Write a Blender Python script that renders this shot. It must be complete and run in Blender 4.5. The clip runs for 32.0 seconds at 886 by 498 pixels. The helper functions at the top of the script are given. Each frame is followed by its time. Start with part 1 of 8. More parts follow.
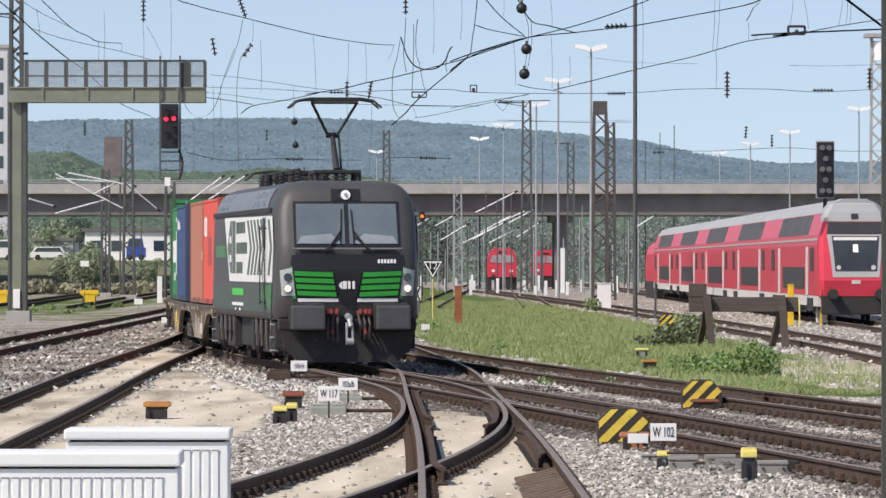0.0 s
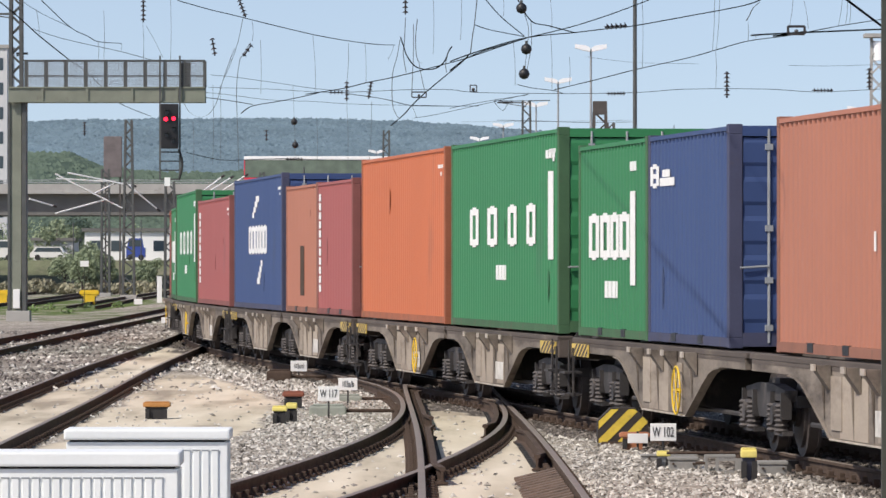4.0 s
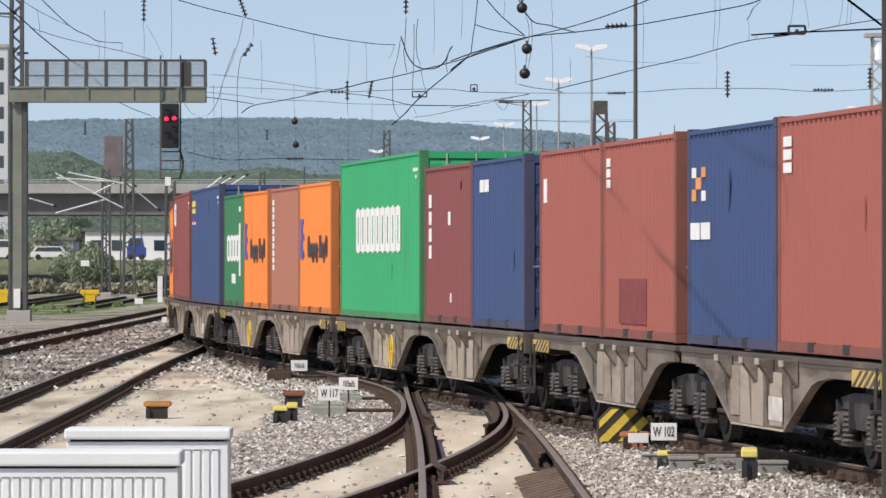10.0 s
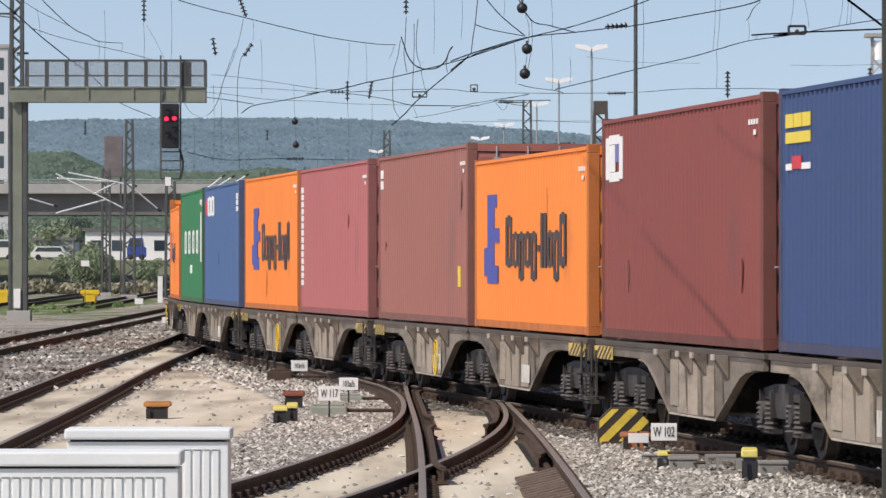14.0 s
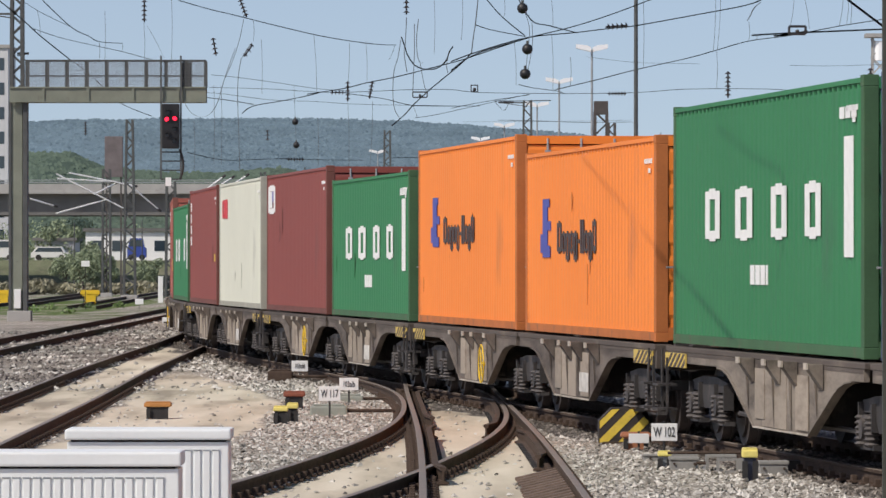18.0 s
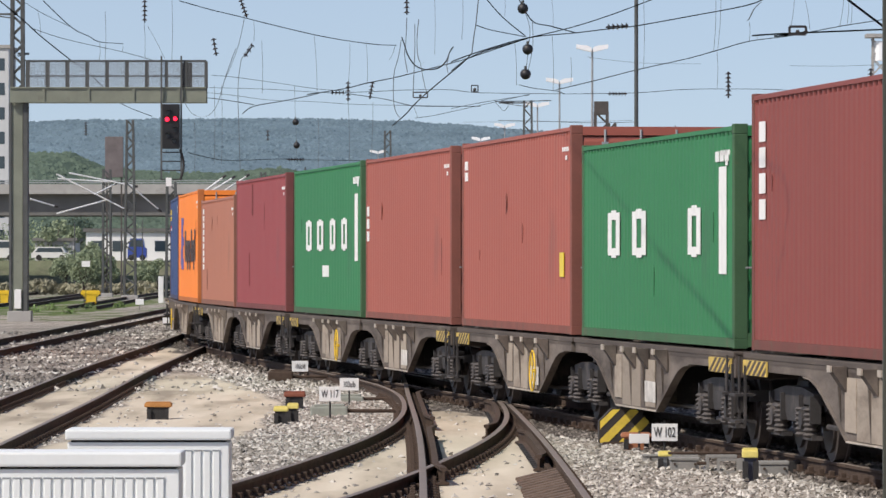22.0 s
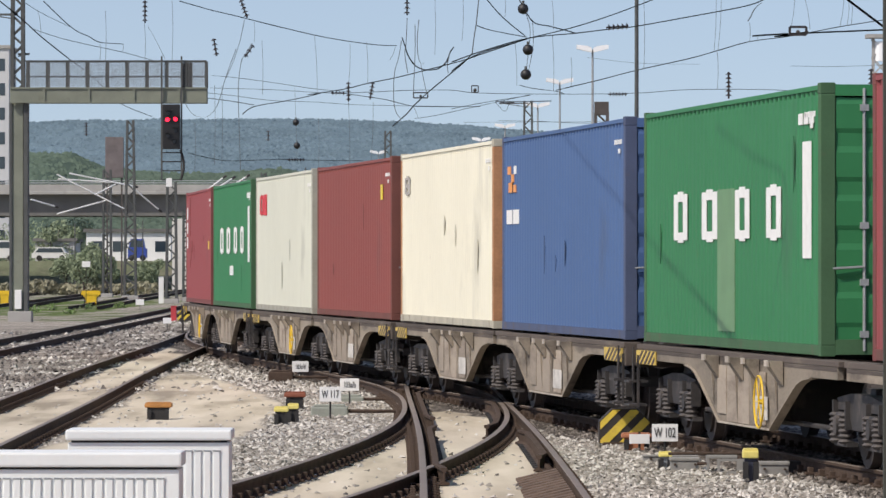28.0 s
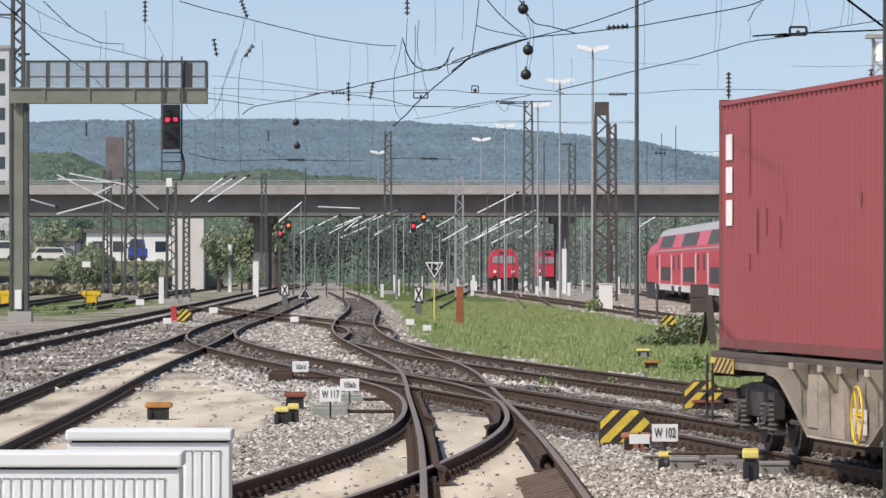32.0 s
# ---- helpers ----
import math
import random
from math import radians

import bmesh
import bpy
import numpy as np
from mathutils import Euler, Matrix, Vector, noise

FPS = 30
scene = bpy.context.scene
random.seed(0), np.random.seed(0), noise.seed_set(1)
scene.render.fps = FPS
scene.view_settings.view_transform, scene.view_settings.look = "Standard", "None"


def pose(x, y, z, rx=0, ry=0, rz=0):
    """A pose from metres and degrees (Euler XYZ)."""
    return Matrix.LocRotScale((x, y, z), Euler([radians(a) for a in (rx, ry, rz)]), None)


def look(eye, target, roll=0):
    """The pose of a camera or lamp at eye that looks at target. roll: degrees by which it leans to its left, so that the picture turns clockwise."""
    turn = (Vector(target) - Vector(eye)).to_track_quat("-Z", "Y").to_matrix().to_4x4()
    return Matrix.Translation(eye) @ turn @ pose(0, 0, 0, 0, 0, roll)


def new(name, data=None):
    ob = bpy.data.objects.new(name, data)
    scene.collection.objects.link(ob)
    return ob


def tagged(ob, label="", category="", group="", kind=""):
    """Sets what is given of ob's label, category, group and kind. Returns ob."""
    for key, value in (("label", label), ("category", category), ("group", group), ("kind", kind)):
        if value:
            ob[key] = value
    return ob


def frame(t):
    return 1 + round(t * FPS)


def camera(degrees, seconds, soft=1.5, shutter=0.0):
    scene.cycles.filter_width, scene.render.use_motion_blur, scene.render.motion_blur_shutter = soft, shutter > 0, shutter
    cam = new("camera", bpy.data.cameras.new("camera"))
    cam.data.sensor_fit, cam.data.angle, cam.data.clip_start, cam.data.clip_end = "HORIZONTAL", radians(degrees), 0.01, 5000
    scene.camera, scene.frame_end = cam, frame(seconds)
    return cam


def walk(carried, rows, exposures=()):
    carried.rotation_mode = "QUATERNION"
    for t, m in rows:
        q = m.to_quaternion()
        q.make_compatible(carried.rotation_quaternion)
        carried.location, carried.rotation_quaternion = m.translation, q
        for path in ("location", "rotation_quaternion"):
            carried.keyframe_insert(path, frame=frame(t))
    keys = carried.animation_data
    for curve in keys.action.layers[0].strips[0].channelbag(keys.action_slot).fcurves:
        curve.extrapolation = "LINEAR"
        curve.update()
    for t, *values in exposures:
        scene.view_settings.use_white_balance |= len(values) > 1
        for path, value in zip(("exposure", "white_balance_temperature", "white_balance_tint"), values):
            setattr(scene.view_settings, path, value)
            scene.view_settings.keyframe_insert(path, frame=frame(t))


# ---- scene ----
cam = camera(8.8648, 32.0, soft=1.5, shutter=0.0)


def aim(dx, dy):
    """The camera's pose, turned by a few thousandths of a degree as the tripod settles."""
    return pose(0, 0, 2.129, 90.1623 + dy * 0.005665, 0, dx * 0.005665)


walk(cam, [(0, aim(0, 0)), (3, aim(-0.5, 0.3)), (6, aim(0.3, -0.7)), (12, aim(0.7, -0.6)), (16, aim(1.1, -0.2)),
           (20, aim(1.8, 0.2)), (25, aim(2.4, 0.8)), (32, aim(2.8, 1.3))],
     exposures=[(0, 0.3, 6800, 12), (3, 0.3, 6800, 12), (6, 0.2, 6800, 12), (8, 0.24, 6800, 12), (10, 0.2, 6800, 12), (11, 0.2, 6800, 12), (12, 0.08, 6800, 12), (13, 0.04, 6800, 12), (14, 0.14, 6800, 12), (17, -0.1, 6800, 12), (18, 0.0, 6800, 12), (19, -0.11, 6800, 12),
                (20, 0.06, 6800, 12), (21, 0.09, 6800, 12), (23, 0.18, 6800, 12), (25, 0.19, 6800, 12), (28, 0.1, 6800, 12), (29, 0.0, 6800, 12), (30, -0.02, 6800, 12), (31, 0.06, 6800, 12), (32, 0.23, 6800, 12)])

# ---- light: clear sky with a high sun from behind the left shoulder ----
SUN = Vector((-0.66, -0.52, 0.92)).normalized()
world = bpy.data.worlds.new("sky")
scene.world = world
world.use_nodes = True
sky = world.node_tree.nodes.new("ShaderNodeTexSky")
sky.sky_type, sky.sun_disc = "NISHITA", False
sky.sun_elevation = math.asin(SUN.z)
sky.sun_rotation = math.atan2(SUN.x, SUN.y)
sky.air_density, sky.dust_density, sky.ozone_density = 1.0, 1.0, 1.8
background = world.node_tree.nodes["Background"]
background.inputs["Strength"].default_value = 0.13
# the clear upper sky reaches low down, over the haze of the valley
ways = world.node_tree.nodes.new("ShaderNodeTexCoord")
lift = world.node_tree.nodes.new("ShaderNodeVectorMath")
lift.operation = "ADD"
lift.inputs[1].default_value = (0, 0, 0.10)
world.node_tree.links.new(ways.outputs["Generated"], lift.inputs[0])
world.node_tree.links.new(lift.outputs[0], sky.inputs["Vector"])
# thin summer haze greys the blue a little
haze = world.node_tree.nodes.new("ShaderNodeVectorMath")
haze.operation = "MULTIPLY"
haze.inputs[1].default_value = (1.06, 0.985, 0.985)
world.node_tree.links.new(sky.outputs[0], haze.inputs[0])
world.node_tree.links.new(haze.outputs[0], background.inputs["Color"])
sun = new("sun", bpy.data.lights.new("sun", "SUN"))
sun.data.energy, sun.data.angle, sun.data.color = 3.6, radians(0.6), (1.0, 0.95, 0.87)
sun.matrix_world = look(SUN * 50, (0, 0, 0))

# ---- materials ----
MATS = {}


def mat(name, col, rough=0.7, metal=0.0, var=0.2, scale=2.0, bump=0.15, bscale=30.0, stretch=(1, 1, 1), dirt=None,
        dirt_amount=0.0, dirt_scale=1.2, rand=0.0, spec=0.5, rust=None, emit=None, emit_power=0.0):
    """A painted or raw surface: two scales of variation, optional dirt patches, fine relief."""
    if name in MATS:
        return MATS[name]
    m = bpy.data.materials.new(name)
    m.use_nodes = True
    nt = m.node_tree
    n, l = nt.nodes, nt.links
    b = n["Principled BSDF"]
    b.inputs["Roughness"].default_value, b.inputs["Metallic"].default_value = rough, metal
    b.inputs["Specular IOR Level"].default_value = spec
    co = n.new("ShaderNodeTexCoord")
    mp = n.new("ShaderNodeMapping")
    mp.inputs["Scale"].default_value = stretch
    l.new(co.outputs["Object"], mp.inputs["Vector"])
    big = n.new("ShaderNodeTexNoise")
    big.inputs["Scale"].default_value, big.inputs["Detail"].default_value = scale, 6
    l.new(mp.outputs[0], big.inputs["Vector"])
    fine = n.new("ShaderNodeTexNoise")
    fine.inputs["Scale"].default_value, fine.inputs["Detail"].default_value = bscale, 4
    l.new(mp.outputs[0], fine.inputs["Vector"])
    add = n.new("ShaderNodeMath")
    add.operation = "MULTIPLY_ADD"
    add.inputs[1].default_value = 0.35
    l.new(fine.outputs["Fac"], add.inputs[0])
    l.new(big.outputs["Fac"], add.inputs[2])
    if rand:
        info = n.new("ShaderNodeObjectInfo")
        more = n.new("ShaderNodeMath")
        more.operation = "MULTIPLY_ADD"
        more.inputs[1].default_value = rand
        l.new(info.outputs["Random"], more.inputs[0])
        l.new(add.outputs[0], more.inputs[2])
        add = more
    ramp = n.new("ShaderNodeMapRange")
    ramp.inputs["From Min"].default_value, ramp.inputs["From Max"].default_value = 0.35, 1.0 + rand
    ramp.inputs["To Min"].default_value, ramp.inputs["To Max"].default_value = 1 - var, 1 + var
    l.new(add.outputs[0], ramp.inputs["Value"])
    mul = n.new("ShaderNodeVectorMath")
    mul.operation = "SCALE"
    mul.inputs[0].default_value = col
    l.new(ramp.outputs[0], mul.inputs["Scale"])
    out = mul.outputs[0]
    if dirt:
        dn = n.new("ShaderNodeTexNoise")
        dn.inputs["Scale"].default_value, dn.inputs["Detail"].default_value = dirt_scale, 8
        dn.inputs["Roughness"].default_value = 0.65
        l.new(mp.outputs[0], dn.inputs["Vector"])
        dr = n.new("ShaderNodeMapRange")
        dr.inputs["From Min"].default_value = 0.68 - 0.4 * dirt_amount
        dr.inputs["From Max"].default_value = 0.80 - 0.2 * dirt_amount
        l.new(dn.outputs["Fac"], dr.inputs["Value"])
        mix = n.new("ShaderNodeMix")
        mix.data_type = "RGBA"
        mix.inputs[7].default_value = (*dirt, 1)
        l.new(dr.outputs[0], mix.inputs[0])
        l.new(out, mix.inputs[6])
        out = mix.outputs[2]
    if rust:
        rn = n.new("ShaderNodeTexNoise")
        rn.inputs["Scale"].default_value, rn.inputs["Detail"].default_value = 3.5, 9
        rn.inputs["Roughness"].default_value = 0.7
        l.new(mp.outputs[0], rn.inputs["Vector"])
        rr = n.new("ShaderNodeMapRange")
        rr.inputs["From Min"].default_value, rr.inputs["From Max"].default_value = 0.66, 0.72
        rr.inputs["To Max"].default_value = 0.75
        l.new(rn.outputs["Fac"], rr.inputs["Value"])
        mix = n.new("ShaderNodeMix")
        mix.data_type = "RGBA"
        mix.inputs[7].default_value = (*rust, 1)
        l.new(rr.outputs[0], mix.inputs[0])
        l.new(out, mix.inputs[6])
        out = mix.outputs[2]
    l.new(out, b.inputs["Base Color"])
    if bump:
        bp = n.new("ShaderNodeBump")
        bp.inputs["Strength"].default_value, bp.inputs["Distance"].default_value = bump, 0.02
        l.new(fine.outputs["Fac"], bp.inputs["Height"])
        l.new(bp.outputs[0], b.inputs["Normal"])
    if emit:
        b.inputs["Emission Color"].default_value = (*emit, 1)
        b.inputs["Emission Strength"].default_value = emit_power
    MATS[name] = m
    return m


def paint(name, col, wear=0.08, streak=True):
    """Weathered container or vehicle paint, with streaks that run down and rusty scuffs."""
    return mat(name, col, rough=0.55, var=0.13, scale=0.3, bump=0.04, bscale=7, stretch=(0.8, 0.8, 0.45) if streak else (1, 1, 1),
               dirt=tuple(0.66 * c + 0.02 for c in col), dirt_amount=0.12 + wear, dirt_scale=0.5, rand=0.12, rust=tuple(0.6 * c + 0.4 * k for c, k in zip(col, (0.15, 0.08, 0.05))))


M_rust = mat("rusty_steel", (0.078, 0.056, 0.044), rough=0.9, var=0.4, scale=5, bump=0.3, spec=0.12)
M_railtop = mat("worn_rail_head", (0.19, 0.155, 0.13), rough=0.6, metal=0.0, var=0.25, scale=3)
M_steel = mat("galvanised_steel", (0.33, 0.35, 0.36), rough=0.6, metal=0.3, var=0.2, scale=3)
M_mast = mat("mast_paint", (0.075, 0.08, 0.078), rough=0.7, var=0.3, scale=2)
M_rustmast = mat("rusty_mast", (0.075, 0.066, 0.06), rough=0.8, var=0.4, scale=2)
M_green_paint = mat("grey_green_paint", (0.19, 0.205, 0.16), rough=0.65, var=0.2, scale=1.5, dirt=(0.09, 0.08, 0.06), dirt_amount=0.15)
M_dark = mat("dark_iron", (0.022, 0.021, 0.021), rough=0.7, var=0.4, scale=4)
M_black = mat("black_paint", (0.012, 0.012, 0.013), rough=0.5, var=0.2)
M_white = mat("white_enamel", (0.78, 0.78, 0.76), rough=0.4, var=0.06, bump=0.03)
M_conc = mat("concrete", (0.36, 0.35, 0.33), rough=0.9, var=0.2, scale=0.6, bump=0.25, dirt=(0.2, 0.19, 0.17), dirt_amount=0.3, dirt_scale=0.4)
M_conc_dark = mat("dark_concrete", (0.155, 0.152, 0.145), rough=0.9, var=0.25, scale=0.5, bump=0.2)
M_yellow = mat("signal_yellow", (0.72, 0.47, 0.02), rough=0.5, var=0.15, scale=4, dirt=(0.25, 0.16, 0.05), dirt_amount=0.12, dirt_scale=5)
M_paleyellow = mat("pale_yellow_paint", (0.72, 0.62, 0.18), rough=0.5, var=0.15, scale=6)
M_orange_lid = mat("orange_brown_lid", (0.42, 0.19, 0.05), rough=0.6, var=0.25, scale=6)
M_glass = mat("dark_glass", (0.03, 0.045, 0.055), rough=0.08, var=0.05, bump=0, spec=0.8)
M_wire = mat("copper_wire", (0.075, 0.082, 0.085), rough=0.6, var=0.1, bump=0)
M_insul = mat("brown_insulator", (0.035, 0.03, 0.03), rough=0.35, var=0.1, bump=0)
M_wood = mat("old_timber", (0.09, 0.07, 0.06), rough=0.85, var=0.3, scale=4, stretch=(0.3, 4, 4))
M_lampwhite = mat("lamp_housing", (0.85, 0.86, 0.86), rough=0.3, var=0.03, bump=0)
M_leaf_far = mat("far_leaves", (0.23, 0.28, 0.17), rough=0.8, var=0.35, scale=0.15, bump=0)
M_red = mat("traffic_red", (0.58, 0.042, 0.07), rough=0.35, var=0.08, scale=1, bump=0.02)


# ---- mesh helpers ----
def box(bm, x0, x1, y0, y1, z0, z1, bevel=0.0):
    vs = [bm.verts.new((x, y, z)) for z in (z0, z1) for y in (y0, y1) for x in (x0, x1)]
    fs = [bm.faces.new([vs[i] for i in q]) for q in ((0, 2, 3, 1), (4, 5, 7, 6), (0, 1, 5, 4), (2, 6, 7, 3), (0, 4, 6, 2), (1, 3, 7, 5))]
    if bevel:
        es = list({e for f in fs for e in f.edges})
        bmesh.ops.bevel(bm, geom=es, offset=bevel, segments=2, affect="EDGES", profile=0.6)
    return vs


def rod(bm, p, q, r, r2=None, n=8):
    """A round bar from p to q, r thick at p and r2 at q."""
    p, q = Vector(p), Vector(q)
    r2 = r if r2 is None else r2
    a = (q - p).normalized()
    u = a.orthogonal().normalized()
    v = a.cross(u)
    rings = []
    for c, k in ((p, r), (q, r2)):
        rings.append([bm.verts.new(c + (u * math.cos(2 * math.pi * i / n) + v * math.sin(2 * math.pi * i / n)) * k) for i in range(n)])
    for i in range(n):
        bm.faces.new((rings[0][i], rings[0][(i + 1) % n], rings[1][(i + 1) % n], rings[1][i]))
    bm.faces.new(rings[0][::-1])
    bm.faces.new(rings[1])


def bar(bm, p, q, w, h=None):
    """A square bar from p to q."""
    rod(bm, p, q, (w if h is None else h) * 0.7071, n=4)


def prism(bm, pts, y0, y1, axis="y"):
    """A flat outline pts pushed from y0 to y1 along an axis."""
    def at(a, b, c):
        return (a, c, b) if axis == "y" else (c, a, b) if axis == "x" else (a, b, c)
    lo = [bm.verts.new(at(a, b, y0)) for a, b in pts]
    hi = [bm.verts.new(at(a, b, y1)) for a, b in pts]
    n = len(pts)
    bm.faces.new(lo)
    bm.faces.new(hi[::-1])
    for i in range(n):
        bm.faces.new((lo[i], hi[i], hi[(i + 1) % n], lo[(i + 1) % n]))


def disc(bm, c, axis, r, t, n=14):
    c, a = Vector(c), Vector(axis).normalized()
    rod(bm, c - a * t / 2, c + a * t / 2, r, n=n)


def ball(bm, c, r, squash=1.0, seg=10):
    bmesh.ops.create_uvsphere(bm, u_segments=seg, v_segments=max(5, seg // 2 + 1), radius=r,
                              matrix=Matrix.Translation(c) @ Matrix.Diagonal((1, 1, squash, 1)))


def ring(bm, c, axis, r, t, n=20):
    """A hoop of radius r and thickness t round an axis."""
    c, a = Vector(c), Vector(axis).normalized()
    u = a.orthogonal().normalized()
    v = a.cross(u)
    pts = [c + (u * math.cos(2 * math.pi * i / n) + v * math.sin(2 * math.pi * i / n)) * r for i in range(n)]
    for i in range(n):
        rod(bm, pts[i], pts[(i + 1) % n], t, n=5)


def mesh_of(name, bm, material, smooth=False):
    bmesh.ops.recalc_face_normals(bm, faces=bm.faces)
    me = bpy.data.meshes.new(name)
    bm.to_mesh(me)
    bm.free()
    for m in material if isinstance(material, (list, tuple)) else [material]:
        me.materials.append(m)
    if smooth:
        for p in me.polygons:
            p.use_smooth = True
    return me


def part(name, bm, material, parent=None, label="", m=None, smooth=False):
    """Links a bmesh, or a ready mesh, as one object under a thing or a part."""
    me = mesh_of(name, bm, material, smooth) if isinstance(bm, bmesh.types.BMesh) else bm
    ob = new(name, me)
    if parent:
        ob.parent = parent
    if m is not None:
        ob.matrix_basis = m
    if label:
        ob["label"] = label
    return ob


def thing(name, m, label, category, group="", kind=""):
    ob = new(name)
    ob.matrix_basis = m
    return tagged(ob, label, category, group, kind)


def raw(name, verts, faces, material):
    me = bpy.data.meshes.new(name)
    me.from_pydata(verts, [], faces)
    me.update()
    for m in material if isinstance(material, (list, tuple)) else [material]:
        me.materials.append(m)
    return me


# ---- the lines of the tracks, as knots (y, x); y runs away from the platform ----
def spline(knots, y):
    k = np.array(knots, float)
    yk, xk = k[:, 0], k[:, 1]
    n, h = len(yk), np.diff(k[:, 0])
    A, r = np.eye(n), np.zeros(n)
    for i in range(1, n - 1):
        A[i, i - 1:i + 2] = h[i - 1], 2 * (h[i - 1] + h[i]), h[i]
        r[i] = 6 * ((xk[i + 1] - xk[i]) / h[i] - (xk[i] - xk[i - 1]) / h[i - 1])
    M = np.linalg.solve(A, r)
    i = np.clip(np.searchsorted(yk, y) - 1, 0, n - 2)
    a, b, H = yk[i + 1] - y, y - yk[i], h[i]
    return M[i] * a**3 / 6 / H + M[i + 1] * b**3 / 6 / H + (xk[i] / H - M[i] * H / 6) * a + (xk[i + 1] / H - M[i + 1] * H / 6) * b


LINE_MAIN = [(-760, 86), (-200, 29), (-20, 13.0), (30, 8.38), (45, 6.97), (60, 5.24), (75, 3.45), (90, 1.62), (105, -0.27), (120, -2.22),
             (140, -4.49), (165, -6.62), (190, -7.65), (238, -8.1), (300, -8.7), (420, -10), (600, -12), (1000, -17)]
LINE_LEFT = [(40, -5.6), (68, -6.05), (92, -6.35), (110, -6.66), (130, -6.92), (155, -7.15), (190, -7.65)]
LINE_FAR_LEFT = [(80, -11.3), (155, -12.05), (265, -12.9), (380, -14.2), (700, -17)]
LINE_STRAIGHT = [(35, 0.62), (53, 0.56), (74, 0.42), (97.7, 0.12), (119, -0.22), (132, -0.7), (147, -1.35), (165, -2.15), (190, -2.95), (280, -4.0), (360, -5.5), (480, -9), (700, -15)]
LINE_CURVE = [(40, -3.3), (52, -1.75), (60, -0.98), (68, -0.38), (77, 0.05), (88, 0.14), (96, -0.06), (106, -0.75), (116, -1.85), (128, -3.1)]
LINE_LINK = [(168, -2.3), (199, -2.75), (230, -5.3), (261, -8.6), (290, -11.6), (310, -13.2)]
LINE_RIGHT = [(30, 12.9), (60, 9.4), (84, 6.4), (101, 4.2), (124, 1.42), (147, -0.85), (165, -2.15)]
LINE_SIDING = [(90, 10.6), (132, 10.95), (165, 10.8), (226, 10.0), (330, 7.8), (450, 4.5), (700, -3)]
LINE_DEPOT = [(150, 15.7), (215, 15.7), (430, 16.0), (700, 16.2)]
S_GRID = np.arange(-755.0, 995.0, 0.5)
X_GRID = spline(LINE_MAIN, S_GRID)
LEN_GRID = np.concatenate([[0], np.cumsum(np.hypot(np.diff(X_GRID), np.diff(S_GRID)))])
LEN_GRID -= np.interp(30.0, S_GRID, LEN_GRID)


def on_line(s):
    """The point of the main line s metres beyond its zero mark."""
    return Vector((np.interp(s, LEN_GRID, X_GRID), np.interp(s, LEN_GRID, S_GRID), 0))


# ---- ground: one sheet to the horizon, with sand, ballast and grass zones ----
GROUND_Z = -0.19


def zone_values(x, y):
    """Shares of sand and of grass at a place."""
    wob = noise.noise(Vector((x * 0.9, y * 0.25, 0))) * 0.8 + noise.noise(Vector((x * 3.1, y * 0.9, 4))) * 0.35
    left, curve, straight = np.interp(y, [k[0] for k in LINE_LEFT], [k[1] for k in LINE_LEFT]), np.interp(y, [k[0] for k in LINE_CURVE], [k[1] for k in LINE_CURVE]), np.interp(y, [k[0] for k in LINE_STRAIGHT], [k[1] for k in LINE_STRAIGHT])
    right, siding = np.interp(y, [k[0] for k in LINE_RIGHT], [k[1] for k in LINE_RIGHT]), np.interp(y, [k[0] for k in LINE_SIDING], [k[1] for k in LINE_SIDING])
    sand = grass = 0.0
    mid = (left + 1.2 + curve - 2.3) / 2
    half = (curve - 2.3 - left - 1.2) / 2
    if 48 < y < 128 and half > 0:
        sand = max(0.0, min(1.0, 3.2 * (1 - abs(x - mid + 0.35) / half) + wob * 0.8)) * max(0, min(1, (128 - y) / 16))
    if abs(x - left) < 0.66 + 0.2 * wob and 40 < y < 190:
        sand = max(sand, 0.8 + 0.5 * wob)
    if 40 < y < 100 and (abs(x - straight) < 0.66 or abs(x - curve) < 0.62):
        sand = max(sand, 0.9 + 0.35 * wob)
    main = np.interp(y, S_GRID, X_GRID)
    oil = 0.0
    for c, w, far in ((main, 1.55, 178), (main + 1.0, 1.6, 110), (right, 1.3, 170), (straight, 1.15 if y > 97 else -9, 420), (main, 0.75, 420)):
        oil = max(oil, min(1.0, (w + 0.5 * wob - abs(x - c)) * 2.2) * (1 if y < far else 0))
    if 91 < y < 104 and -0.9 < x - straight < 1.5:
        oil = max(oil, 0.65 + wob * 0.6)
    sand *= 1 - max(0, oil)
    if x < left - 0.8 and y < 220:
        oil = max(oil, 0.36 + 0.2 * wob)
    if 60 > y > 35 and straight + 1.6 < x < main - 1.5 and y < 54 + wob * 2:
        sand = max(sand, 0.7)
    edge = right if y < 160 else straight
    if y > 100 and edge + 1.7 < x < siding - 1.6:
        grass = max(0.0, min(1.0, min(x - edge - 1.7, siding - 1.6 - x) * 0.8 + wob + 0.2))
    if 104 < y < 140 and x > 7.0 + wob:
        grass *= 0.3
        sand = max(sand, 0.45)
    if y > 235 and x < -14.2:
        grass = max(grass, 0.35 + wob)
    if 265 < y < 375 and -25 < x < -17.5:
        grass = max(grass, 0.6 + wob)
    if 175 < y < 330 and -11.4 + wob < x < -9.2 and y > 215:
        grass = max(grass, 0.3 + wob * 0.8)
    return sand, max(0, min(1, grass)), max(0, min(1, oil))


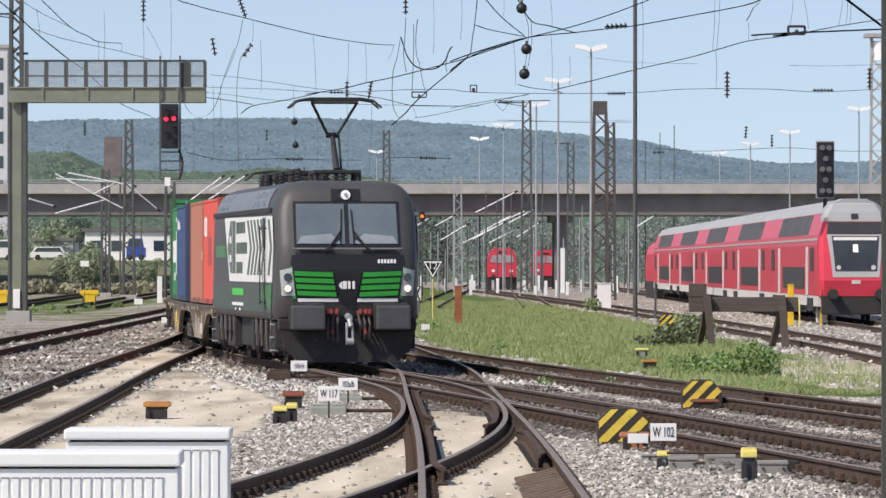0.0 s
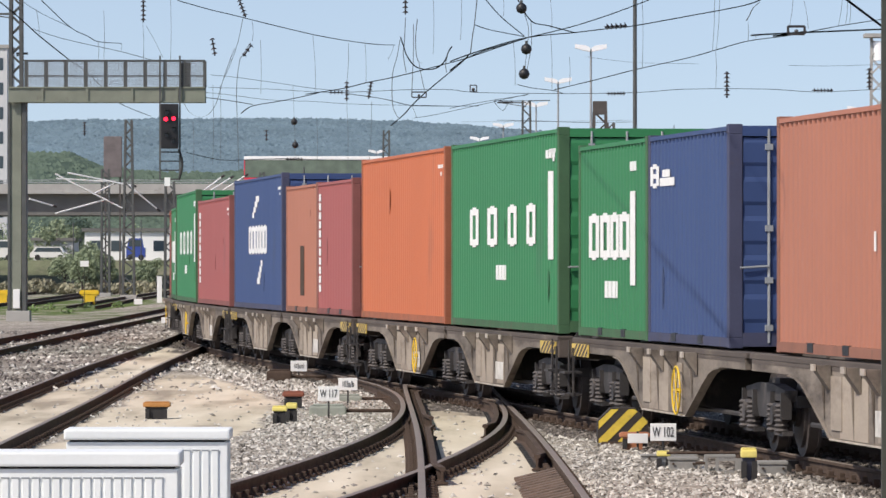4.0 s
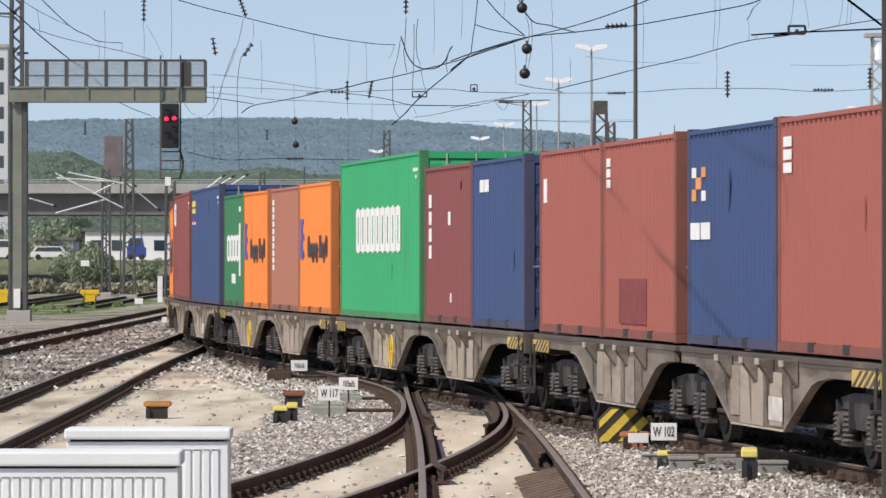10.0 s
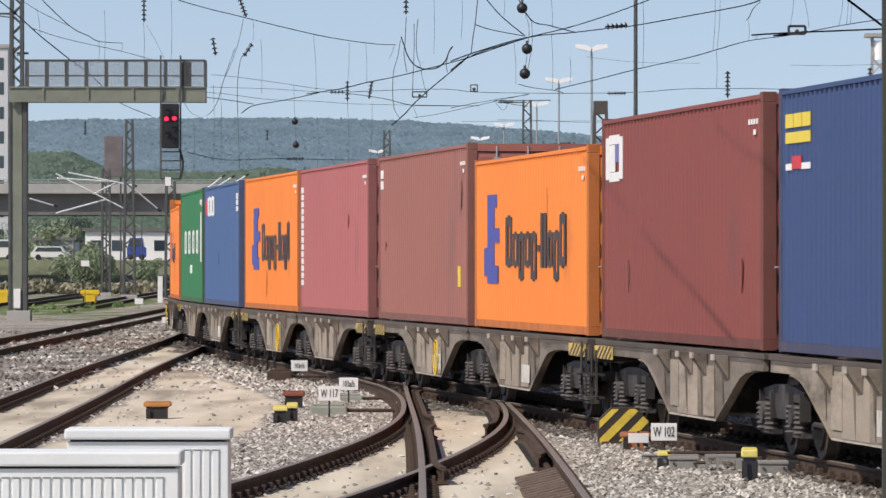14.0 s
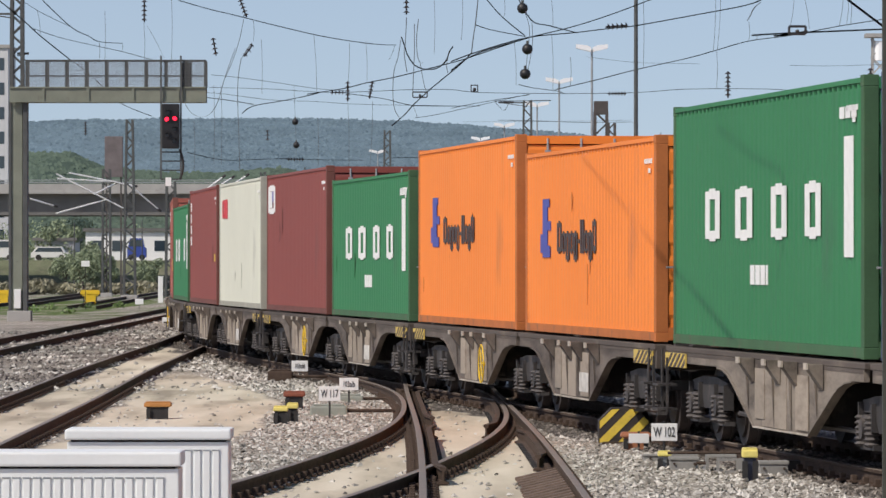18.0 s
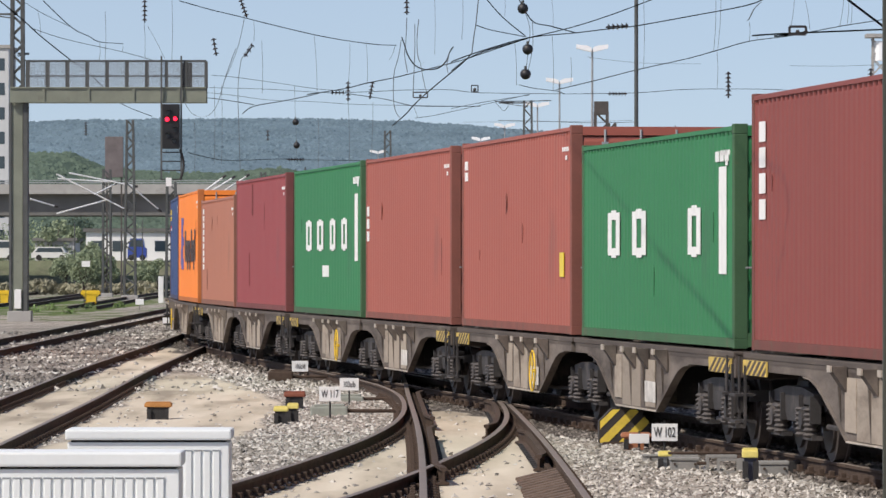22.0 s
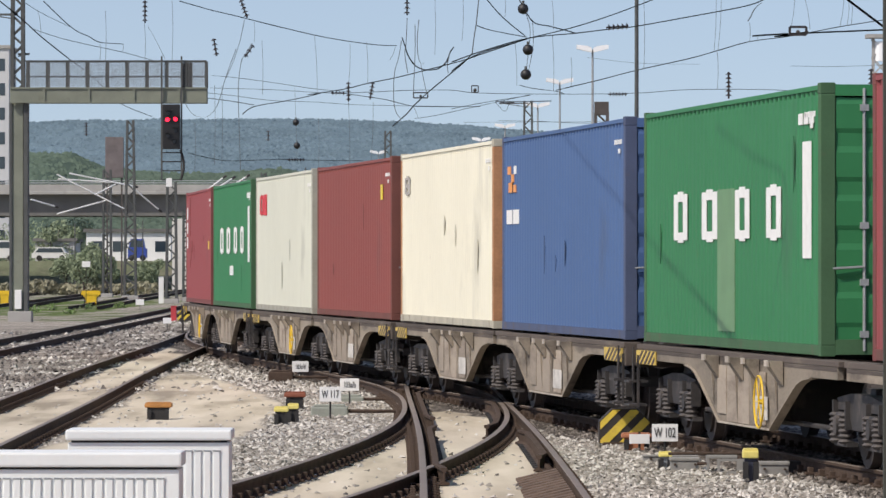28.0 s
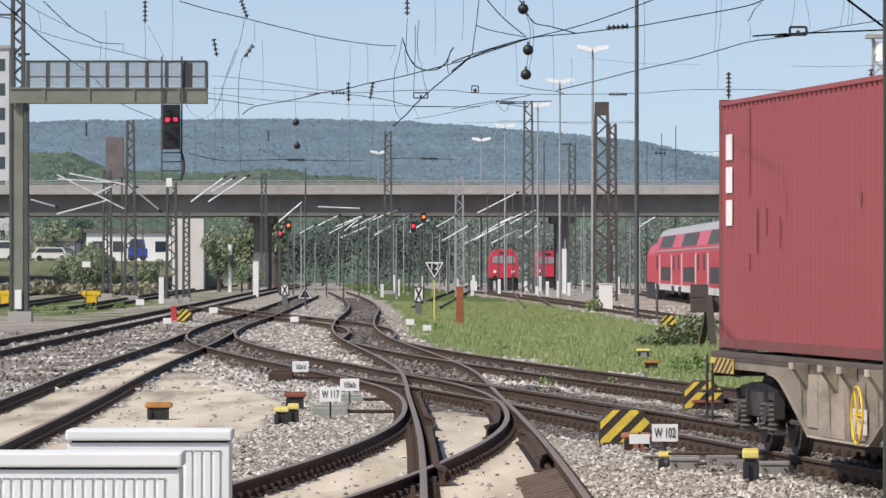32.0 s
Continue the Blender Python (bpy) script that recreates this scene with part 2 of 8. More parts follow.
def build_ground():
    xs = np.concatenate([[-2500, -900, -300, -90, -50], np.arange(-30, -9, 0.75), np.arange(-9, 11.01, 0.22), np.arange(11.6, 34, 0.9), [50, 90, 300, 900, 2500]])
    ys = np.concatenate([[-900, -300, -60, 0, 25], np.arange(38, 125, 0.5), np.arange(125, 300, 2.0), np.arange(300, 760, 12.0), [900, 1300, 2000, 4000]])
    nx, ny = len(xs), len(ys)
    verts, sands, grasses, oils = [], [], [], []
    for y in ys:
        for x in xs:
            inner = -10 < x < 12 and 38 < y < 300
            z = GROUND_Z + (0.035 * noise.noise(Vector((x * 1.7, y * 0.8, 2))) + 0.02 * noise.noise(Vector((x * 6, y * 3, 7))) if inner else 0)
            verts.append((x, y, z))
            s, g, o = zone_values(x, y)
            sands.append(s)
            grasses.append(g)
            oils.append(o)
    faces = [(j * nx + i, j * nx + i + 1, (j + 1) * nx + i + 1, (j + 1) * nx + i) for j in range(ny - 1) for i in range(nx - 1)]
    m = bpy.data.materials.new("ground_mix")
    m.use_nodes = True
    n, l = m.node_tree.nodes, m.node_tree.links
    b = n["Principled BSDF"]
    b.inputs["Roughness"].default_value = 0.95
    b.inputs["Specular IOR Level"].default_value = 0.2
    co = n.new("ShaderNodeTexCoord")

    def tex(scale, detail=5):
        t = n.new("ShaderNodeTexNoise")
        t.inputs["Scale"].default_value, t.inputs["Detail"].default_value = scale, detail
        l.new(co.outputs["Object"], t.inputs["Vector"])
        return t

    def ramp(src, stops):
        r = n.new("ShaderNodeValToRGB")
        while len(r.color_ramp.elements) < len(stops):
            r.color_ramp.elements.new(0.5)
        for e, (p, c) in zip(r.color_ramp.elements, stops):
            e.position, e.color = p, (*c, 1)
        l.new(src, r.inputs[0])
        return r.outputs[0]

    def blend(fac, a, c):
        x = n.new("ShaderNodeMix")
        x.data_type = "RGBA"
        l.new(fac, x.inputs[0])
        l.new(a, x.inputs[6])
        l.new(c, x.inputs[7])
        return x.outputs[2]

    cells = n.new("ShaderNodeTexVoronoi")
    cells.inputs["Scale"].default_value = 15
    l.new(co.outputs["Object"], cells.inputs["Vector"])
    hue = n.new("ShaderNodeSeparateColor")
    l.new(cells.outputs["Color"], hue.inputs[0])
    stones = ramp(hue.outputs[0], [(0.0, (0.19, 0.172, 0.145)), (0.5, (0.40, 0.37, 0.32)), (1.0, (0.62, 0.59, 0.535))])
    stain = ramp(tex(0.35).outputs["Fac"], [(0.35, (0.45, 0.41, 0.38)), (0.65, (1.0, 0.97, 0.94))])
    soiled = n.new("ShaderNodeMix")
    soiled.data_type, soiled.blend_type = "RGBA", "MULTIPLY"
    soiled.inputs[0].default_value = 0.75
    l.new(stones, soiled.inputs[6])
    l.new(stain, soiled.inputs[7])
    along = n.new("ShaderNodeMapping")
    along.inputs["Scale"].default_value = (1.0, 0.1, 1.0)
    l.new(co.outputs["Object"], along.inputs["Vector"])
    drift = tex(1.3, 6)
    l.new(along.outputs[0], drift.inputs["Vector"])
    sand = ramp(drift.outputs["Fac"], [(0.34, (0.30, 0.26, 0.20)), (0.48, (0.50, 0.44, 0.34)), (0.66, (0.62, 0.555, 0.445))])
    turf = ramp(tex(1.1, 8).outputs["Fac"], [(0.3, (0.055, 0.085, 0.02)), (0.55, (0.10, 0.145, 0.035)), (0.75, (0.17, 0.19, 0.07))])
    a1, a2, a3 = n.new("ShaderNodeAttribute"), n.new("ShaderNodeAttribute"), n.new("ShaderNodeAttribute")
    a1.attribute_name, a2.attribute_name, a3.attribute_name = "sand", "grass", "oil"
    greasy = ramp(hue.outputs[1], [(0.0, (0.045, 0.038, 0.033)), (0.6, (0.11, 0.096, 0.083)), (1.0, (0.22, 0.195, 0.17))])
    edge = tex(3.5, 6)

    def soft(attr):
        mix = n.new("ShaderNodeMath")
        mix.operation = "MULTIPLY_ADD"
        mix.inputs[1].default_value = 0.7
        l.new(edge.outputs["Fac"], mix.inputs[0])
        l.new(attr.outputs["Fac"], mix.inputs[2])
        r = n.new("ShaderNodeMapRange")
        r.inputs["From Min"].default_value, r.inputs["From Max"].default_value = 0.62, 0.95
        l.new(mix.outputs[0], r.inputs["Value"])
        return r.outputs[0]

    out = blend(soft(a1), soiled.outputs[2], sand)
    out = blend(soft(a2), out, turf)
    out = blend(soft(a3), out, greasy)
    l.new(out, b.inputs["Base Color"])
    bp = n.new("ShaderNodeBump")
    bp.inputs["Strength"].default_value, bp.inputs["Distance"].default_value = 0.7, 0.05
    flat_sand = n.new("ShaderNodeMapRange")
    flat_sand.inputs["To Min"].default_value, flat_sand.inputs["To Max"].default_value = 0.7, 0.08
    l.new(soft(a1), flat_sand.inputs["Value"])
    l.new(flat_sand.outputs[0], bp.inputs["Strength"])
    l.new(cells.outputs["Distance"], bp.inputs["Height"])
    l.new(bp.outputs[0], b.inputs["Normal"])
    me = raw("ground", verts, faces, m)
    me.polygons.foreach_set("use_smooth", [True] * len(me.polygons))
    for key, vals in (("sand", sands), ("grass", grasses), ("oil", oils)):
        at = me.attributes.new(key, "FLOAT", "POINT")
        at.data.foreach_set("value", np.array(vals, np.float32))
    ob = new("ground", me)
    return tagged(ob, "grey-brown ballast with sandy patches and green verges", "ground", kind="structure")


build_ground()


def rail_mesh(knots, side, y0, y1, step):
    """One rail swept along a line: foot, web and head."""
    ys = np.arange(y0, y1 + step / 2, step)
    xs = spline(knots, ys)
    sl = np.gradient(xs, ys)
    prof = [(-0.07, -0.172), (-0.07, -0.158), (-0.012, -0.142), (-0.012, -0.045), (-0.037, -0.036), (-0.037, -0.004), (-0.03, 0.0),
            (0.03, 0.0), (0.037, -0.004), (0.037, -0.036), (0.012, -0.045), (0.012, -0.142), (0.07, -0.158), (0.07, -0.172)]
    verts, faces, k = [], [], len(prof)
    for x, y, s in zip(xs, ys, sl):
        c = 1 / math.hypot(1, s)
        for a, z in prof:
            o = side * 0.7525 + a
            verts.append((x + o * c, y - o * s * c, z))
    for j in range(len(ys) - 1):
        for i in range(k - 1):
            faces.append((j * k + i, j * k + i + 1, (j + 1) * k + i + 1, (j + 1) * k + i))
    me = raw("rail", verts, faces, [M_rust, M_railtop])
    for j, p in enumerate(me.polygons):
        if j % (k - 1) in (5, 6, 7):
            p.material_index = 1
    return me


CHAIR = bmesh.new()
for s in (-1, 1):
    box(CHAIR, s * 0.7525 - 0.17, s * 0.7525 + 0.17, -0.08, 0.08, -0.169, -0.14, 0.006)
    for k in (-1, 1):
        box(CHAIR, s * 0.7525 + k * 0.105 - 0.03, s * 0.7525 + k * 0.105 + 0.03, -0.05, 0.05, -0.145, -0.085, 0.01)
CHAIR = mesh_of("rail_chair", CHAIR, M_rust)


def track(name, knots, y0, y1, label, near=None, step=1.0, shift=0.0):
    t = thing(name, pose(0, 0, shift), label, "railway track", kind="structure")
    for side in (-1, 1):
        part("rail", rail_mesh(knots, side, y0, y1, step), None, t)
    if near:
        y = near[0]
        while y < near[1]:
            x = float(spline(knots, np.array([y]))[0])
            s = float(spline(knots, np.array([y + 0.5]))[0]) - x
            m = pose(x, y, 0, 0, 0, -math.degrees(math.atan(s / 0.5)))
            part("rail_chair", CHAIR, None, t, m=m)
            y += 0.63
    return t


track("track_1", LINE_MAIN, -60, 420, "brown rusty rails of a curved crossover on dark ballast", (46, 118), 0.75)
track("track_2", LINE_LEFT, 42, 189, "brown rails of a station track beside sandy ground", (62, 110), 0.75, -0.004)
track("track_3", LINE_FAR_LEFT, 85, 690, "worn rails of a far station track", None, 3.0)
track("track_4", LINE_STRAIGHT, 36, 480, "shiny rails of a straight track through a crossing", (47, 112), 0.75, -0.003)
track("track_5", LINE_CURVE, 41, 127, "rusty curved rails of a turnout over sandy ground", (47, 100), 0.5, -0.006)
track("track_6", LINE_RIGHT, 30, 164, "brown rails curving away beside a grassy strip", (78, 112), 0.75, -0.005)
track("track_7", LINE_SIDING, 92, 500, "rusty siding rails beside high grass", None, 2.0)
track("track_8", LINE_DEPOT, 150, 690, "rails under the parked double-deck train", None, 4.0)
track("track_14", LINE_LINK, 170, 308, "dark rails of a far crossover", None, 1.5, -0.007)
for i, (xa, xb) in enumerate(((-19, -24), (-23.5, -30), (-28, -37), (-1, 3.5), (5, 8.5))):
    track("track_%d" % (9 + i), [(300, xa), (450, (xa + xb) / 2 - 0.5), (640, xb)], 300, 640, "distant yard rails", None, 6.0)


def ballast_stones():
    """Loose stones along the near tracks, each an uneven lump; coarser clumps farther off."""
    rng = random.Random(5)
    piles = {"ballast": ([], []), "oily_ballast": ([], [])}
    made = 0
    while made < 40000:
        far = made > 25000
        y = 105 + 230 * rng.random() ** 1.9 if far else 47 + 75 * rng.random() ** 1.5
        x = rng.uniform(-0.084 * y, 0.086 * y)
        s, g, o = zone_values(x, y)
        if g > 0.3 or (s > 0.25 and rng.random() < 0.94) or y > 200 and x < -13 or x < -0.065 * y and rng.random() < 0.4:
            continue
        verts, faces = piles["oily_ballast" if o > 0.35 else "ballast"]
        r = rng.uniform(0.04, 0.085) if far else rng.uniform(0.016, 0.044)
        base = len(verts)
        a0 = rng.random() * 6.3
        z = GROUND_Z + 0.15 * r + rng.random() * 0.012
        for k in range(4):
            a = a0 + k * 1.571 + rng.uniform(-0.5, 0.5)
            q = r * rng.uniform(0.7, 1.45)
            verts.append((x + q * math.cos(a), y + q * math.sin(a) * 1.3, z + rng.uniform(-0.3, 0.3) * r))
        t = rng.uniform(-0.5, 0.5) * r
        verts.append((x + t, y, z + r * rng.uniform(0.45, 0.9)))
        verts.append((x + t + r * 0.5, y + r * 0.5, z + r * rng.uniform(0.3, 0.8)))
        for k in range(4):
            n2 = (k + 1) % 4
            faces.append((base + k, base + n2, base + 4))
        faces.append((base, base + 1, base + 5))
        faces.append((base + 1, base + 4, base + 5))
        made += 1
    for name, lo, hi, label in (("ballast", (0.16, 0.145, 0.12, 1), (0.62, 0.59, 0.535, 1), "loose grey and brown crushed stone ballast beside the rails"),
                                ("oily_ballast", (0.045, 0.038, 0.033, 1), (0.27, 0.24, 0.21, 1), "oily dark brown ballast between the rails")):
        m = mat(name + "_stone", (0.36, 0.32, 0.285), rough=0.92, var=0.1, scale=20, bump=0.2)
        n, l = m.node_tree.nodes, m.node_tree.links
        geo = n.new("ShaderNodeNewGeometry")
        rp = n.new("ShaderNodeValToRGB")
        rp.color_ramp.elements[0].color, rp.color_ramp.elements[1].color = lo, hi
        l.new(geo.outputs["Random Per Island"], rp.inputs[0])
        l.new(rp.outputs[0], n["Principled BSDF"].inputs["Base Color"])
        tagged(new(name, raw(name, *piles[name], m)), label, "ballast", kind="stuff")


ballast_stones()


# ---- check rails, slide plates and frogs of the crossing ----
def check_rail(name, knots, side, y0, y1, gap, label):
    """A short guard rail beside a running rail, its ends flared."""
    g = thing(name, pose(0, 0, 0), label, "track part", "crossing parts")
    ys = np.linspace(y0, y1, 24)
    xs = spline(knots, ys)
    verts, faces = [], []
    prof = [(-0.06, -0.17), (-0.06, -0.15), (-0.012, -0.13), (-0.012, -0.035), (-0.035, -0.02), (-0.035, 0.012), (0.035, 0.012), (0.035, -0.02), (0.012, -0.035), (0.012, -0.13), (0.06, -0.15), (0.06, -0.17)]
    for k, (x, y) in enumerate(zip(xs, ys)):
        flare = 0.08 * (max(0, 2 - k) / 2 + max(0, k - 21) / 2)
        for a, z in prof:
            verts.append((x + side * (0.7525 - gap - flare) + a, y, z - 0.004))
    for j in range(len(ys) - 1):
        for i in range(11):
            faces.append((j * 12 + i, j * 12 + i + 1, (j + 1) * 12 + i + 1, (j + 1) * 12 + i))
    faces += [tuple(range(11, -1, -1)), tuple(len(verts) - 12 + i for i in range(12))]
    part("bar", raw("bar", verts, faces, M_rust), None, g)
    for y in np.arange(y0 + 0.3, y1, 0.63):
        x = float(spline(knots, np.array([y]))[0]) + side * (0.7525 - gap)
        bm = bmesh.new()
        box(bm, x - 0.12, x + 0.12, y - 0.08, y + 0.08, -0.185, -0.15, 0.006)
        part("slide_plate", bm, M_dark, g)


check_rail("check_rail", LINE_STRAIGHT, 1, 64, 74, 0.12, "rusty check rail on ribbed plates beside the running rail")
check_rail("check_rail", LINE_STRAIGHT, -1, 60, 76, 0.14, "rusty check rail inside the straight track")
check_rail("check_rail", LINE_CURVE, 1, 76, 90, 0.13, "dark wing rail of the crossing on the sand")
check_rail("check_rail", LINE_STRAIGHT, -1, 80, 97, 0.16, "dark wing rail of the crossing")
check_rail("check_rail", LINE_MAIN, 1, 84, 104, 0.12, "dark check rail of the crossover")
check_rail("check_rail", LINE_RIGHT, 1, 96, 118, 0.14, "dark check rail beside the grass")


def slide_chairs(knots, side, y0, y1, label):
    """A close row of dark ribbed plates under a point blade."""
    g = thing("slide_chair_row", pose(0, 0, 0), label, "track part", "crossing parts")
    for y in np.arange(y0, y1, 0.6):
        x = float(spline(knots, np.array([y]))[0]) + side * 0.7525
        bm = bmesh.new()
        prism(bm, [(x - 0.5, -0.2), (x - 0.5, -0.165), (x - 0.06, -0.06), (x - 0.06, -0.2)], y - 0.11, y + 0.11)
        part("slide_chair", bm, mat("worn_chair_steel", (0.15, 0.11, 0.088), rough=0.85, var=0.4, scale=6, spec=0.15), g)


slide_chairs(LINE_STRAIGHT, 1, 54.5, 62, "row of rusty ribbed slide chairs under a rail")
slide_chairs(LINE_CURVE, -1, 52.5, 60, "row of rusty ribbed chairs under the curved rail")


# ---- the freight train: rail vehicles run nose to tail along the main line ----
RUN_T = (0, 1, 2, 3, 6, 9, 12, 14, 17, 20, 22, 25, 28, 30, 32)
RUN_S = (-2.72, 19.0, 40.72, 62.45, 127.46, 192.6, 257.42, 300.42, 364.69, 428.93, 471.61, 535.64, 599.3, 642.21, 685.21)
WHEELS = []  # (wheelset, place on its bogie, height of its axle, vehicle)
MOVERS = []  # (object, place in the train, half wheelbase, height)


def running(t):
    return float(np.interp(t, RUN_T, RUN_S))


def place_at(q, t, half, z):
    """The pose of a vehicle whose middle is q metres down the train, at t seconds."""
    s = q - running(t)
    a, b = on_line(s - half), on_line(s + half)
    c, d = (a + b) / 2, a - b
    return pose(c.x, c.y, z, 0, 0, math.degrees(math.atan2(d.y, d.x)))


C_RED, C_BRICK, C_BROWN = paint("signal_red", (0.62, 0.085, 0.06)), paint("brick_red", (0.35, 0.095, 0.066)), paint("light_brown", (0.40, 0.155, 0.095))
C_RUST, C_PINK, C_GREEN = paint("orange_brown", (0.50, 0.135, 0.05)), paint("faded_red", (0.33, 0.088, 0.08)), paint("deep_green", (0.024, 0.185, 0.065))
C_ORANGE, C_BRIGHT, C_WHITE = paint("bright_orange", (0.86, 0.235, 0.03)), paint("bright_green", (0.02, 0.36, 0.13)), paint("grey_white", (0.61, 0.62, 0.52))
C_BLUE, C_CREAM, C_DARKRED = paint("navy_blue", (0.031, 0.062, 0.17)), paint("stained_cream", (0.80, 0.77, 0.62), 0.2), paint("dark_red", (0.235, 0.053, 0.04))
C_MAROON, C_MIDBLUE = paint("maroon", (0.22, 0.055, 0.05)), paint("mid_blue", (0.058, 0.12, 0.27))
C_ROSE, C_PALE, C_FADED = paint("deep_rose_red", (0.28, 0.055, 0.056)), paint("pale_rose", (0.42, 0.125, 0.12)), paint("faded_brown_red", (0.32, 0.12, 0.092), 0.25)


def grimy(color):
    """The same paint, dirtier, for bottom rails and corner posts."""
    src = color.node_tree.nodes["Vector Math"].inputs[0].default_value
    c = tuple(0.5 * v + k for v, k in zip(src, (0.035, 0.025, 0.02)))
    return mat(color.name + "_grimy", c, rough=0.75, var=0.3, scale=1.5, bump=0.1, dirt=(0.12, 0.085, 0.06), dirt_amount=0.25, dirt_scale=2.0, rand=0.2)


M_mark = mat("white_marking", (0.80, 0.80, 0.78), rough=0.5, var=0.1, scale=6, bump=0)
M_markblue = mat("blue_marking", (0.06, 0.07, 0.34), rough=0.5, var=0.1, bump=0)
M_markblack = mat("brown_black_marking", (0.05, 0.03, 0.025), rough=0.5, var=0.1, bump=0)
M_markred = mat("red_marking", (0.62, 0.03, 0.04), rough=0.5, var=0.1, bump=0)
M_markplate = mat("violet_marking", (0.16, 0.15, 0.38), rough=0.5, var=0.1, bump=0)
M_markyellow = mat("yellow_marking", (0.75, 0.58, 0.05), rough=0.5, var=0.1, bump=0)
M_markorange = mat("orange_marking", (0.75, 0.3, 0.08), rough=0.5, var=0.1, bump=0)
M_stain = mat("dark_red_stain", (0.21, 0.045, 0.045), rough=0.8, var=0.4, scale=3)
M_fadedpatch = mat("dull_red_patch", (0.34, 0.06, 0.05), rough=0.6, var=0.2)
M_palegreen = mat("pale_green_patch", (0.14, 0.27, 0.14), rough=0.6, var=0.15)
CACHE = {}


def corrugated(length, z0, z1, pitch=0.278, depth=0.012):
    """A wall of folded sheet along x, facing -y, folds upright."""
    bm = bmesh.new()
    n = max(2, round(length / pitch))
    p = length / n
    xs = []
    for i in range(n):
        a = -length / 2 + i * p
        xs += [(a, 0), (a + p * 0.26, 0), (a + p * 0.5, depth), (a + p * 0.76, depth)]
    xs.append((length / 2, 0))
    lo = [bm.verts.new((x, y, z0)) for x, y in xs]
    hi = [bm.verts.new((x, y, z1)) for x, y in xs]
    for i in range(len(xs) - 1):
        bm.faces.new((lo[i], lo[i + 1], hi[i + 1], hi[i]))
    return bm


def cached(key, maker, material, smooth=False):
    k = (key, material.name)
    if k not in CACHE:
        CACHE[k] = mesh_of(key[0], maker(), material, smooth)
    return CACHE[k]


def container(length, height, color, label, marks=(), q=0.0, group="containers on the train", posts=None):
    """A shipping container; z = 0 at its underside, +x is its leading end with the doors."""
    ob = thing("shipping_container", pose(0, 0, 0), label, "container", group)
    hl, w = length / 2, 1.219
    key = (length, height)

    def wall():
        bm = corrugated(length - 0.26, 0.12, height - 0.13)
        pockets = corrugated(length - 0.26, height - 0.13, height - 0.06, 0.278, 0.06)
        me = bpy.data.meshes.new("pockets")
        pockets.to_mesh(me)
        pockets.free()
        bm.from_mesh(me)
        bpy.data.meshes.remove(me)
        return bm
    side = cached(("side_wall", *key), wall, color)
    part("side_wall", side, None, ob, m=pose(0, -w + 0.012, 0))
    part("side_wall", side, None, ob, m=pose(0, w - 0.012, 0, 0, 0, 180))

    def roof():
        bm = corrugated(2 * w - 0.16, -hl + 0.08, hl - 0.08, 0.28, 0.02)
        bmesh.ops.rotate(bm, verts=bm.verts, cent=(0, 0, 0), matrix=Euler((radians(90), 0, radians(90))).to_matrix())
        return bm
    part("roof", cached(("roof", *key), roof, color), None, ob, m=pose(0, 0, height - 0.045))

    def end():
        bm = corrugated(2 * w - 0.26, 0.18, height - 0.14, 0.25, 0.045)
        return bm
    part("end_wall", cached(("end_wall", *key), end, color), None, ob, m=pose(-hl + 0.03, 0, 0, 0, 0, -90))

    def beams(lower):
        bm = bmesh.new()
        for s in (-1, 1):
            y0, y1 = sorted((s * w, s * (w - 0.07)))
            if lower:
                box(bm, -hl + 0.16, hl - 0.16, y0, y1, 0.012, 0.122)
            else:
                box(bm, -hl + 0.16, hl - 0.16, y0, y1, height - 0.075, height - 0.025)
            x0, x1 = sorted((s * hl, s * (hl - 0.1)))
            if lower:
                box(bm, x0, x1, -w + 0.16, w - 0.16, 0.02, 0.18)
            else:
                box(bm, x0, x1, -w + 0.16, w - 0.16, height - 0.14, height - 0.02)
        return bm
    part("bottom_frame", cached(("bottom_frame", *key), lambda: beams(True), grimy(color)), None, ob)
    part("top_frame", cached(("top_frame", *key), lambda: beams(False), color), None, ob)

    def post():
        bm = bmesh.new()
        box(bm, -0.08, 0.08, -0.08, 0.08, 0.118, height - 0.118, 0.01)
        return bm

    def casting():
        bm = bmesh.new()
        box(bm, -0.089, 0.089, -0.081, 0.081, 0, 0.118, 0.008)
        return bm
    pm, cm = cached(("corner_post", *key), post, posts or grimy(color)), cached(("corner_casting",), casting, grimy(color))
    for sx in (-1, 1):
        for sy in (-1, 1):
            part("corner_post", pm, None, ob, m=pose(sx * (hl - 0.081), sy * (w - 0.081), 0))
            for z in (0, height - 0.118):
                part("corner_casting", cm, None, ob, m=pose(sx * (hl - 0.089), sy * (w - 0.080), z))

    def leaf():
        bm = bmesh.new()
        pts, n = [(0.0, 0.18)], 5
        step = (height - 0.33) / n
        for k in range(n):
            z = 0.18 + k * step
            pts += [(0.035, z), (0.035, z + step * 0.25), (0.05, z + step * 0.35), (0.05, z + step * 0.85), (0.035, z + step * 0.98)]
        pts.append((0.0, height - 0.15))
        prism(bm, pts, 0.012, w - 0.17)
        return bm

    def lock():
        bm = bmesh.new()
        rod(bm, (0, 0, 0.06), (0, 0, height - 0.06), 0.018, n=6)
        for z in (0.2, 0.75, 1.35, height - 0.3):
            box(bm, -0.03, 0.025, -0.045, 0.045, z, z + 0.07)
        rod(bm, (0.02, 0, 0.95), (0.03, 0.34, 0.93), 0.014, n=5)
        return bm
    dm, lm = cached(("door", *key), leaf, color), cached(("locking_bar", *key), lock, M_steel)
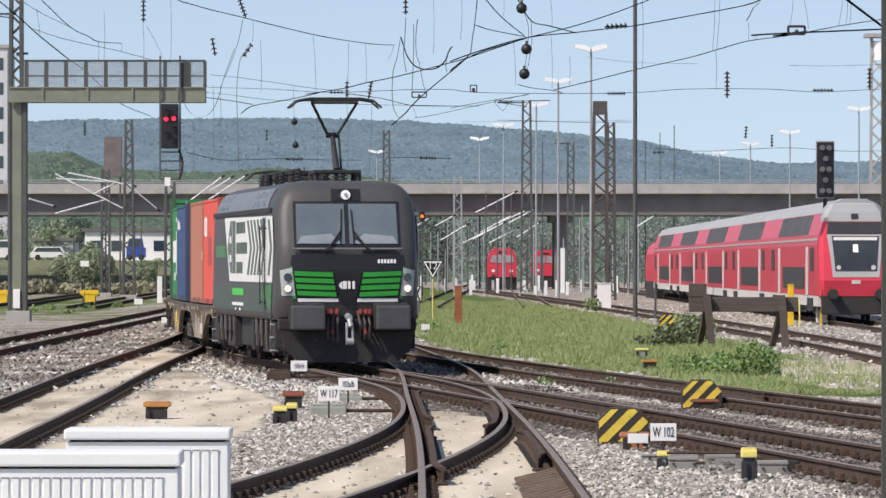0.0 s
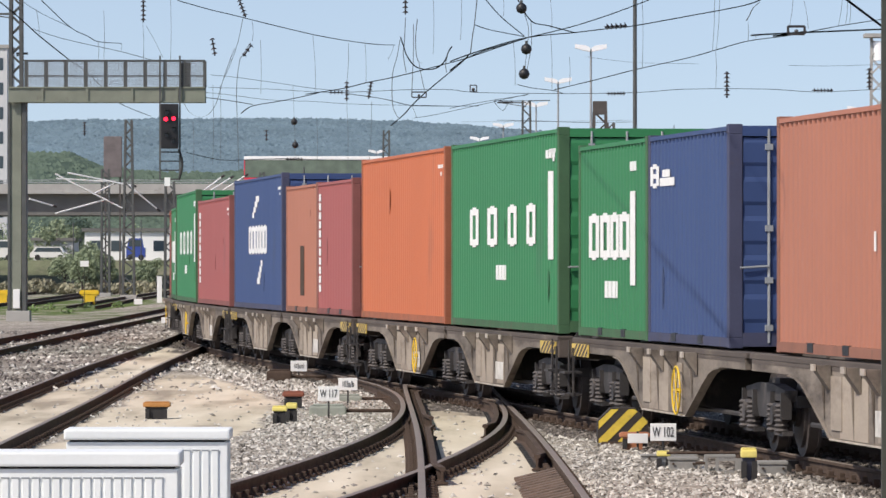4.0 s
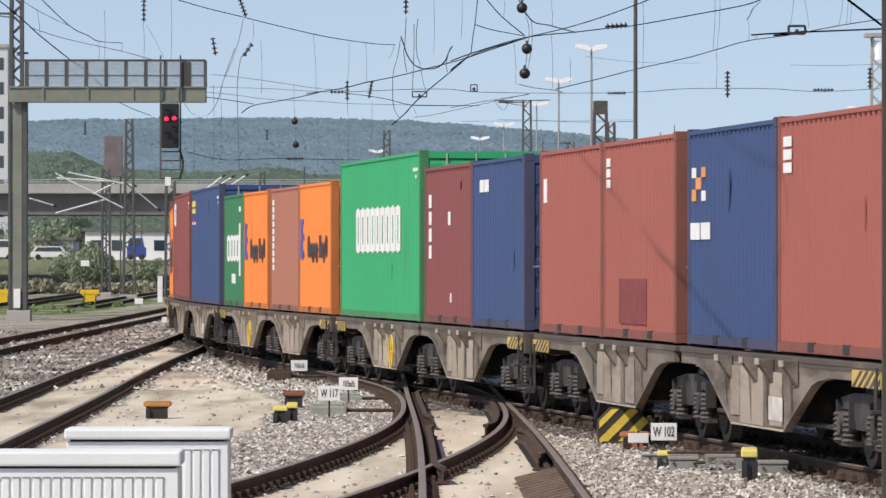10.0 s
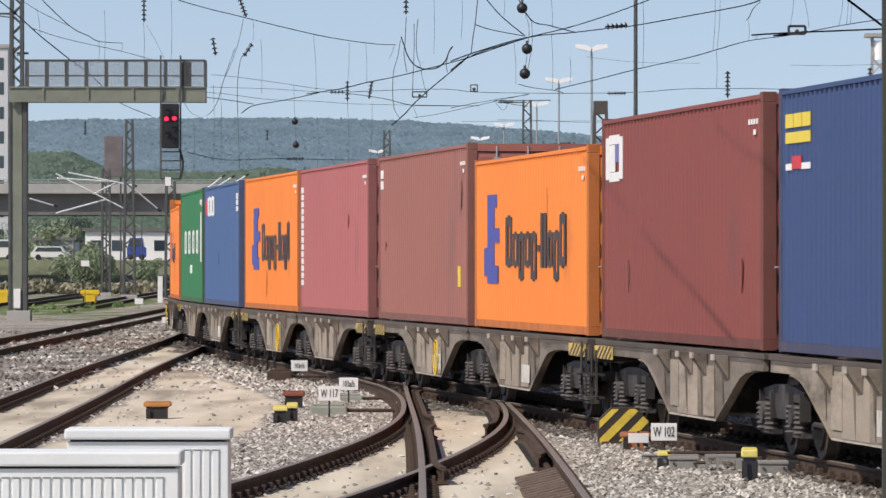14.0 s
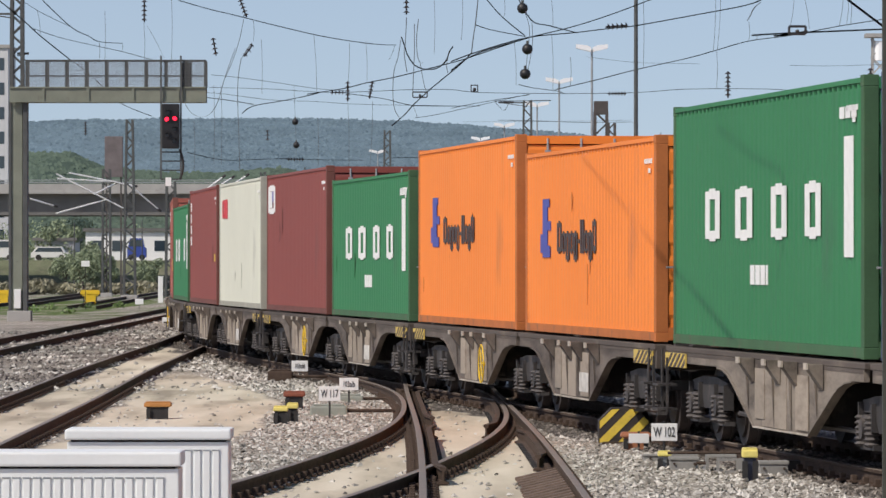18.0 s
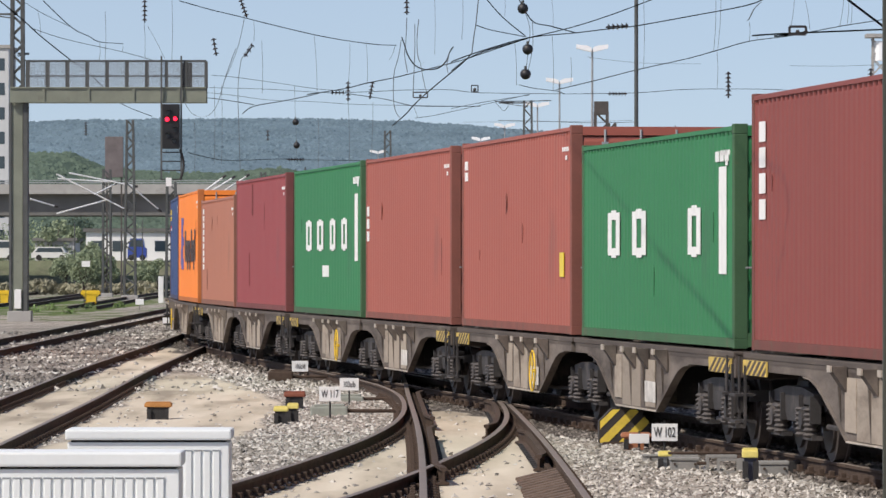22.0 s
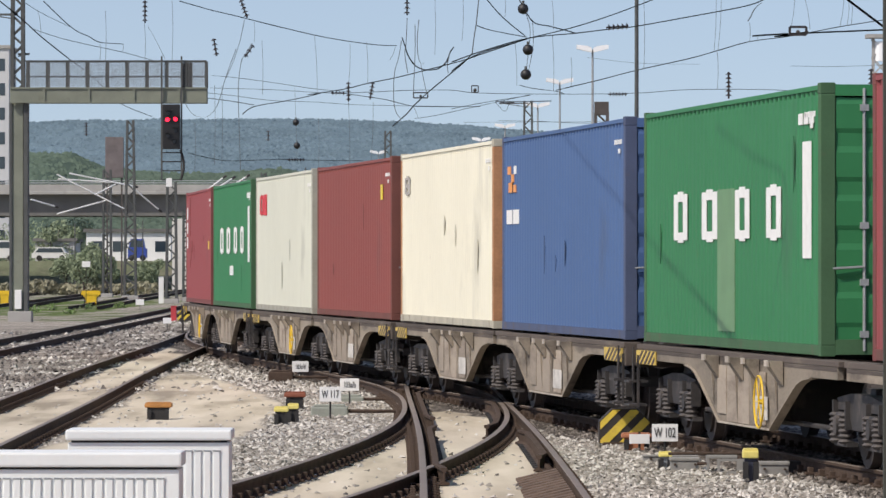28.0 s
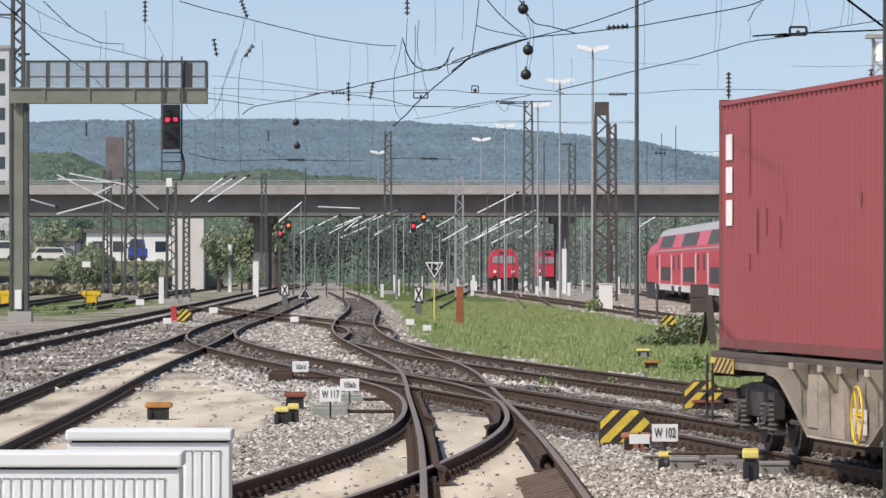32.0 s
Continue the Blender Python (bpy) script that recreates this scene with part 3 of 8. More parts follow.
    for s in (0, 1):
        d = part("door", dm, None, ob, m=pose(hl - 0.06, 0, 0) if s == 0 else pose(hl - 0.06, 0, 0) @ Matrix.Diagonal((1, -1, 1, 1)))
        for y in (0.25, 0.75):
            part("locking_bar", lm, None, d, m=pose(0.06, y, 0))
    if length < 7:
        def pocket():
            bm = bmesh.new()
            box(bm, -0.17, 0.17, -0.006, 0.03, 0.03, 0.13)
            return bm
        fp = cached(("fork_pocket",), pocket, M_black)
        for x in (-1.0, 1.0):
            part("fork_pocket", fp, None, ob, m=pose(x, -w, 0))
    streak = random.Random(int(q * 10))
    base = color.node_tree.nodes["Vector Math"].inputs[0].default_value
    scuff = mat(color.name + "_scuff", tuple(0.62 * v + 0.006 for v in base), rough=0.75, var=0.3, scale=4)
    bm = bmesh.new()
    for _ in range(streak.choice((1, 2, 2, 3)) if length > 7 else streak.choice((0, 1))):
        x, z = streak.uniform(-hl + 0.6, hl - 0.6), streak.uniform(0.7, height - 0.3)
        ww, dz = streak.uniform(0.03, 0.09), streak.uniform(0.12, 0.5)
        prism(bm, [(x - ww, z), (x - ww * 0.2, z + dz * 0.25), (x + ww, z - dz * 0.1), (x + ww * 0.4, z - dz * 0.6), (x - ww * 0.3, z - dz)], -0.003, 0.003)
    if len(bm.verts):
        part("rust_streak", bm, scuff, ob, m=pose(0, -w + 0.008, 0))
    else:
        bm.free()
    for shape in marks:
        bm = bmesh.new()
        for x0, x1, z0, z1, m in shape if isinstance(shape, list) else [shape]:
            box(bm, x0, x1, -0.004, 0.004, z0, z1)
        part("marking", bm, m, ob, "painted marking", m=pose(0, -w + 0.006, 0))
    MOVERS.append((ob, q, 5.0, 1.17))
    return ob


# Markings: plain blocks (x0, x1, z0, z1, colour); +x is the leading end.
def hoop(x0, x1, z0, z1, m, bars=0, stroke=0.3):
    """One plain upright oblong outline, with or without a crossbar."""
    a, b, c = (x1 - x0) * stroke, (z1 - z0) * 0.2, (z0 + z1) / 2
    out = [(x0, x0 + a, z0 + 0.03, z1 - 0.03, m), (x1 - a, x1, z0 + 0.03, z1 - 0.03, m), (x0 + a, x1 - a, z0, z0 + b, m), (x0 + a, x1 - a, z1 - b, z1, m)]
    return [out + ([(x0 + a, x1 - a, c - b / 2, c + b / 2, m)] if bars else [])]


def letters(x0, x1, z0, z1, m, widths, gap=0.25):
    """A row of plain oblongs of the given relative widths; a low row is one shape."""
    unit = (x1 - x0) / (sum(widths) + gap * (len(widths) - 1))
    out, x = [], x0
    for wd in widths:
        out += hoop(x, x + wd * unit, z0, z1, m) if wd > 0.5 and z1 - z0 > 0.3 else [[(x, x + wd * unit, z0, z1, m)]]
        x += (wd + gap) * unit
    return [[b for shape in out for b in shape]] if z1 - z0 < 0.3 else out


def four_caps(length, height, small=True, skip=()):
    """Four white block shapes with a tall line before them and a small word below."""
    out = []
    if length > 7:
        z = 1.06 if height < 2.8 else 1.24
        spots, tall = ((-3.72, -2.72), (-1.62, -0.52), (0.72, 1.66), (2.78, 3.68)), (5.02, 5.52, z - 0.2, z + 1.05)
    else:
        z = 1.03
        spots, tall = ((-2.05, -1.15), (-1.02, -0.16), (-0.1, 0.6), (0.68, 1.52)), (1.6, 2.0, z - 0.33, z + 0.88)
    for i, (a, b) in enumerate(spots):
        if i not in skip:
            out += hoop(a, b, z, z + 0.62, M_mark)
    out.append((*tall, M_mark))
    k = 1.0 if length > 7 else 0.55
    out += letters(tall[1] - 0.75 * k, tall[1] + 0.15 * k, height - 0.42, height - 0.3, M_mark, (1, 1, 1), 0.3)
    if small:
        out += letters(-0.62, 0.5, z - 0.5, z - 0.28, M_mark, (1, 1, 1, 0.4), 0.25)
    return out


def two_tone(x0, x1, x2, x3, z0, z1, za, zb):
    """A blue notched shape from x0 to x1 and a dark word from x2 to x3."""
    w, h = x1 - x0, z1 - z0
    out = [[(x0 + 0.22 * w, x0 + 0.68 * w, z0, z1, M_markblue), (x0 + 0.681 * w, x1, z0 + 0.46 * h, z0 + 0.62 * h, M_markblue), (x0, x0 + 0.219 * w, z0 + 0.08 * h, z0 + 0.4 * h, M_markblue),
           (x0 + 0.681 * w, x0 + 0.92 * w, z0, z0 + 0.2 * h, M_markblue), (x0 + 0.681 * w, x0 + 0.85 * w, z1 - 0.14 * h, z1, M_markblue)]]
    shape = ((1.0, 0, 1.0), (0.8, 0, 0.68), (0.8, -0.25, 0.68), (0.8, 0, 0.68), (0.8, -0.25, 0.68), (0.4, 0.3, 0.42), (0.35, 0, 1.0), (0.35, 0, 1.0), (0.8, 0, 0.68), (0.75, -0.25, 0.68), (0.8, 0, 1.0))
    unit, x, H = (x3 - x2) / (sum(p[0] for p in shape) + 1.2), x2, zb - za
    for wd, lo, hi in shape:
        a, b = za + lo * H, za + hi * H
        out += [(x, x + wd * unit, a, b, M_markblack)] if wd < 0.5 else hoop(x, x + wd * unit, a, b, M_markblack, 0, 0.34)
        x += (wd + 0.12) * unit
    return out


def id_marks(length, height):
    h = length / 2
    return [[(h - 0.95 + k * 0.17, h - 0.85 + k * 0.17, height - 0.35, height - 0.29, M_mark) for k in range(4)] + [(h - 0.62, h - 0.48, height - 0.47, height - 0.41, M_mark)]]


def column(x0, x1, z0, z1, n, m=None):
    """An upright word: a column of n short blocks."""
    p = (z1 - z0) / n
    return [(x0, x1, z1 - (i + 0.78) * p, z1 - i * p, m or M_mark) for i in range(n)]


STD, HIGH, TWENTY, FORTY = 2.591, 2.896, 6.058, 12.192
ship = letters(-2.14, 2.35, 1.2, 1.83, M_mark, (1, 1.2, 1, 1, 1, 1.2), 0.12) + \
    [[(-1.24 + k * 0.3, -0.85 + k * 0.32 + 0.1 * k, 2.0 + k * 0.115, 2.12 + k * 0.118, M_mark) for k in range(4)],
     [(0.03 + k * 0.3, 0.62 + k * 0.22, 0.55 + k * 0.13, 0.68 + k * 0.13, M_mark) for k in range(4)]]
big_white = [shape for k in range(9) for shape in hoop(-3.46 + k * 0.765, -2.8 + k * 0.765, 1.17, 2.0, M_mark, 0, 0.36)]
crest = [(-5.4, -5.0, 2.05, 2.2, M_markorange), (-5.1, -4.8, 2.2, 2.32, M_markorange), (-5.5, -5.15, 2.32, 2.44, M_markorange), (-4.85, -4.55, 2.05, 2.16, M_markorange), (-4.8, -4.54, 2.32, 2.44, M_mark)] + letters(-5.6, -4.25, 1.58, 1.79, M_mark, (1, 1), 0.2)
small_crest = [(-2.7, -2.4, 1.72, 1.86, M_markorange), (-2.42, -2.05, 1.86, 2.0, M_markorange), (-2.7, -2.4, 2.0, 2.12, M_mark), (-2.0, -1.72, 1.72, 1.84, M_mark), (-2.0, -1.72, 2.0, 2.12, M_markorange)] + letters(-2.8, -1.4, 1.26, 1.46, M_mark, (1, 1), 0.15)
plate = hoop(-5.75, -4.3, 2.05, 2.66, M_mark, 0, 0.2) + [(-5.44, -4.95, 2.18, 2.53, M_mark), (-4.94, -4.6, 2.3, 2.53, M_markplate)]
yellow_word = letters(-5.7, -4.2, 2.45, 2.6, M_markyellow, (1, 1, 1), 0.1) + [(-5.7, -4.2, 2.28, 2.4, M_markyellow), (-5.3, -4.75, 2.0, 2.14, M_markred), (-5.68, -5.32, 1.99, 2.06, M_mark), (-4.72, -4.2, 1.99, 2.06, M_mark)]
red_badge = hoop(-5.2, -4.42, 2.05, 2.5, M_markred, 0, 0.34) + [(-4.34, -3.64, 2.05, 2.5, M_markred)]
white_badge = [(-5.7, -4.95, 2.2, 2.55, M_markred)] + hoop(-4.9, -3.75, 2.14, 2.64, M_mark, 0, 0.36) + hoop(-3.65, -2.5, 2.14, 2.64, M_mark, 0, 0.36) + column(5.1, 5.7, 2.16, 2.59, 3)


def pair(front, rear, q):
    """Two twenty-foot boxes end to end on one deck; each (colour, label, marks)."""
    for (c, lab, mk), o in ((front, -3.066), (rear, 3.066)):
        container(TWENTY, STD, c, lab, mk, q + o)


def one(c, lab, mk, q, height=STD):
    rusty = mat("rusty_post_paint", (0.40, 0.20, 0.10), rough=0.8, var=0.4, scale=2) if c is C_CREAM else None
    container(FORTY, height, c, lab, mk + id_marks(FORTY, height), q, posts=rusty)


DECKS = []  # middle of each wagon half, in train order


def deck(q):
    DECKS.append(q)
    return q


lm = [(-2.45, -2.05, 1.86, 2.22, M_mark)]
small_word = two_tone(-2.95, -2.1, -1.4, 2.2, 1.08, 1.88, 1.1, 1.54)
large_word = two_tone(-4.95, -3.2, -2.45, 3.9, 0.68, 2.03, 0.92, 1.7)
pair((C_RED, "bright red twenty-foot container with a white mark", hoop(-2.38, -1.36, 1.66, 2.16, M_mark, 0, 0.34) + [(-0.9, 0.2, 0.95, 1.66, M_fadedpatch), (2.55, 2.65, 1.3, 1.5, M_mark)]), (C_BROWN, "faded brown twenty-foot container", [(2.5, 2.58, 1.1, 1.3, M_mark)]), deck(111.22))
pair((C_BLUE, "navy blue twenty-foot container with white lettering", hoop(-2.85, -2.2, 1.92, 2.22, M_mark, 1) + [(-2.1, -1.0, 1.94, 2.04, M_mark), (-1.9, -1.35, 2.05, 2.14, M_mark)]), (C_GREEN, "green twenty-foot container with white lettering", four_caps(TWENTY, STD)), deck(126.52))
one(C_GREEN, "high green container with wide white lettering", four_caps(FORTY, HIGH), deck(140.66), HIGH)
one(C_RUST, "orange-brown container with dark scratches", [], deck(153.67), HIGH)
pair((C_PINK, "dark red twenty-foot container with a white edge strip", column(-2.75, -2.42, 0.4, 2.35, 11)), (C_BROWN, "light brown twenty-foot container with a dark patch", [(-0.2, 0.5, 0.35, 1.35, M_rust)]), deck(167.28))
one(C_BLUE, "high navy blue container with white lettering and arcs", ship, deck(180.18), HIGH)
one(C_PINK, "faded red container with an upright white word", column(-5.43, -4.98, 0.48, 2.28, 9), deck(193.87))
one(C_GREEN, "high green container with wide white lettering", four_caps(FORTY, HIGH), deck(206.98), HIGH)
pair((C_GREEN, "green twenty-foot container with white lettering", four_caps(TWENTY, STD)), (C_DARKRED, "dark red twenty-foot container with a white stroke", lm), deck(220.78))
pair((C_ORANGE, "bright orange twenty-foot container with dark lettering", small_word), (C_ORANGE, "bright orange twenty-foot container with dark lettering", small_word), deck(233.86))
pair((C_BRICK, "brick red twenty-foot container", column(-2.68, -2.2, 1.93, 2.36, 3)), (C_BLUE, "navy blue twenty-foot container with an orange crest", small_crest), deck(247.49))
pair((C_BRICK, "brick red twenty-foot container with a dark stain", column(-2.7, -2.38, 1.94, 2.36, 3) + [(-1.6, 0.7, 0.2, 0.78, M_stain)]), (C_BRICK, "faded brick red twenty-foot container", [(-2.62, -2.3, 1.84, 2.18, M_mark)]), deck(260.52))
pair((C_BLUE, "navy blue twenty-foot container with small white letters", letters(-2.08, -1.02, 2.08, 2.27, M_mark, (1, 1), 0.2)), (C_MAROON, "maroon twenty-foot container with an upright white word", column(-2.46, -2.12, 1.0, 2.12, 4) + [(0.08, 0.36, 1.6, 1.82, M_mark), (0.33, 0.48, 0.35, 0.5, M_mark)]), deck(274.36))
one(C_BRIGHT, "bright green high container with a broad white word", big_white, deck(287.25), HIGH)
pair((C_ORANGE, "bright orange twenty-foot container with dark lettering", small_word), (C_BROWN, "light brick twenty-foot container with an upright white word", column(-2.6, -2.24, 0.81, 2.34, 10)), deck(301.01))
pair((C_ORANGE, "bright orange twenty-foot container with dark lettering", small_word), (C_GREEN, "green twenty-foot container with white lettering", four_caps(TWENTY, STD)), deck(313.94))
one(C_BLUE, "high navy blue container with a yellow word", yellow_word, deck(327.5), HIGH)
one(C_DARKRED, "high dark red container with a white plate", plate, deck(340.67), HIGH)
one(C_ORANGE, "bright orange container with large dark lettering", large_word, deck(354.13))
one(C_FADED, "faded brick red high container with rusty streaks", column(-5.8, -5.4, 2.26, 2.64, 2) + [(4.88, 5.2, 0.61, 0.94, M_markyellow)], deck(367.25), HIGH)
one(C_PALE, "faded pinkish red container with an upright white word", column(-5.85, -5.42, 0.52, 2.52, 14), deck(380.95), HIGH)
one(C_ORANGE, "bright orange high container with large dark lettering", two_tone(-4.32, -2.45, -1.95, 4.3, 0.86, 2.2, 1.05, 1.86), deck(393.54), HIGH)
one(C_MIDBLUE, "mid-blue container with a white badge", white_badge, deck(407.42), HIGH)
one(C_GREEN, "green container with wide white lettering", four_caps(FORTY, HIGH), deck(420.5), HIGH)
one(C_ORANGE, "bright orange container with small dark lettering", two_tone(-4.5, -3.45, -2.8, 0.95, 1.07, 1.9, 1.12, 1.58), deck(433.99))
one(C_ORANGE, "bright orange high container with small dark lettering", two_tone(-4.37, -3.25, -2.7, 1.15, 1.26, 2.07, 1.3, 1.75), deck(447.22), HIGH)
one(C_GREEN, "green container with wide white lettering", four_caps(FORTY, STD), deck(460.67))
one(C_DARKRED, "high dark red container with a white plate", plate, deck(473.78), HIGH)
one(C_WHITE, "pale grey-white high container with a red badge", red_badge, deck(487.35), HIGH)
one(C_DARKRED, "high dark red container with a short white word", column(-5.62, -5.24, 1.41, 2.57, 4) + [(5.06, 5.34, 1.04, 1.23, M_markyellow)], deck(500.48), HIGH)
one(C_GREEN, "green container with white lettering and a missing letter", four_caps(FORTY, STD, False, (2,)), deck(513.78))
one(C_BRICK, "high brick red container with a yellow label", [(4.9, 5.3, 0.8, 1.14, M_markyellow)] + column(-5.75, -5.4, 2.25, 2.6, 2), deck(526.99), HIGH)
one(C_BRICK, "brick red container with an upright white word", column(-5.95, -5.6, 1.35, 2.03, 3), deck(540.57), HIGH)
one(C_GREEN, "green container with wide white lettering", four_caps(FORTY, HIGH), deck(553.46), HIGH)
one(C_ROSE, "high dark red container with plain walls", [(-2.14, -1.86, 2.07, 2.76, M_stain), (-2.9, -2.66, 0.51, 1.24, M_stain)], deck(567.32), HIGH)
one(C_BROWN, "light brown container with an upright white word", column(-5.5, -5.05, 0.82, 2.37, 9), deck(580.29))
one(C_ORANGE, "bright orange high container with large dark lettering", two_tone(-4.56, -2.7, -2.0, 4.4, 0.85, 2.24, 1.05, 1.9), deck(594.06), HIGH)
one(C_BLUE, "navy blue high container with a small yellow word", yellow_word, deck(606.93), HIGH)
one(C_ROSE, "faded red container with plain walls", [], deck(621.05), HIGH)
one(C_GREEN, "faded green container with a pale repaired panel", four_caps(FORTY, HIGH, False) + [(-0.5, 0.7, 0.2, 1.85, M_palegreen)], deck(636.05), HIGH)
one(C_MIDBLUE, "mid-blue container with an orange crest", crest, deck(649.84), HIGH)
one(C_CREAM, "stained cream container with rust on its posts", hoop(-5.5, -4.75, 2.16, 2.5, M_conc, 1), deck(663.06), HIGH)
one(C_DARKRED, "dark red container with a yellow label", [(4.42, 4.72, 2.14, 2.41, M_markyellow)], deck(676.62), HIGH)
one(C_WHITE, "pale grey-white container with a red badge", red_badge, deck(689.7), HIGH)
one(C_GREEN, "green container with wide white lettering", four_caps(FORTY, HIGH), deck(703.14), HIGH)
one(C_ROSE, "faded red container at the end of the train", column(-5.62, -5.22, 1.34, 2.48, 3) + [(4.7, 5.15, 1.37, 1.57, M_markyellow)] + [(-4.1, -3.98, 1.75, 2.75, M_stain), (-3.6, -3.5, 1.1, 1.6, M_stain), (-3.0, -2.9, 1.3, 1.6, M_stain), (-4.1, -4.0, 0.9, 1.1, M_stain)], deck(716.24), HIGH)

# ---- wagons: articulated pairs of low decks on three bogies ----
def wagon_paint(name, col, grime):
    return mat(name, col, rough=0.85, var=0.5, scale=1.0, bump=0.2, stretch=(0.28, 1, 1), dirt=(0.045, 0.034, 0.028), dirt_amount=grime, dirt_scale=1.7, rand=0.3, rust=(0.12, 0.06, 0.035))


M_wagon = wagon_paint("dirty_wagon_paint", (0.21, 0.178, 0.145), 0.6)
M_wagonbeige = wagon_paint("dusty_beige_wagon_paint", (0.255, 0.217, 0.17), 0.5)
M_wagonbrown = wagon_paint("sooty_brown_wagon_paint", (0.15, 0.125, 0.105), 0.68)
M_wagondark = mat("dark_deck_paint", (0.085, 0.068, 0.057), rough=0.85, var=0.45, scale=2.0, bump=0.2, stretch=(0.3, 1, 1), dirt=(0.2, 0.165, 0.13), dirt_amount=0.25, dirt_scale=2, rand=0.4)
M_flange = mat("bright_edge", (0.42, 0.37, 0.31), rough=0.6, var=0.4, scale=3)
M_wagonpale = mat("pale_dusty_panel", (0.33, 0.28, 0.225), rough=0.85, var=0.4, scale=1.5, stretch=(0.3, 1, 1), dirt=(0.09, 0.065, 0.05), dirt_amount=0.4, dirt_scale=1.2, rand=0.4)
M_bogie = mat("greasy_bogie", (0.04, 0.036, 0.035), rough=0.7, var=0.5, scale=3, dirt=(0.125, 0.105, 0.092), dirt_amount=0.35, dirt_scale=3)
M_wheel = mat("wheel_steel", (0.06, 0.05, 0.046), rough=0.65, metal=0.1, var=0.3, scale=3)


def wheelset_mesh():
    bm = bmesh.new()
    rod(bm, (0, -1.0, 0), (0, 1.0, 0), 0.075, n=8)
    for s in (-1, 1):
        disc(bm, (0, s * 0.752, 0), (0, 1, 0), 0.46, 0.125, 24)
        disc(bm, (0, s * 0.69, 0), (0, 1, 0), 0.488, 0.03, 24)
        disc(bm, (0, s * 0.83, 0), (0, 1, 0), 0.36, 0.04, 20)
        disc(bm, (0, s * 0.86, 0), (0, 1, 0), 0.13, 0.08, 10)
    return bm


def spring_mesh():
    bm = bmesh.new()
    rings = []
    for k in range(13):
        rr = 0.088 if k % 2 else 0.058
        rings.append([bm.verts.new((rr * math.cos(i * 0.6283), rr * math.sin(i * 0.6283), k * 0.027)) for i in range(10)])
    for p, q in zip(rings, rings[1:]):
        for i in range(10):
            bm.faces.new((p[i], p[(i + 1) % 10], q[(i + 1) % 10], q[i]))
    return bm


def bogie_mesh():
    bm = bmesh.new()
    for s in (-1, 1):
        y0, y1 = sorted((s * 0.93, s * 1.07))
        prism(bm, [(-1.25, 0.62), (-0.62, 0.62), (-0.4, 0.42), (0.4, 0.42), (0.62, 0.62), (1.25, 0.62), (1.25, 0.74), (0.5, 0.80), (-0.5, 0.80), (-1.25, 0.74)], y0, y1)
        for x in (-0.9, 0.9):
            box(bm, x - 0.15, x + 0.15, min(s * 0.95, s * 1.13), max(s * 0.95, s * 1.13), 0.32, 0.60, 0.03)
            disc(bm, (x, s * 1.14, 0.46), (0, 1, 0), 0.11, 0.05, 10)
            box(bm, x - 0.36, x + 0.36, min(s * 0.98, s * 1.1), max(s * 0.98, s * 1.1), 0.24, 0.29)
            for k in (-0.34, 0.34):
                box(bm, x + k - 0.03, x + k + 0.03, min(s * 1.0, s * 1.12), max(s * 1.0, s * 1.12), 0.42, 0.72)
    box(bm, -0.25, 0.25, -0.95, 0.95, 0.5, 0.86)
    box(bm, -1.35, -1.2, -0.95, 0.95, 0.55, 0.68)
    box(bm, 1.2, 1.35, -0.95, 0.95, 0.55, 0.68)
    return bm


WS = mesh_of("wheelset", wheelset_mesh(), M_wheel)
SP = mesh_of("spring", spring_mesh(), mat("spring_steel", (0.095, 0.085, 0.08), rough=0.6, metal=0.2, var=0.3, scale=4))
BG = mesh_of("bogie", bogie_mesh(), M_bogie)


def bogie(parent, x):
    b = part("bogie", BG, None, parent, m=pose(x, 0, 0))
    for a in (-0.9, 0.9):
        WHEELS.append((part("wheelset", WS, None, b, m=pose(a, 0, 0.46)), a, 0.46, parent))
        for k in (-0.25, 0.25):
            part("spring", SP, None, b, m=pose(a + k, -1.09, 0.27))
            part("spring", SP, None, b, m=pose(a + k, 1.09, 0.27))
    return b


def stripes(parent, x, h=0.17, length=1.5):
    """A board with slanting black bars on yellow, under the deck edge."""
    bm = bmesh.new()
    box(bm, x - length / 2, x + length / 2, -1.292, -1.272, 0.89, 0.89 + h)
    p = part("warning_board", bm, mat("dirty_yellow", (0.58, 0.42, 0.10), rough=0.7, var=0.3, scale=3, dirt=(0.2, 0.15, 0.08), dirt_amount=0.3, dirt_scale=4, rand=0.4), parent, "yellow board with black slanting stripes")
    n = 5
    for i in range(n):
        bm = bmesh.new()
        a = x - length / 2 + i * length / n + 0.01
        end, lo, hi = x + length / 2 - 0.005, 0.892, 0.888 + h
        # each bar leans forward and is cut off at the end of the board
        ta, tb = min(1.0, (end - a) / 0.45), min(1.0, (end - a - 0.14) / 0.45)
        if tb <= 0.05:
            continue
        outline = [(a, lo), (a + 0.14, lo), (a + 0.14 + 0.45 * tb, lo + (hi - lo) * tb)] + ([(end, lo + (hi - lo) * ta)] if tb < 1 else []) + ([(a + 0.45, hi)] if ta >= 1 else [])
        prism(bm, outline, -1.297, -1.2925)
        part("stripe", bm, M_wagondark, p)


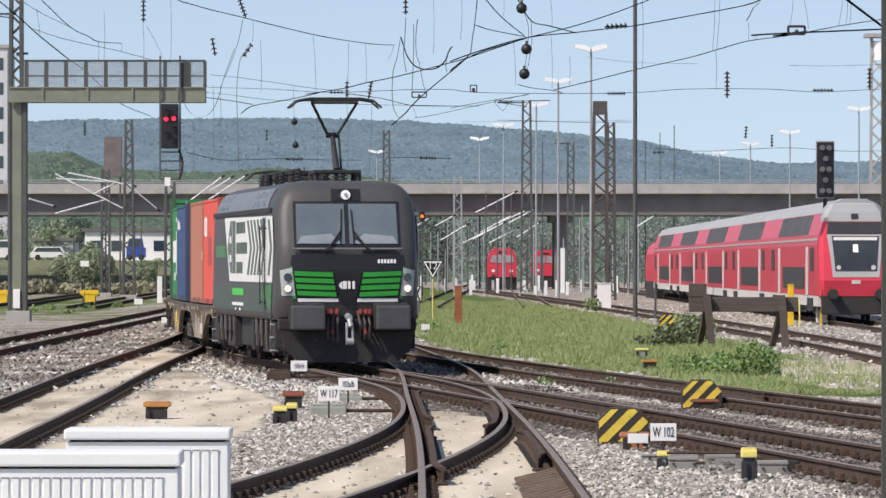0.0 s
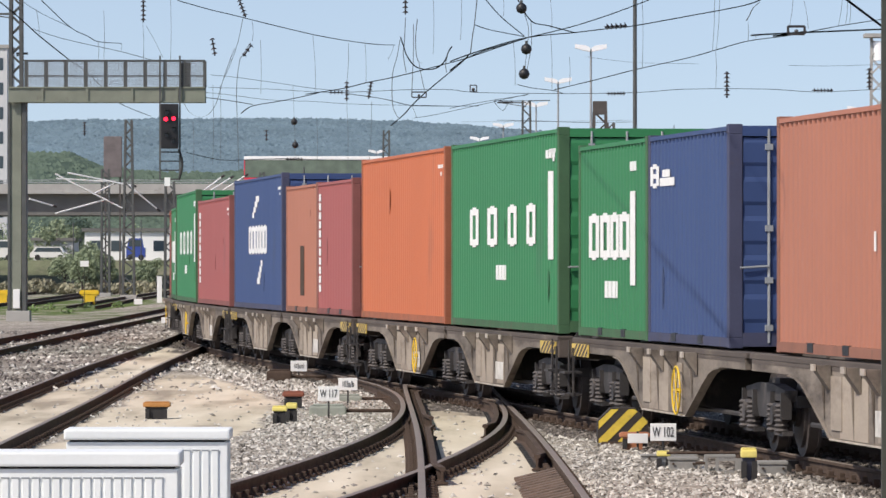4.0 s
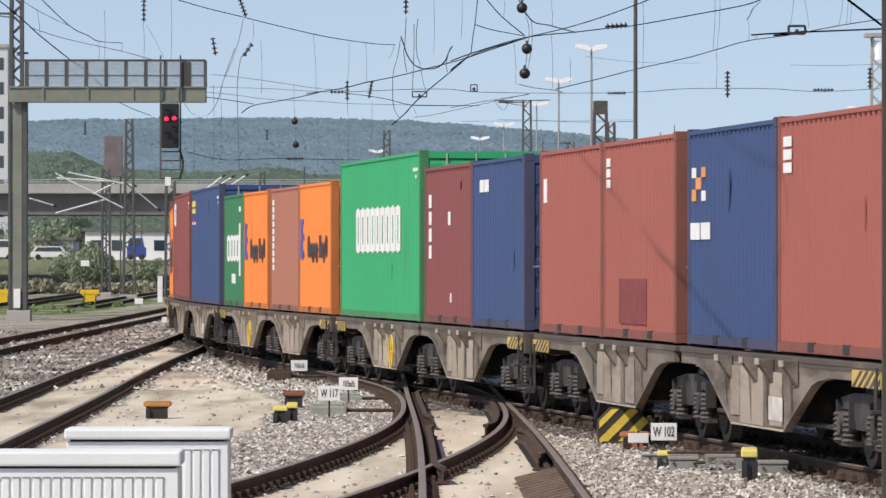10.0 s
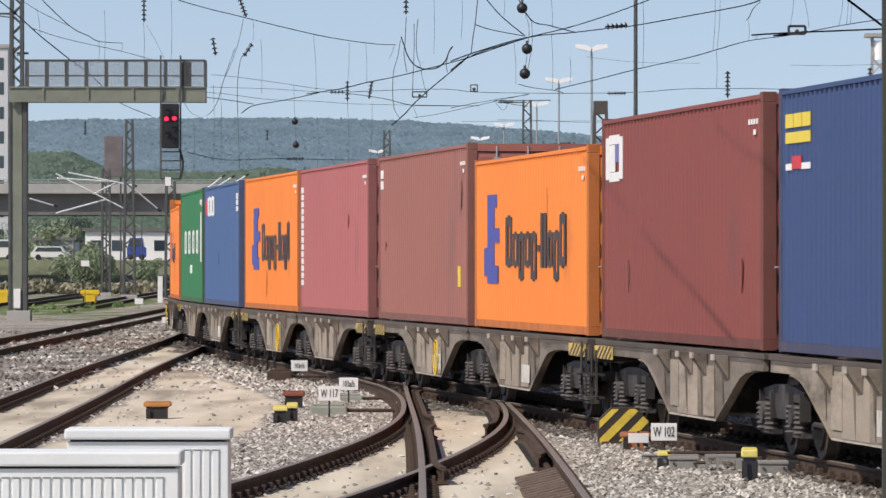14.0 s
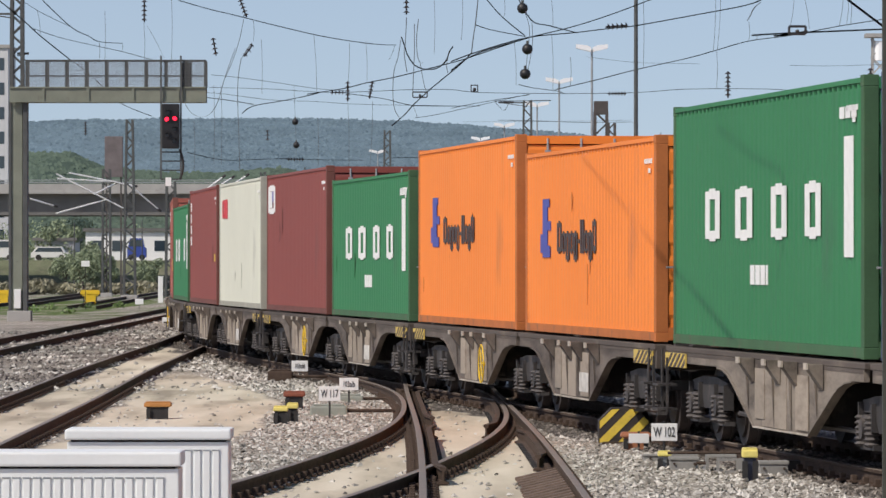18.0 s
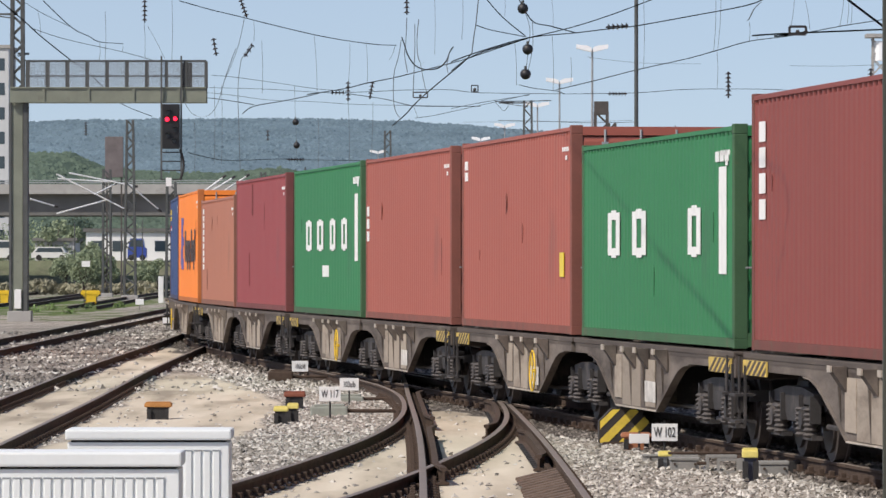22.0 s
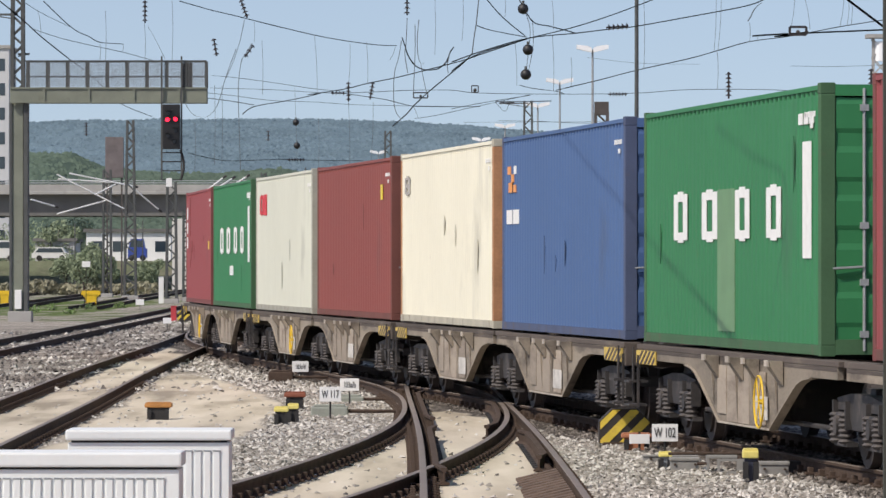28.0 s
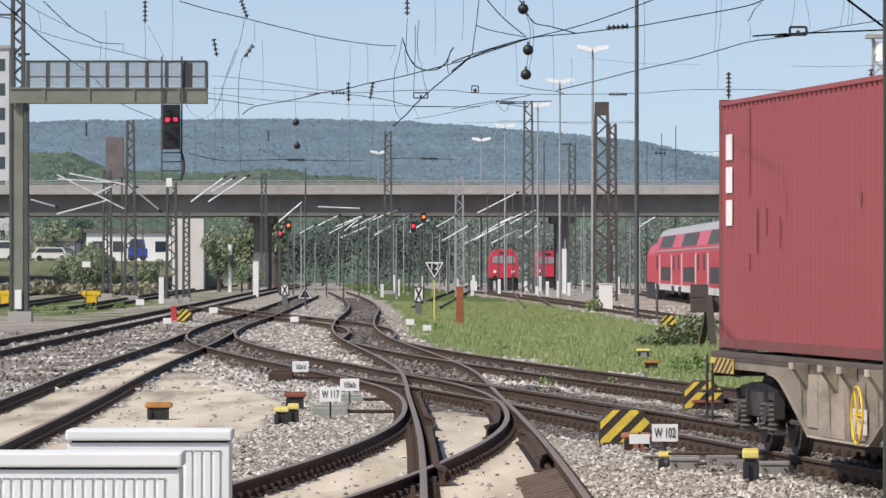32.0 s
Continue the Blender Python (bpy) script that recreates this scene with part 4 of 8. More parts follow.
def half_wagon(q, lead, tail, front_bogie, rear_bogie, wheel, seed):
    """One deck of an articulated wagon. lead and tail: how far it reaches from its middle."""
    rng = random.Random(seed)
    if 430 < q < 570:
        tone, word = M_wagonbrown, "sooty dark brown container wagon deck on bogies"
    elif q > 615 or 300 < q < 335:
        tone, word = M_wagonbeige, "dusty beige container wagon deck on bogies"
    else:
        tone, word = M_wagon, "weathered brown-grey container wagon deck on bogies"
    w = thing("container_wagon", pose(0, 0, 0), word, "freight wagon", "wagons of the train")
    c = -0.9 if front_bogie else 1.65
    bm = bmesh.new()
    for s in (-1, 1):
        y0, y1 = sorted((s * 1.27, s * 1.05))
        box(bm, -tail, lead, y0, y1, 1.075, 1.14, 0.01)
    box(bm, -tail, lead, -0.35, 0.35, 0.86, 1.1)
    for x in np.arange(-tail + 0.2, lead, 1.4):
        box(bm, x, x + 0.14, -1.05, 1.05, 0.94, 1.08)
    part("deck_frame", bm, M_wagondark, w)
    for s in (-1, 1):
        bm = bmesh.new()
        y0, y1 = sorted((s * 1.262, s * 1.20))
        arch = [(4.15, 0.945), (3.75, 0.925), (3.4, 0.87), (3.05, 0.77), (2.65, 0.64), (2.2, 0.495), (1.7, 0.33)]
        prism(bm, [(-tail + 0.1, 1.074), (-tail + 0.1, 0.945)] + [(c - x, z) for x, z in arch] + [(c + x, z) for x, z in arch[::-1]] + [(lead - 0.1, 0.945), (lead - 0.1, 1.074)], y0, y1)
        sill = part("side_sill", bm, tone, w)
        bm = bmesh.new()
        y0, y1 = sorted((s * 1.266, s * 1.2625))
        box(bm, -tail + 0.12, lead - 0.12, y0, y1, 1.03, 1.068)
        part("deck_edge", bm, M_wagondark, sill, "dark upper edge")
        # pale strip that carries the highlight of the sill's lower edge
        bm = bmesh.new()
        y0, y1 = sorted((s * 1.29, s * 1.19))
        prism(bm, [(c - 1.7, 0.31), (c + 1.7, 0.31), (c + 1.7, 0.328), (c - 1.7, 0.328)], y0, y1)
        part("lower_flange", bm, M_flange, sill, "lower edge with a highlight put into its colour")
        for d in (-1, 1):
            bm = bmesh.new()
            prism(bm, [(c + d * x, z - 0.018) for x, z in arch[::-1]] + [(c + d * x, z - 0.002) for x, z in arch], y0, y1)
            part("arch_flange", bm, tone, sill)
    bm = bmesh.new()
    prism(bm, [(c - 1.2, 0.34), (c + 0.3, 0.34), (c + 0.3, 0.98), (c - 1.2, 0.98)], -1.2685, -1.2625)
    part("side_plate", bm, M_wagonpale, w, "dusty pale side plate")
    for x in (c - 2.1, c - 0.45, c + 0.6, c + 2.1):
        bm = bmesh.new()
        lowz = 0.34 if abs(x - c) < 1.5 else 0.5
        prism(bm, [(-1.30, 0.9), (-1.269, lowz), (-1.269, 1.07), (-1.30, 1.07)], x - 0.02, x + 0.02, "x")
        part("rib", bm, tone, w)
        bm = bmesh.new()
        prism(bm, [(-1.275, 0.82), (-1.42, 1.03), (-1.42, 1.09), (-1.275, 1.09)], x + 0.18, x + 0.42, "x")
        b = part("bracket", bm, tone, w)
        bm = bmesh.new()
        prism(bm, [(-1.43, 1.032), (-1.45, 1.032), (-1.45, 1.10), (-1.43, 1.10)], x + 0.2, x + 0.4, "x")
        part("spigot_plate", bm, M_flange, b)
    for x, ww, z0, z1 in ((c + rng.uniform(1.0, 1.3), 0.75, 0.36, 0.95), (c + rng.uniform(-1.6, -1.3), 0.6, 0.42, 0.98)):
        bm = bmesh.new()
        box(bm, x - ww / 2, x + ww / 2, -1.279, -1.2695, z0, z1)
        part("panel", bm, M_wagonpale, w, "pale dusty inspection panel")
    if rng.random() < 0.6:
        bm = bmesh.new()
        box(bm, c + 0.75, c + 1.6, -1.285, -1.2795, 0.42, 0.68)
        part("lettering_board", bm, mat("worn_white_board", (0.55, 0.53, 0.49), rough=0.7, var=0.35, scale=5), w, "worn white lettering board")
    if wheel:
        h = c + 1.35
        bm = bmesh.new()
        ring(bm, (h, -1.34, 0.62), (0, 1, 0), 0.29, 0.012)
        for k in range(3):
            a = k * 1.047
            rod(bm, (h - 0.28 * math.cos(a), -1.34, 0.62 - 0.28 * math.sin(a)), (h + 0.28 * math.cos(a), -1.34, 0.62 + 0.28 * math.sin(a)), 0.008, n=5)
        rod(bm, (h, -1.34, 0.62), (h, -1.2, 0.62), 0.03, n=6)
        part("brake_wheel", bm, M_yellow, w, "yellow parking brake wheel")
    bm = bmesh.new()
    rod(bm, (c - 4.2, -1.0, 0.4), (c + 4.2, -1.0, 0.4), 0.03, n=6)
    box(bm, c - 0.9, c + 0.9, -0.9, 0.9, 0.34, 0.86)
    part("brake_gear", bm, M_bogie, w)
    if front_bogie:
        bogie(w, front_bogie)
        stripes(w, lead - 0.85)
    if rear_bogie:
        bogie(w, -rear_bogie)
    return w


def coupling_end(w, x, d):
    """Buffers, hook, headstock, steps and hoses at the end x of a wagon; d: +1 leading, -1 trailing."""
    bm = bmesh.new()
    box(bm, min(x, x - d * 0.15), max(x, x - d * 0.15), -1.25, 1.25, 0.84, 1.12, 0.01)
    part("headstock", bm, M_wagondark, w)
    for s in (-1, 1):
        bm = bmesh.new()
        rod(bm, (x, s * 0.875, 1.05), (x + d * 0.42, s * 0.875, 1.05), 0.11, n=10)
        disc(bm, (x + d * 0.46, s * 0.875, 1.05), (1, 0, 0), 0.24, 0.05, 16)
        part("buffer", bm, M_bogie, w)
        bm = bmesh.new()
        for z in (0.35, 0.65):
            box(bm, x - 0.2 - d * 0.1, x + 0.2 - d * 0.1, s * 1.3 - 0.12, s * 1.3 + 0.12, z, z + 0.03)
        for k in (-0.2, 0.2):
            bar(bm, (x + k - d * 0.1, s * 1.3, 0.33), (x + k - d * 0.1, s * 1.3, 1.0), 0.03)
        part("step", bm, M_bogie, w)
        bm = bmesh.new()
        rod(bm, (x - d * 0.1, s * 1.33, 0.6), (x - d * 0.1, s * 1.33, 1.1), 0.014, n=6)
        part("grab_rail", bm, M_bogie, w)
    bm = bmesh.new()
    rod(bm, (x, 0, 1.03), (x + d * 0.35, 0, 0.98), 0.05, n=8)
    rod(bm, (x + d * 0.35, 0, 0.98), (x + d * 0.45, 0, 0.7), 0.035, n=6)
    part("coupling_hook", bm, M_bogie, w)


for k in range(0, len(DECKS), 2):
    qa, qb = DECKS[k], DECKS[k + 1]
    mid = (qa + qb) / 2
    a = half_wagon(qa, 6.35, mid - qa - 0.12, 4.25, None, False, k)
    coupling_end(a, 6.35, 1)
    b = half_wagon(qb, qb - mid - 0.12, 6.35, None, 4.25, k % 6 != 4, k + 1)
    coupling_end(b, -6.35, -1)
    bogie(b, qb - mid)
    stripes(b, -5.5)
    MOVERS.append((a, qa, 5.0, 0))
    MOVERS.append((b, qb, 5.0, 0))


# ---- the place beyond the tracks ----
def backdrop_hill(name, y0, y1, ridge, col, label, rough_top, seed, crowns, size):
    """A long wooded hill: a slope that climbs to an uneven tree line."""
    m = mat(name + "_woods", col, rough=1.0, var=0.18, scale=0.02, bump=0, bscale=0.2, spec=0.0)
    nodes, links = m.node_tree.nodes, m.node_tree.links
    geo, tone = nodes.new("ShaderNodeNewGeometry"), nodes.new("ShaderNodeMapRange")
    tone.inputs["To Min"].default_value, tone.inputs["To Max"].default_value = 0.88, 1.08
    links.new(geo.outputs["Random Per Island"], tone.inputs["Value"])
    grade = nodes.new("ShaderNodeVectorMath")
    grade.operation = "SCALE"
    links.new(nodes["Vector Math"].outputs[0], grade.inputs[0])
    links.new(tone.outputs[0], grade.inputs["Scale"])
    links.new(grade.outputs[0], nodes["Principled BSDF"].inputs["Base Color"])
    xs = np.linspace(-y1 * 0.13, y1 * 0.13, 520)
    tops = np.interp(xs, [r[0] for r in ridge], [r[1] for r in ridge])
    verts, rows = [], 26
    for j in range(rows):
        f = j / (rows - 1)
        y = y0 + (y1 - y0) * f
        for i, x in enumerate(xs):
            h = tops[i] * math.sin(f * math.pi / 2) ** 1.1
            h += min(1, f * 3) * rough_top * (noise.noise(Vector((x * 0.011, y * 0.011, seed))) * 1.5 + noise.noise(Vector((x * 0.09, y * 0.09, seed))) * 0.6)
            if j == rows - 1:
                h += rough_top * 0.5 * abs(noise.noise(Vector((x * 0.5, 3, seed)))) + rough_top * 0.4 * noise.noise(Vector((x * 0.2, 9, seed)))
            verts.append((x, y, h - 2 * (1 - f)))
    n = len(xs)
    verts += [(x, y1 + 30, -5) for x in xs]
    faces = [(j * n + i, j * n + i + 1, (j + 1) * n + i + 1, (j + 1) * n + i) for j in range(rows) for i in range(n - 1)]
    # clumps of foliage over the whole slope, small from here
    rng = random.Random(seed + 50)
    for _ in range(crowns):
        f = math.asin(rng.random() ** 0.9) / math.pi * 2
        j, i = min(rows - 2, int(f * rows)), rng.randrange(n - 1)
        if abs(xs[i]) > y1 * 0.085:
            continue
        p = Vector(verts[j * n + i]).lerp(Vector(verts[(j + 1) * n + i + 1]), rng.random())
        p.x += rng.uniform(-1, 1) * (xs[1] - xs[0])
        d = Vector((rng.uniform(-0.6, 0.3), -1, rng.uniform(0.1, 0.9))).normalized()
        u = d.orthogonal().normalized()
        u = Matrix.Rotation(rng.uniform(0, 6.28), 3, d) @ u
        v, r, b = d.cross(u), size * rng.uniform(0.5, 1.5), len(verts)
        p += d * size * rng.uniform(0, 0.8)
        verts += [p + u * r, p + (u + v) * r * 0.6, p + v * r * 0.8, p - u * r * 0.9, p - v * r * 0.7]
        faces.append((b, b + 1, b + 2, b + 3, b + 4))
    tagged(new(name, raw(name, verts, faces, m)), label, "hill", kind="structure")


# the far hill's woods carry the blue of distance haze in their colour
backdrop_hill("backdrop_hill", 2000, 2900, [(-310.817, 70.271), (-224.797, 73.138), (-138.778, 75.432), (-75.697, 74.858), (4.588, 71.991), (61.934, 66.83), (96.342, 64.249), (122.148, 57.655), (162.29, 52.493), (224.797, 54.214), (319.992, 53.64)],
              (0.135, 0.192, 0.228), "long wooded hill on the horizon, blue-green with painted-in haze", 1.6, 1, 60000, 0.8)
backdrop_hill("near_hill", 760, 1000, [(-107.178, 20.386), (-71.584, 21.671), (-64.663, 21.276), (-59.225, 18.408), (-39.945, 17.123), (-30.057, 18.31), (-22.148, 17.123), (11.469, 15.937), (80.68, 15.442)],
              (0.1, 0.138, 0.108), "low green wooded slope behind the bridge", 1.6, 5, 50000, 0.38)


# ---- road bridge over the tracks ----
def road_bridge():
    b = thing("road_bridge", pose(0, 0, 0), "long grey concrete road bridge over the tracks", "bridge", kind="structure")
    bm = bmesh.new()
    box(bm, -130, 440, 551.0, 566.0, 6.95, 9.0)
    part("girder", bm, M_conc_dark, b, "dark concrete girder")
    bm = bmesh.new()
    box(bm, -130, 440, 550.0, 567.0, 9.0, 9.28, 0.03)
    part("deck", bm, M_conc, b)
    for y in (550.05, 566.6):
        bm = bmesh.new()
        box(bm, -130, 440, y, y + 0.3, 9.28, 9.95)
        part("parapet", bm, M_conc, b)
        bm = bmesh.new()
        for z in (10.12, 10.32):
            rod(bm, (-130, y + 0.15, z), (440, y + 0.15, z), 0.035, n=6)
        for x in np.arange(-130, 440.1, 2.0):
            rod(bm, (x, y + 0.15, 9.9), (x, y + 0.15, 10.32), 0.03, n=5)
        part("railing", bm, M_steel, b)
    for x0, x1 in ((10.775, 12.094), (-18.471, -17.042), (-51.895, -50.246), (37.712, 39.361), (90, 91.5), (160, 161.5), (230, 231.5), (300, 301.5), (370, 371.5), (430, 431.5)):
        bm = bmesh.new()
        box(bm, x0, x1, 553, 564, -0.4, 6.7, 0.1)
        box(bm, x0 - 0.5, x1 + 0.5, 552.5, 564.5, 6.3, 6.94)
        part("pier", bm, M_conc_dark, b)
    bm = bmesh.new()
    box(bm, -26.116, -23.082, 548, 550.9, -0.4, 6.661, 0.05)
    part("side_wall", bm, mat("pale_stucco", (0.62, 0.6, 0.56), rough=0.9, var=0.12, scale=0.4, dirt=(0.4, 0.38, 0.35), dirt_amount=0.2), b, "pale stuccoed wall")


road_bridge()


def leaf_cloud(spots, size, seed):
    """Leaves scattered through ellipsoids (x, y, z, rx, ry, rz, count)."""
    rng = random.Random(seed)
    verts, faces = [], []
    for x, y, z, rx, ry, rz, count in spots:
        for _ in range(count):
            a, c, r = rng.uniform(0, 6.283), rng.uniform(-1, 1), rng.random() ** 0.4
            s = math.sqrt(1 - c * c)
            p = Vector((x + rx * r * s * math.cos(a), y + ry * r * s * math.sin(a), z + rz * r * c))
            d = Vector((rng.uniform(-1, 1), rng.uniform(-1, 1), rng.uniform(-0.5, 1))).normalized()
            u = d.orthogonal().normalized()
            v = d.cross(u)
            k = size * rng.uniform(0.6, 1.4)
            b = len(verts)
            verts += [p + u * k, p + v * k * 0.55, p - u * k, p - v * k * 0.55]
            faces.append((b, b + 1, b + 2, b + 3))
    return verts, faces


def tree(x, y, h, w, seed, label="leafy green tree beside the tracks"):
    rng = random.Random(seed)
    t = thing("tree", pose(x, y, -0.2), label, "tree", "trees")
    bm = bmesh.new()
    rod(bm, (0, 0, 0), (0.1 * h * rng.uniform(-0.3, 0.3), 0, h * 0.5), 0.035 * h, 0.02 * h, 7)
    spots = []
    for k in range(9):
        a = rng.uniform(0, 6.28)
        top = Vector((math.cos(a) * w * rng.uniform(0.15, 0.45), math.sin(a) * w * rng.uniform(0.15, 0.45), h * rng.uniform(0.4, 0.9)))
        rod(bm, (0, 0, h * rng.uniform(0.2, 0.45)), top, 0.014 * h, 0.004 * h, 5)
        r = w * rng.uniform(0.16, 0.27)
        spots.append((*top, r, r, r * rng.uniform(0.7, 1.1), 300))
    spots.append((0, 0, h * 0.55, w * 0.4, w * 0.4, h * 0.34, 700))
    part("trunk", bm, M_wood, t)
    part("crown", raw("crown", *leaf_cloud(spots, 0.016 * h + 0.05, seed), M_leaf_far), None, t)


# distance haze is mixed into this pale leaf colour
M_leaf_haze = mat("haze_tinted_leaves", (0.235, 0.26, 0.24), rough=0.9, var=0.3, scale=0.15, bump=0)
# shade around the bridge is put into this dark leaf colour
M_leaf_dark = mat("shade_toned_leaves", (0.05, 0.057, 0.056), rough=0.8, var=0.4, scale=0.2, bump=0)


def hedge(x0, x1, y, h, seed, label, leaves=None):
    """A long dense hedge: stems and a broken mass of leaves."""
    r = random.Random(seed)
    g = thing("hedge", pose(0, y, -0.2), label, "hedge", "hedges")
    bm = bmesh.new()
    spots = []
    x = x0
    while x < x1:
        k = h * r.uniform(0.55, 1.05)
        rod(bm, (x, 0, 0), (x + 0.3, 0, k * 0.8), 0.08, 0.03, 5)
        spots.append((x, 0, k * 0.5, 1.7, 1.2, k * 0.5, 420 if h < 7 else 620))
        x += 2.0
    part("stems", bm, M_wood, g)
    part("foliage", raw("foliage", *leaf_cloud(spots, 0.17, seed), leaves or M_leaf_far), None, g)


hedge(-75, -22, 690, 8.5, 71, "long tall green hedge behind the bridge")
hedge(-22, 1, 655, 11, 74, "tall tree row with shade put into its dark leaves", M_leaf_dark)
M_brush = mat("dry_brush", (0.28, 0.265, 0.18), rough=0.9, var=0.5, scale=0.4, bump=0)
hedge(-36, -23.5, 452, 1.25, 72, "low dry brown brush along the far yard", M_brush)
hedge(0, 75, 690, 12, 73, "tall far tree row behind the bridge, haze put into its grey-green", M_leaf_haze)
rng = random.Random(11)
for k in range(6):
    px = -72 + k * 5.6 + rng.uniform(-2, 2)
    tree(px, rng.uniform(660, 720), rng.uniform(5.5, 9.5), rng.uniform(6, 10), k)
for x, y, h, w in ((-27.756, 440, 3.3, 3.4), (-24.583, 470, 2.6, 1.6), (-19.725, 500, 5.2, 3.2), (-18.28, 515, 3.0, 4),
                   (-17.678, 600, 11.8, 3.4), (-19.601, 575, 6.5, 5)):
    tree(x, y, h, w, int(y * 10 + h), "bushy green tree near the bridge")
for x, y, h, w in ((-33.6, 508, 3.9, 3.0), (-31.2, 500, 4.3, 3.4), (-29.3, 495, 3.6, 2.6), (-25.4, 490, 2.9, 2.4)):
    tree(x, y, h, w, int(y * 7 + h), "dull olive bush before the white building")


# ---- buildings far off ----
def low_building(x0, x1, y, z, h, col, label):
    b = thing("building", pose(0, 0, 0), label, "building", "far buildings")
    bm = bmesh.new()
    box(bm, x0, x1, y, y + 10, z, h)
    part("wall", bm, mat("far_wall_%d" % int(abs(x0) * 10), col, rough=0.9, var=0.12, scale=0.3), b)
    bm = bmesh.new()
    box(bm, x0 - 0.3, x1 + 0.3, y - 0.3, y + 10.3, h, h + 0.35)
    part("roof", bm, M_conc_dark, b)
    n = max(2, int((x1 - x0) / 2.2))
    for i in range(n):
        bm = bmesh.new()
        a = x0 + (i + 0.25) * (x1 - x0) / n
        box(bm, a, a + (x1 - x0) / n * 0.5, y - 0.03, y + 0.05, z + (h - z) * 0.35, z + (h - z) * 0.7)
        part("window", bm, M_glass, b)


low_building(-37.987, -29.0, 606, 2.5, 5.703, (0.82, 0.82, 0.80), "long white low building on a bank behind the bridge")
low_building(-47.245, -42.677, 660, -0.4, 4.954, (0.5, 0.5, 0.5), "grey works building in the distance")


def bank():
    """A low grassed bank that carries a road behind the bridge."""
    bm = bmesh.new()
    prism(bm, [(569, -0.3), (575, 2.62), (640, 2.62), (645, -0.3)], -90, -24.958, "x")
    tagged(part("bank", bm, mat("bank_turf", (0.13, 0.145, 0.085), rough=0.95, var=0.45, scale=0.5, bump=0.3, bscale=4, dirt=(0.2, 0.18, 0.14), dirt_amount=0.4, dirt_scale=0.3)), "low dusty green bank behind the bridge", "bank", kind="structure")


def far_vehicle(x, y, along, h, body, label):
    """A small van or car on the bank: along is its visible length."""
    g = thing("van" if h > 1.8 else "car", pose(x, y, 2.62), label, "vehicle")
    a = along / 2
    bm = bmesh.new()
    prism(bm, [(-a, 0.3), (a, 0.3), (a, h * 0.55), (a * 0.8, h * 0.6), (a * 0.62, h), (-a * 0.7, h), (-a * 0.92, h * 0.6), (-a, h * 0.55)], -0.9, 0.9)
    part("body", bm, body, g)
    bm = bmesh.new()
    prism(bm, [(-a * 0.8, h * 0.63), (a * 0.7, h * 0.63), (a * 0.56, h * 0.93), (-a * 0.62, h * 0.93)], -0.92, -0.89)
    part("window", bm, M_glass, g)
    for s in (-0.6, 0.6):
        bm = bmesh.new()
        disc(bm, (a * s, -0.8, 0.3), (0, 1, 0), 0.3, 0.22, 12)
        part("wheel", bm, M_dark, g)


bank()
far_vehicle(-31.246, 582, 1.9, 2.25, mat("van_blue", (0.05, 0.09, 0.38), rough=0.35, var=0.1), "blue van parked on the bank before a white building")
far_vehicle(-40.257, 585, 3.9, 1.4, M_white, "white car parked on the bank")
far_vehicle(-45.058, 585, 2.2, 2.1, M_white, "white van parked on the bank")


def tall_building(x0, x1, y, h, label):
    b = thing("building", pose(0, 0, 0), label, "building", "far buildings")
    bm = bmesh.new()
    box(bm, x0, x1, y, y + 12, -0.4, h)
    part("wall", bm, mat("pale_facade", (0.55, 0.56, 0.56), rough=0.9, var=0.1, scale=0.2), b)
    bm = bmesh.new()
    box(bm, x0 - 0.2, x1 + 0.2, y - 0.2, y + 12.2, h, h + 0.4)
    part("roof", bm, M_conc, b)
    z = 2.0
    while z < h - 2:
        for i in range(3):
            bm = bmesh.new()
            a = x0 + (i + 0.2) * (x1 - x0) / 3
            box(bm, a, a + (x1 - x0) / 5, y - 0.03, y + 0.05, z, z + 1.5)
            part("window", bm, M_glass, b)
        z += 3.0


tall_building(-60.49, -53.362, 700, 28.751, "tall pale block of flats behind the yard")


def steel_tower(x, y, z1, label):
    t = thing("tower", pose(x, y, -0.3), label, "tower")
    for sx in (-1, 1):
        for sy in (-1, 1):
            bm = bmesh.new()
            bar(bm, (sx * 1.0, sy * 1.0, 0), (sx * 0.8, sy * 0.8, z1), 0.18)
            part("leg", bm, M_conc, t)
    z = 1.0
    while z < z1 - 1.5:
        for s in (-1, 1):
            for d in (-1, 1):
                bm = bmesh.new()
                bar(bm, (-d * 0.95, s * 0.95, z), (d * 0.95, s * 0.95, z + 2), 0.1)
                part("brace", bm, M_conc, t)
        z += 2
    bm = bmesh.new()
    box(bm, -1.6, 1.6, -1.6, 1.6, z1, z1 + 0.4)
    part("platform", bm, M_conc, t)
    bm = bmesh.new()
    rod(bm, (0, -0.6, z1 - 2.5), (0, -0.6, z1 - 0.4), 0.7, n=14)
    part("tank", bm, M_lampwhite, t)


steel_tower(47.325, 620, 27.118, "pale steel tower with a white drum on top")


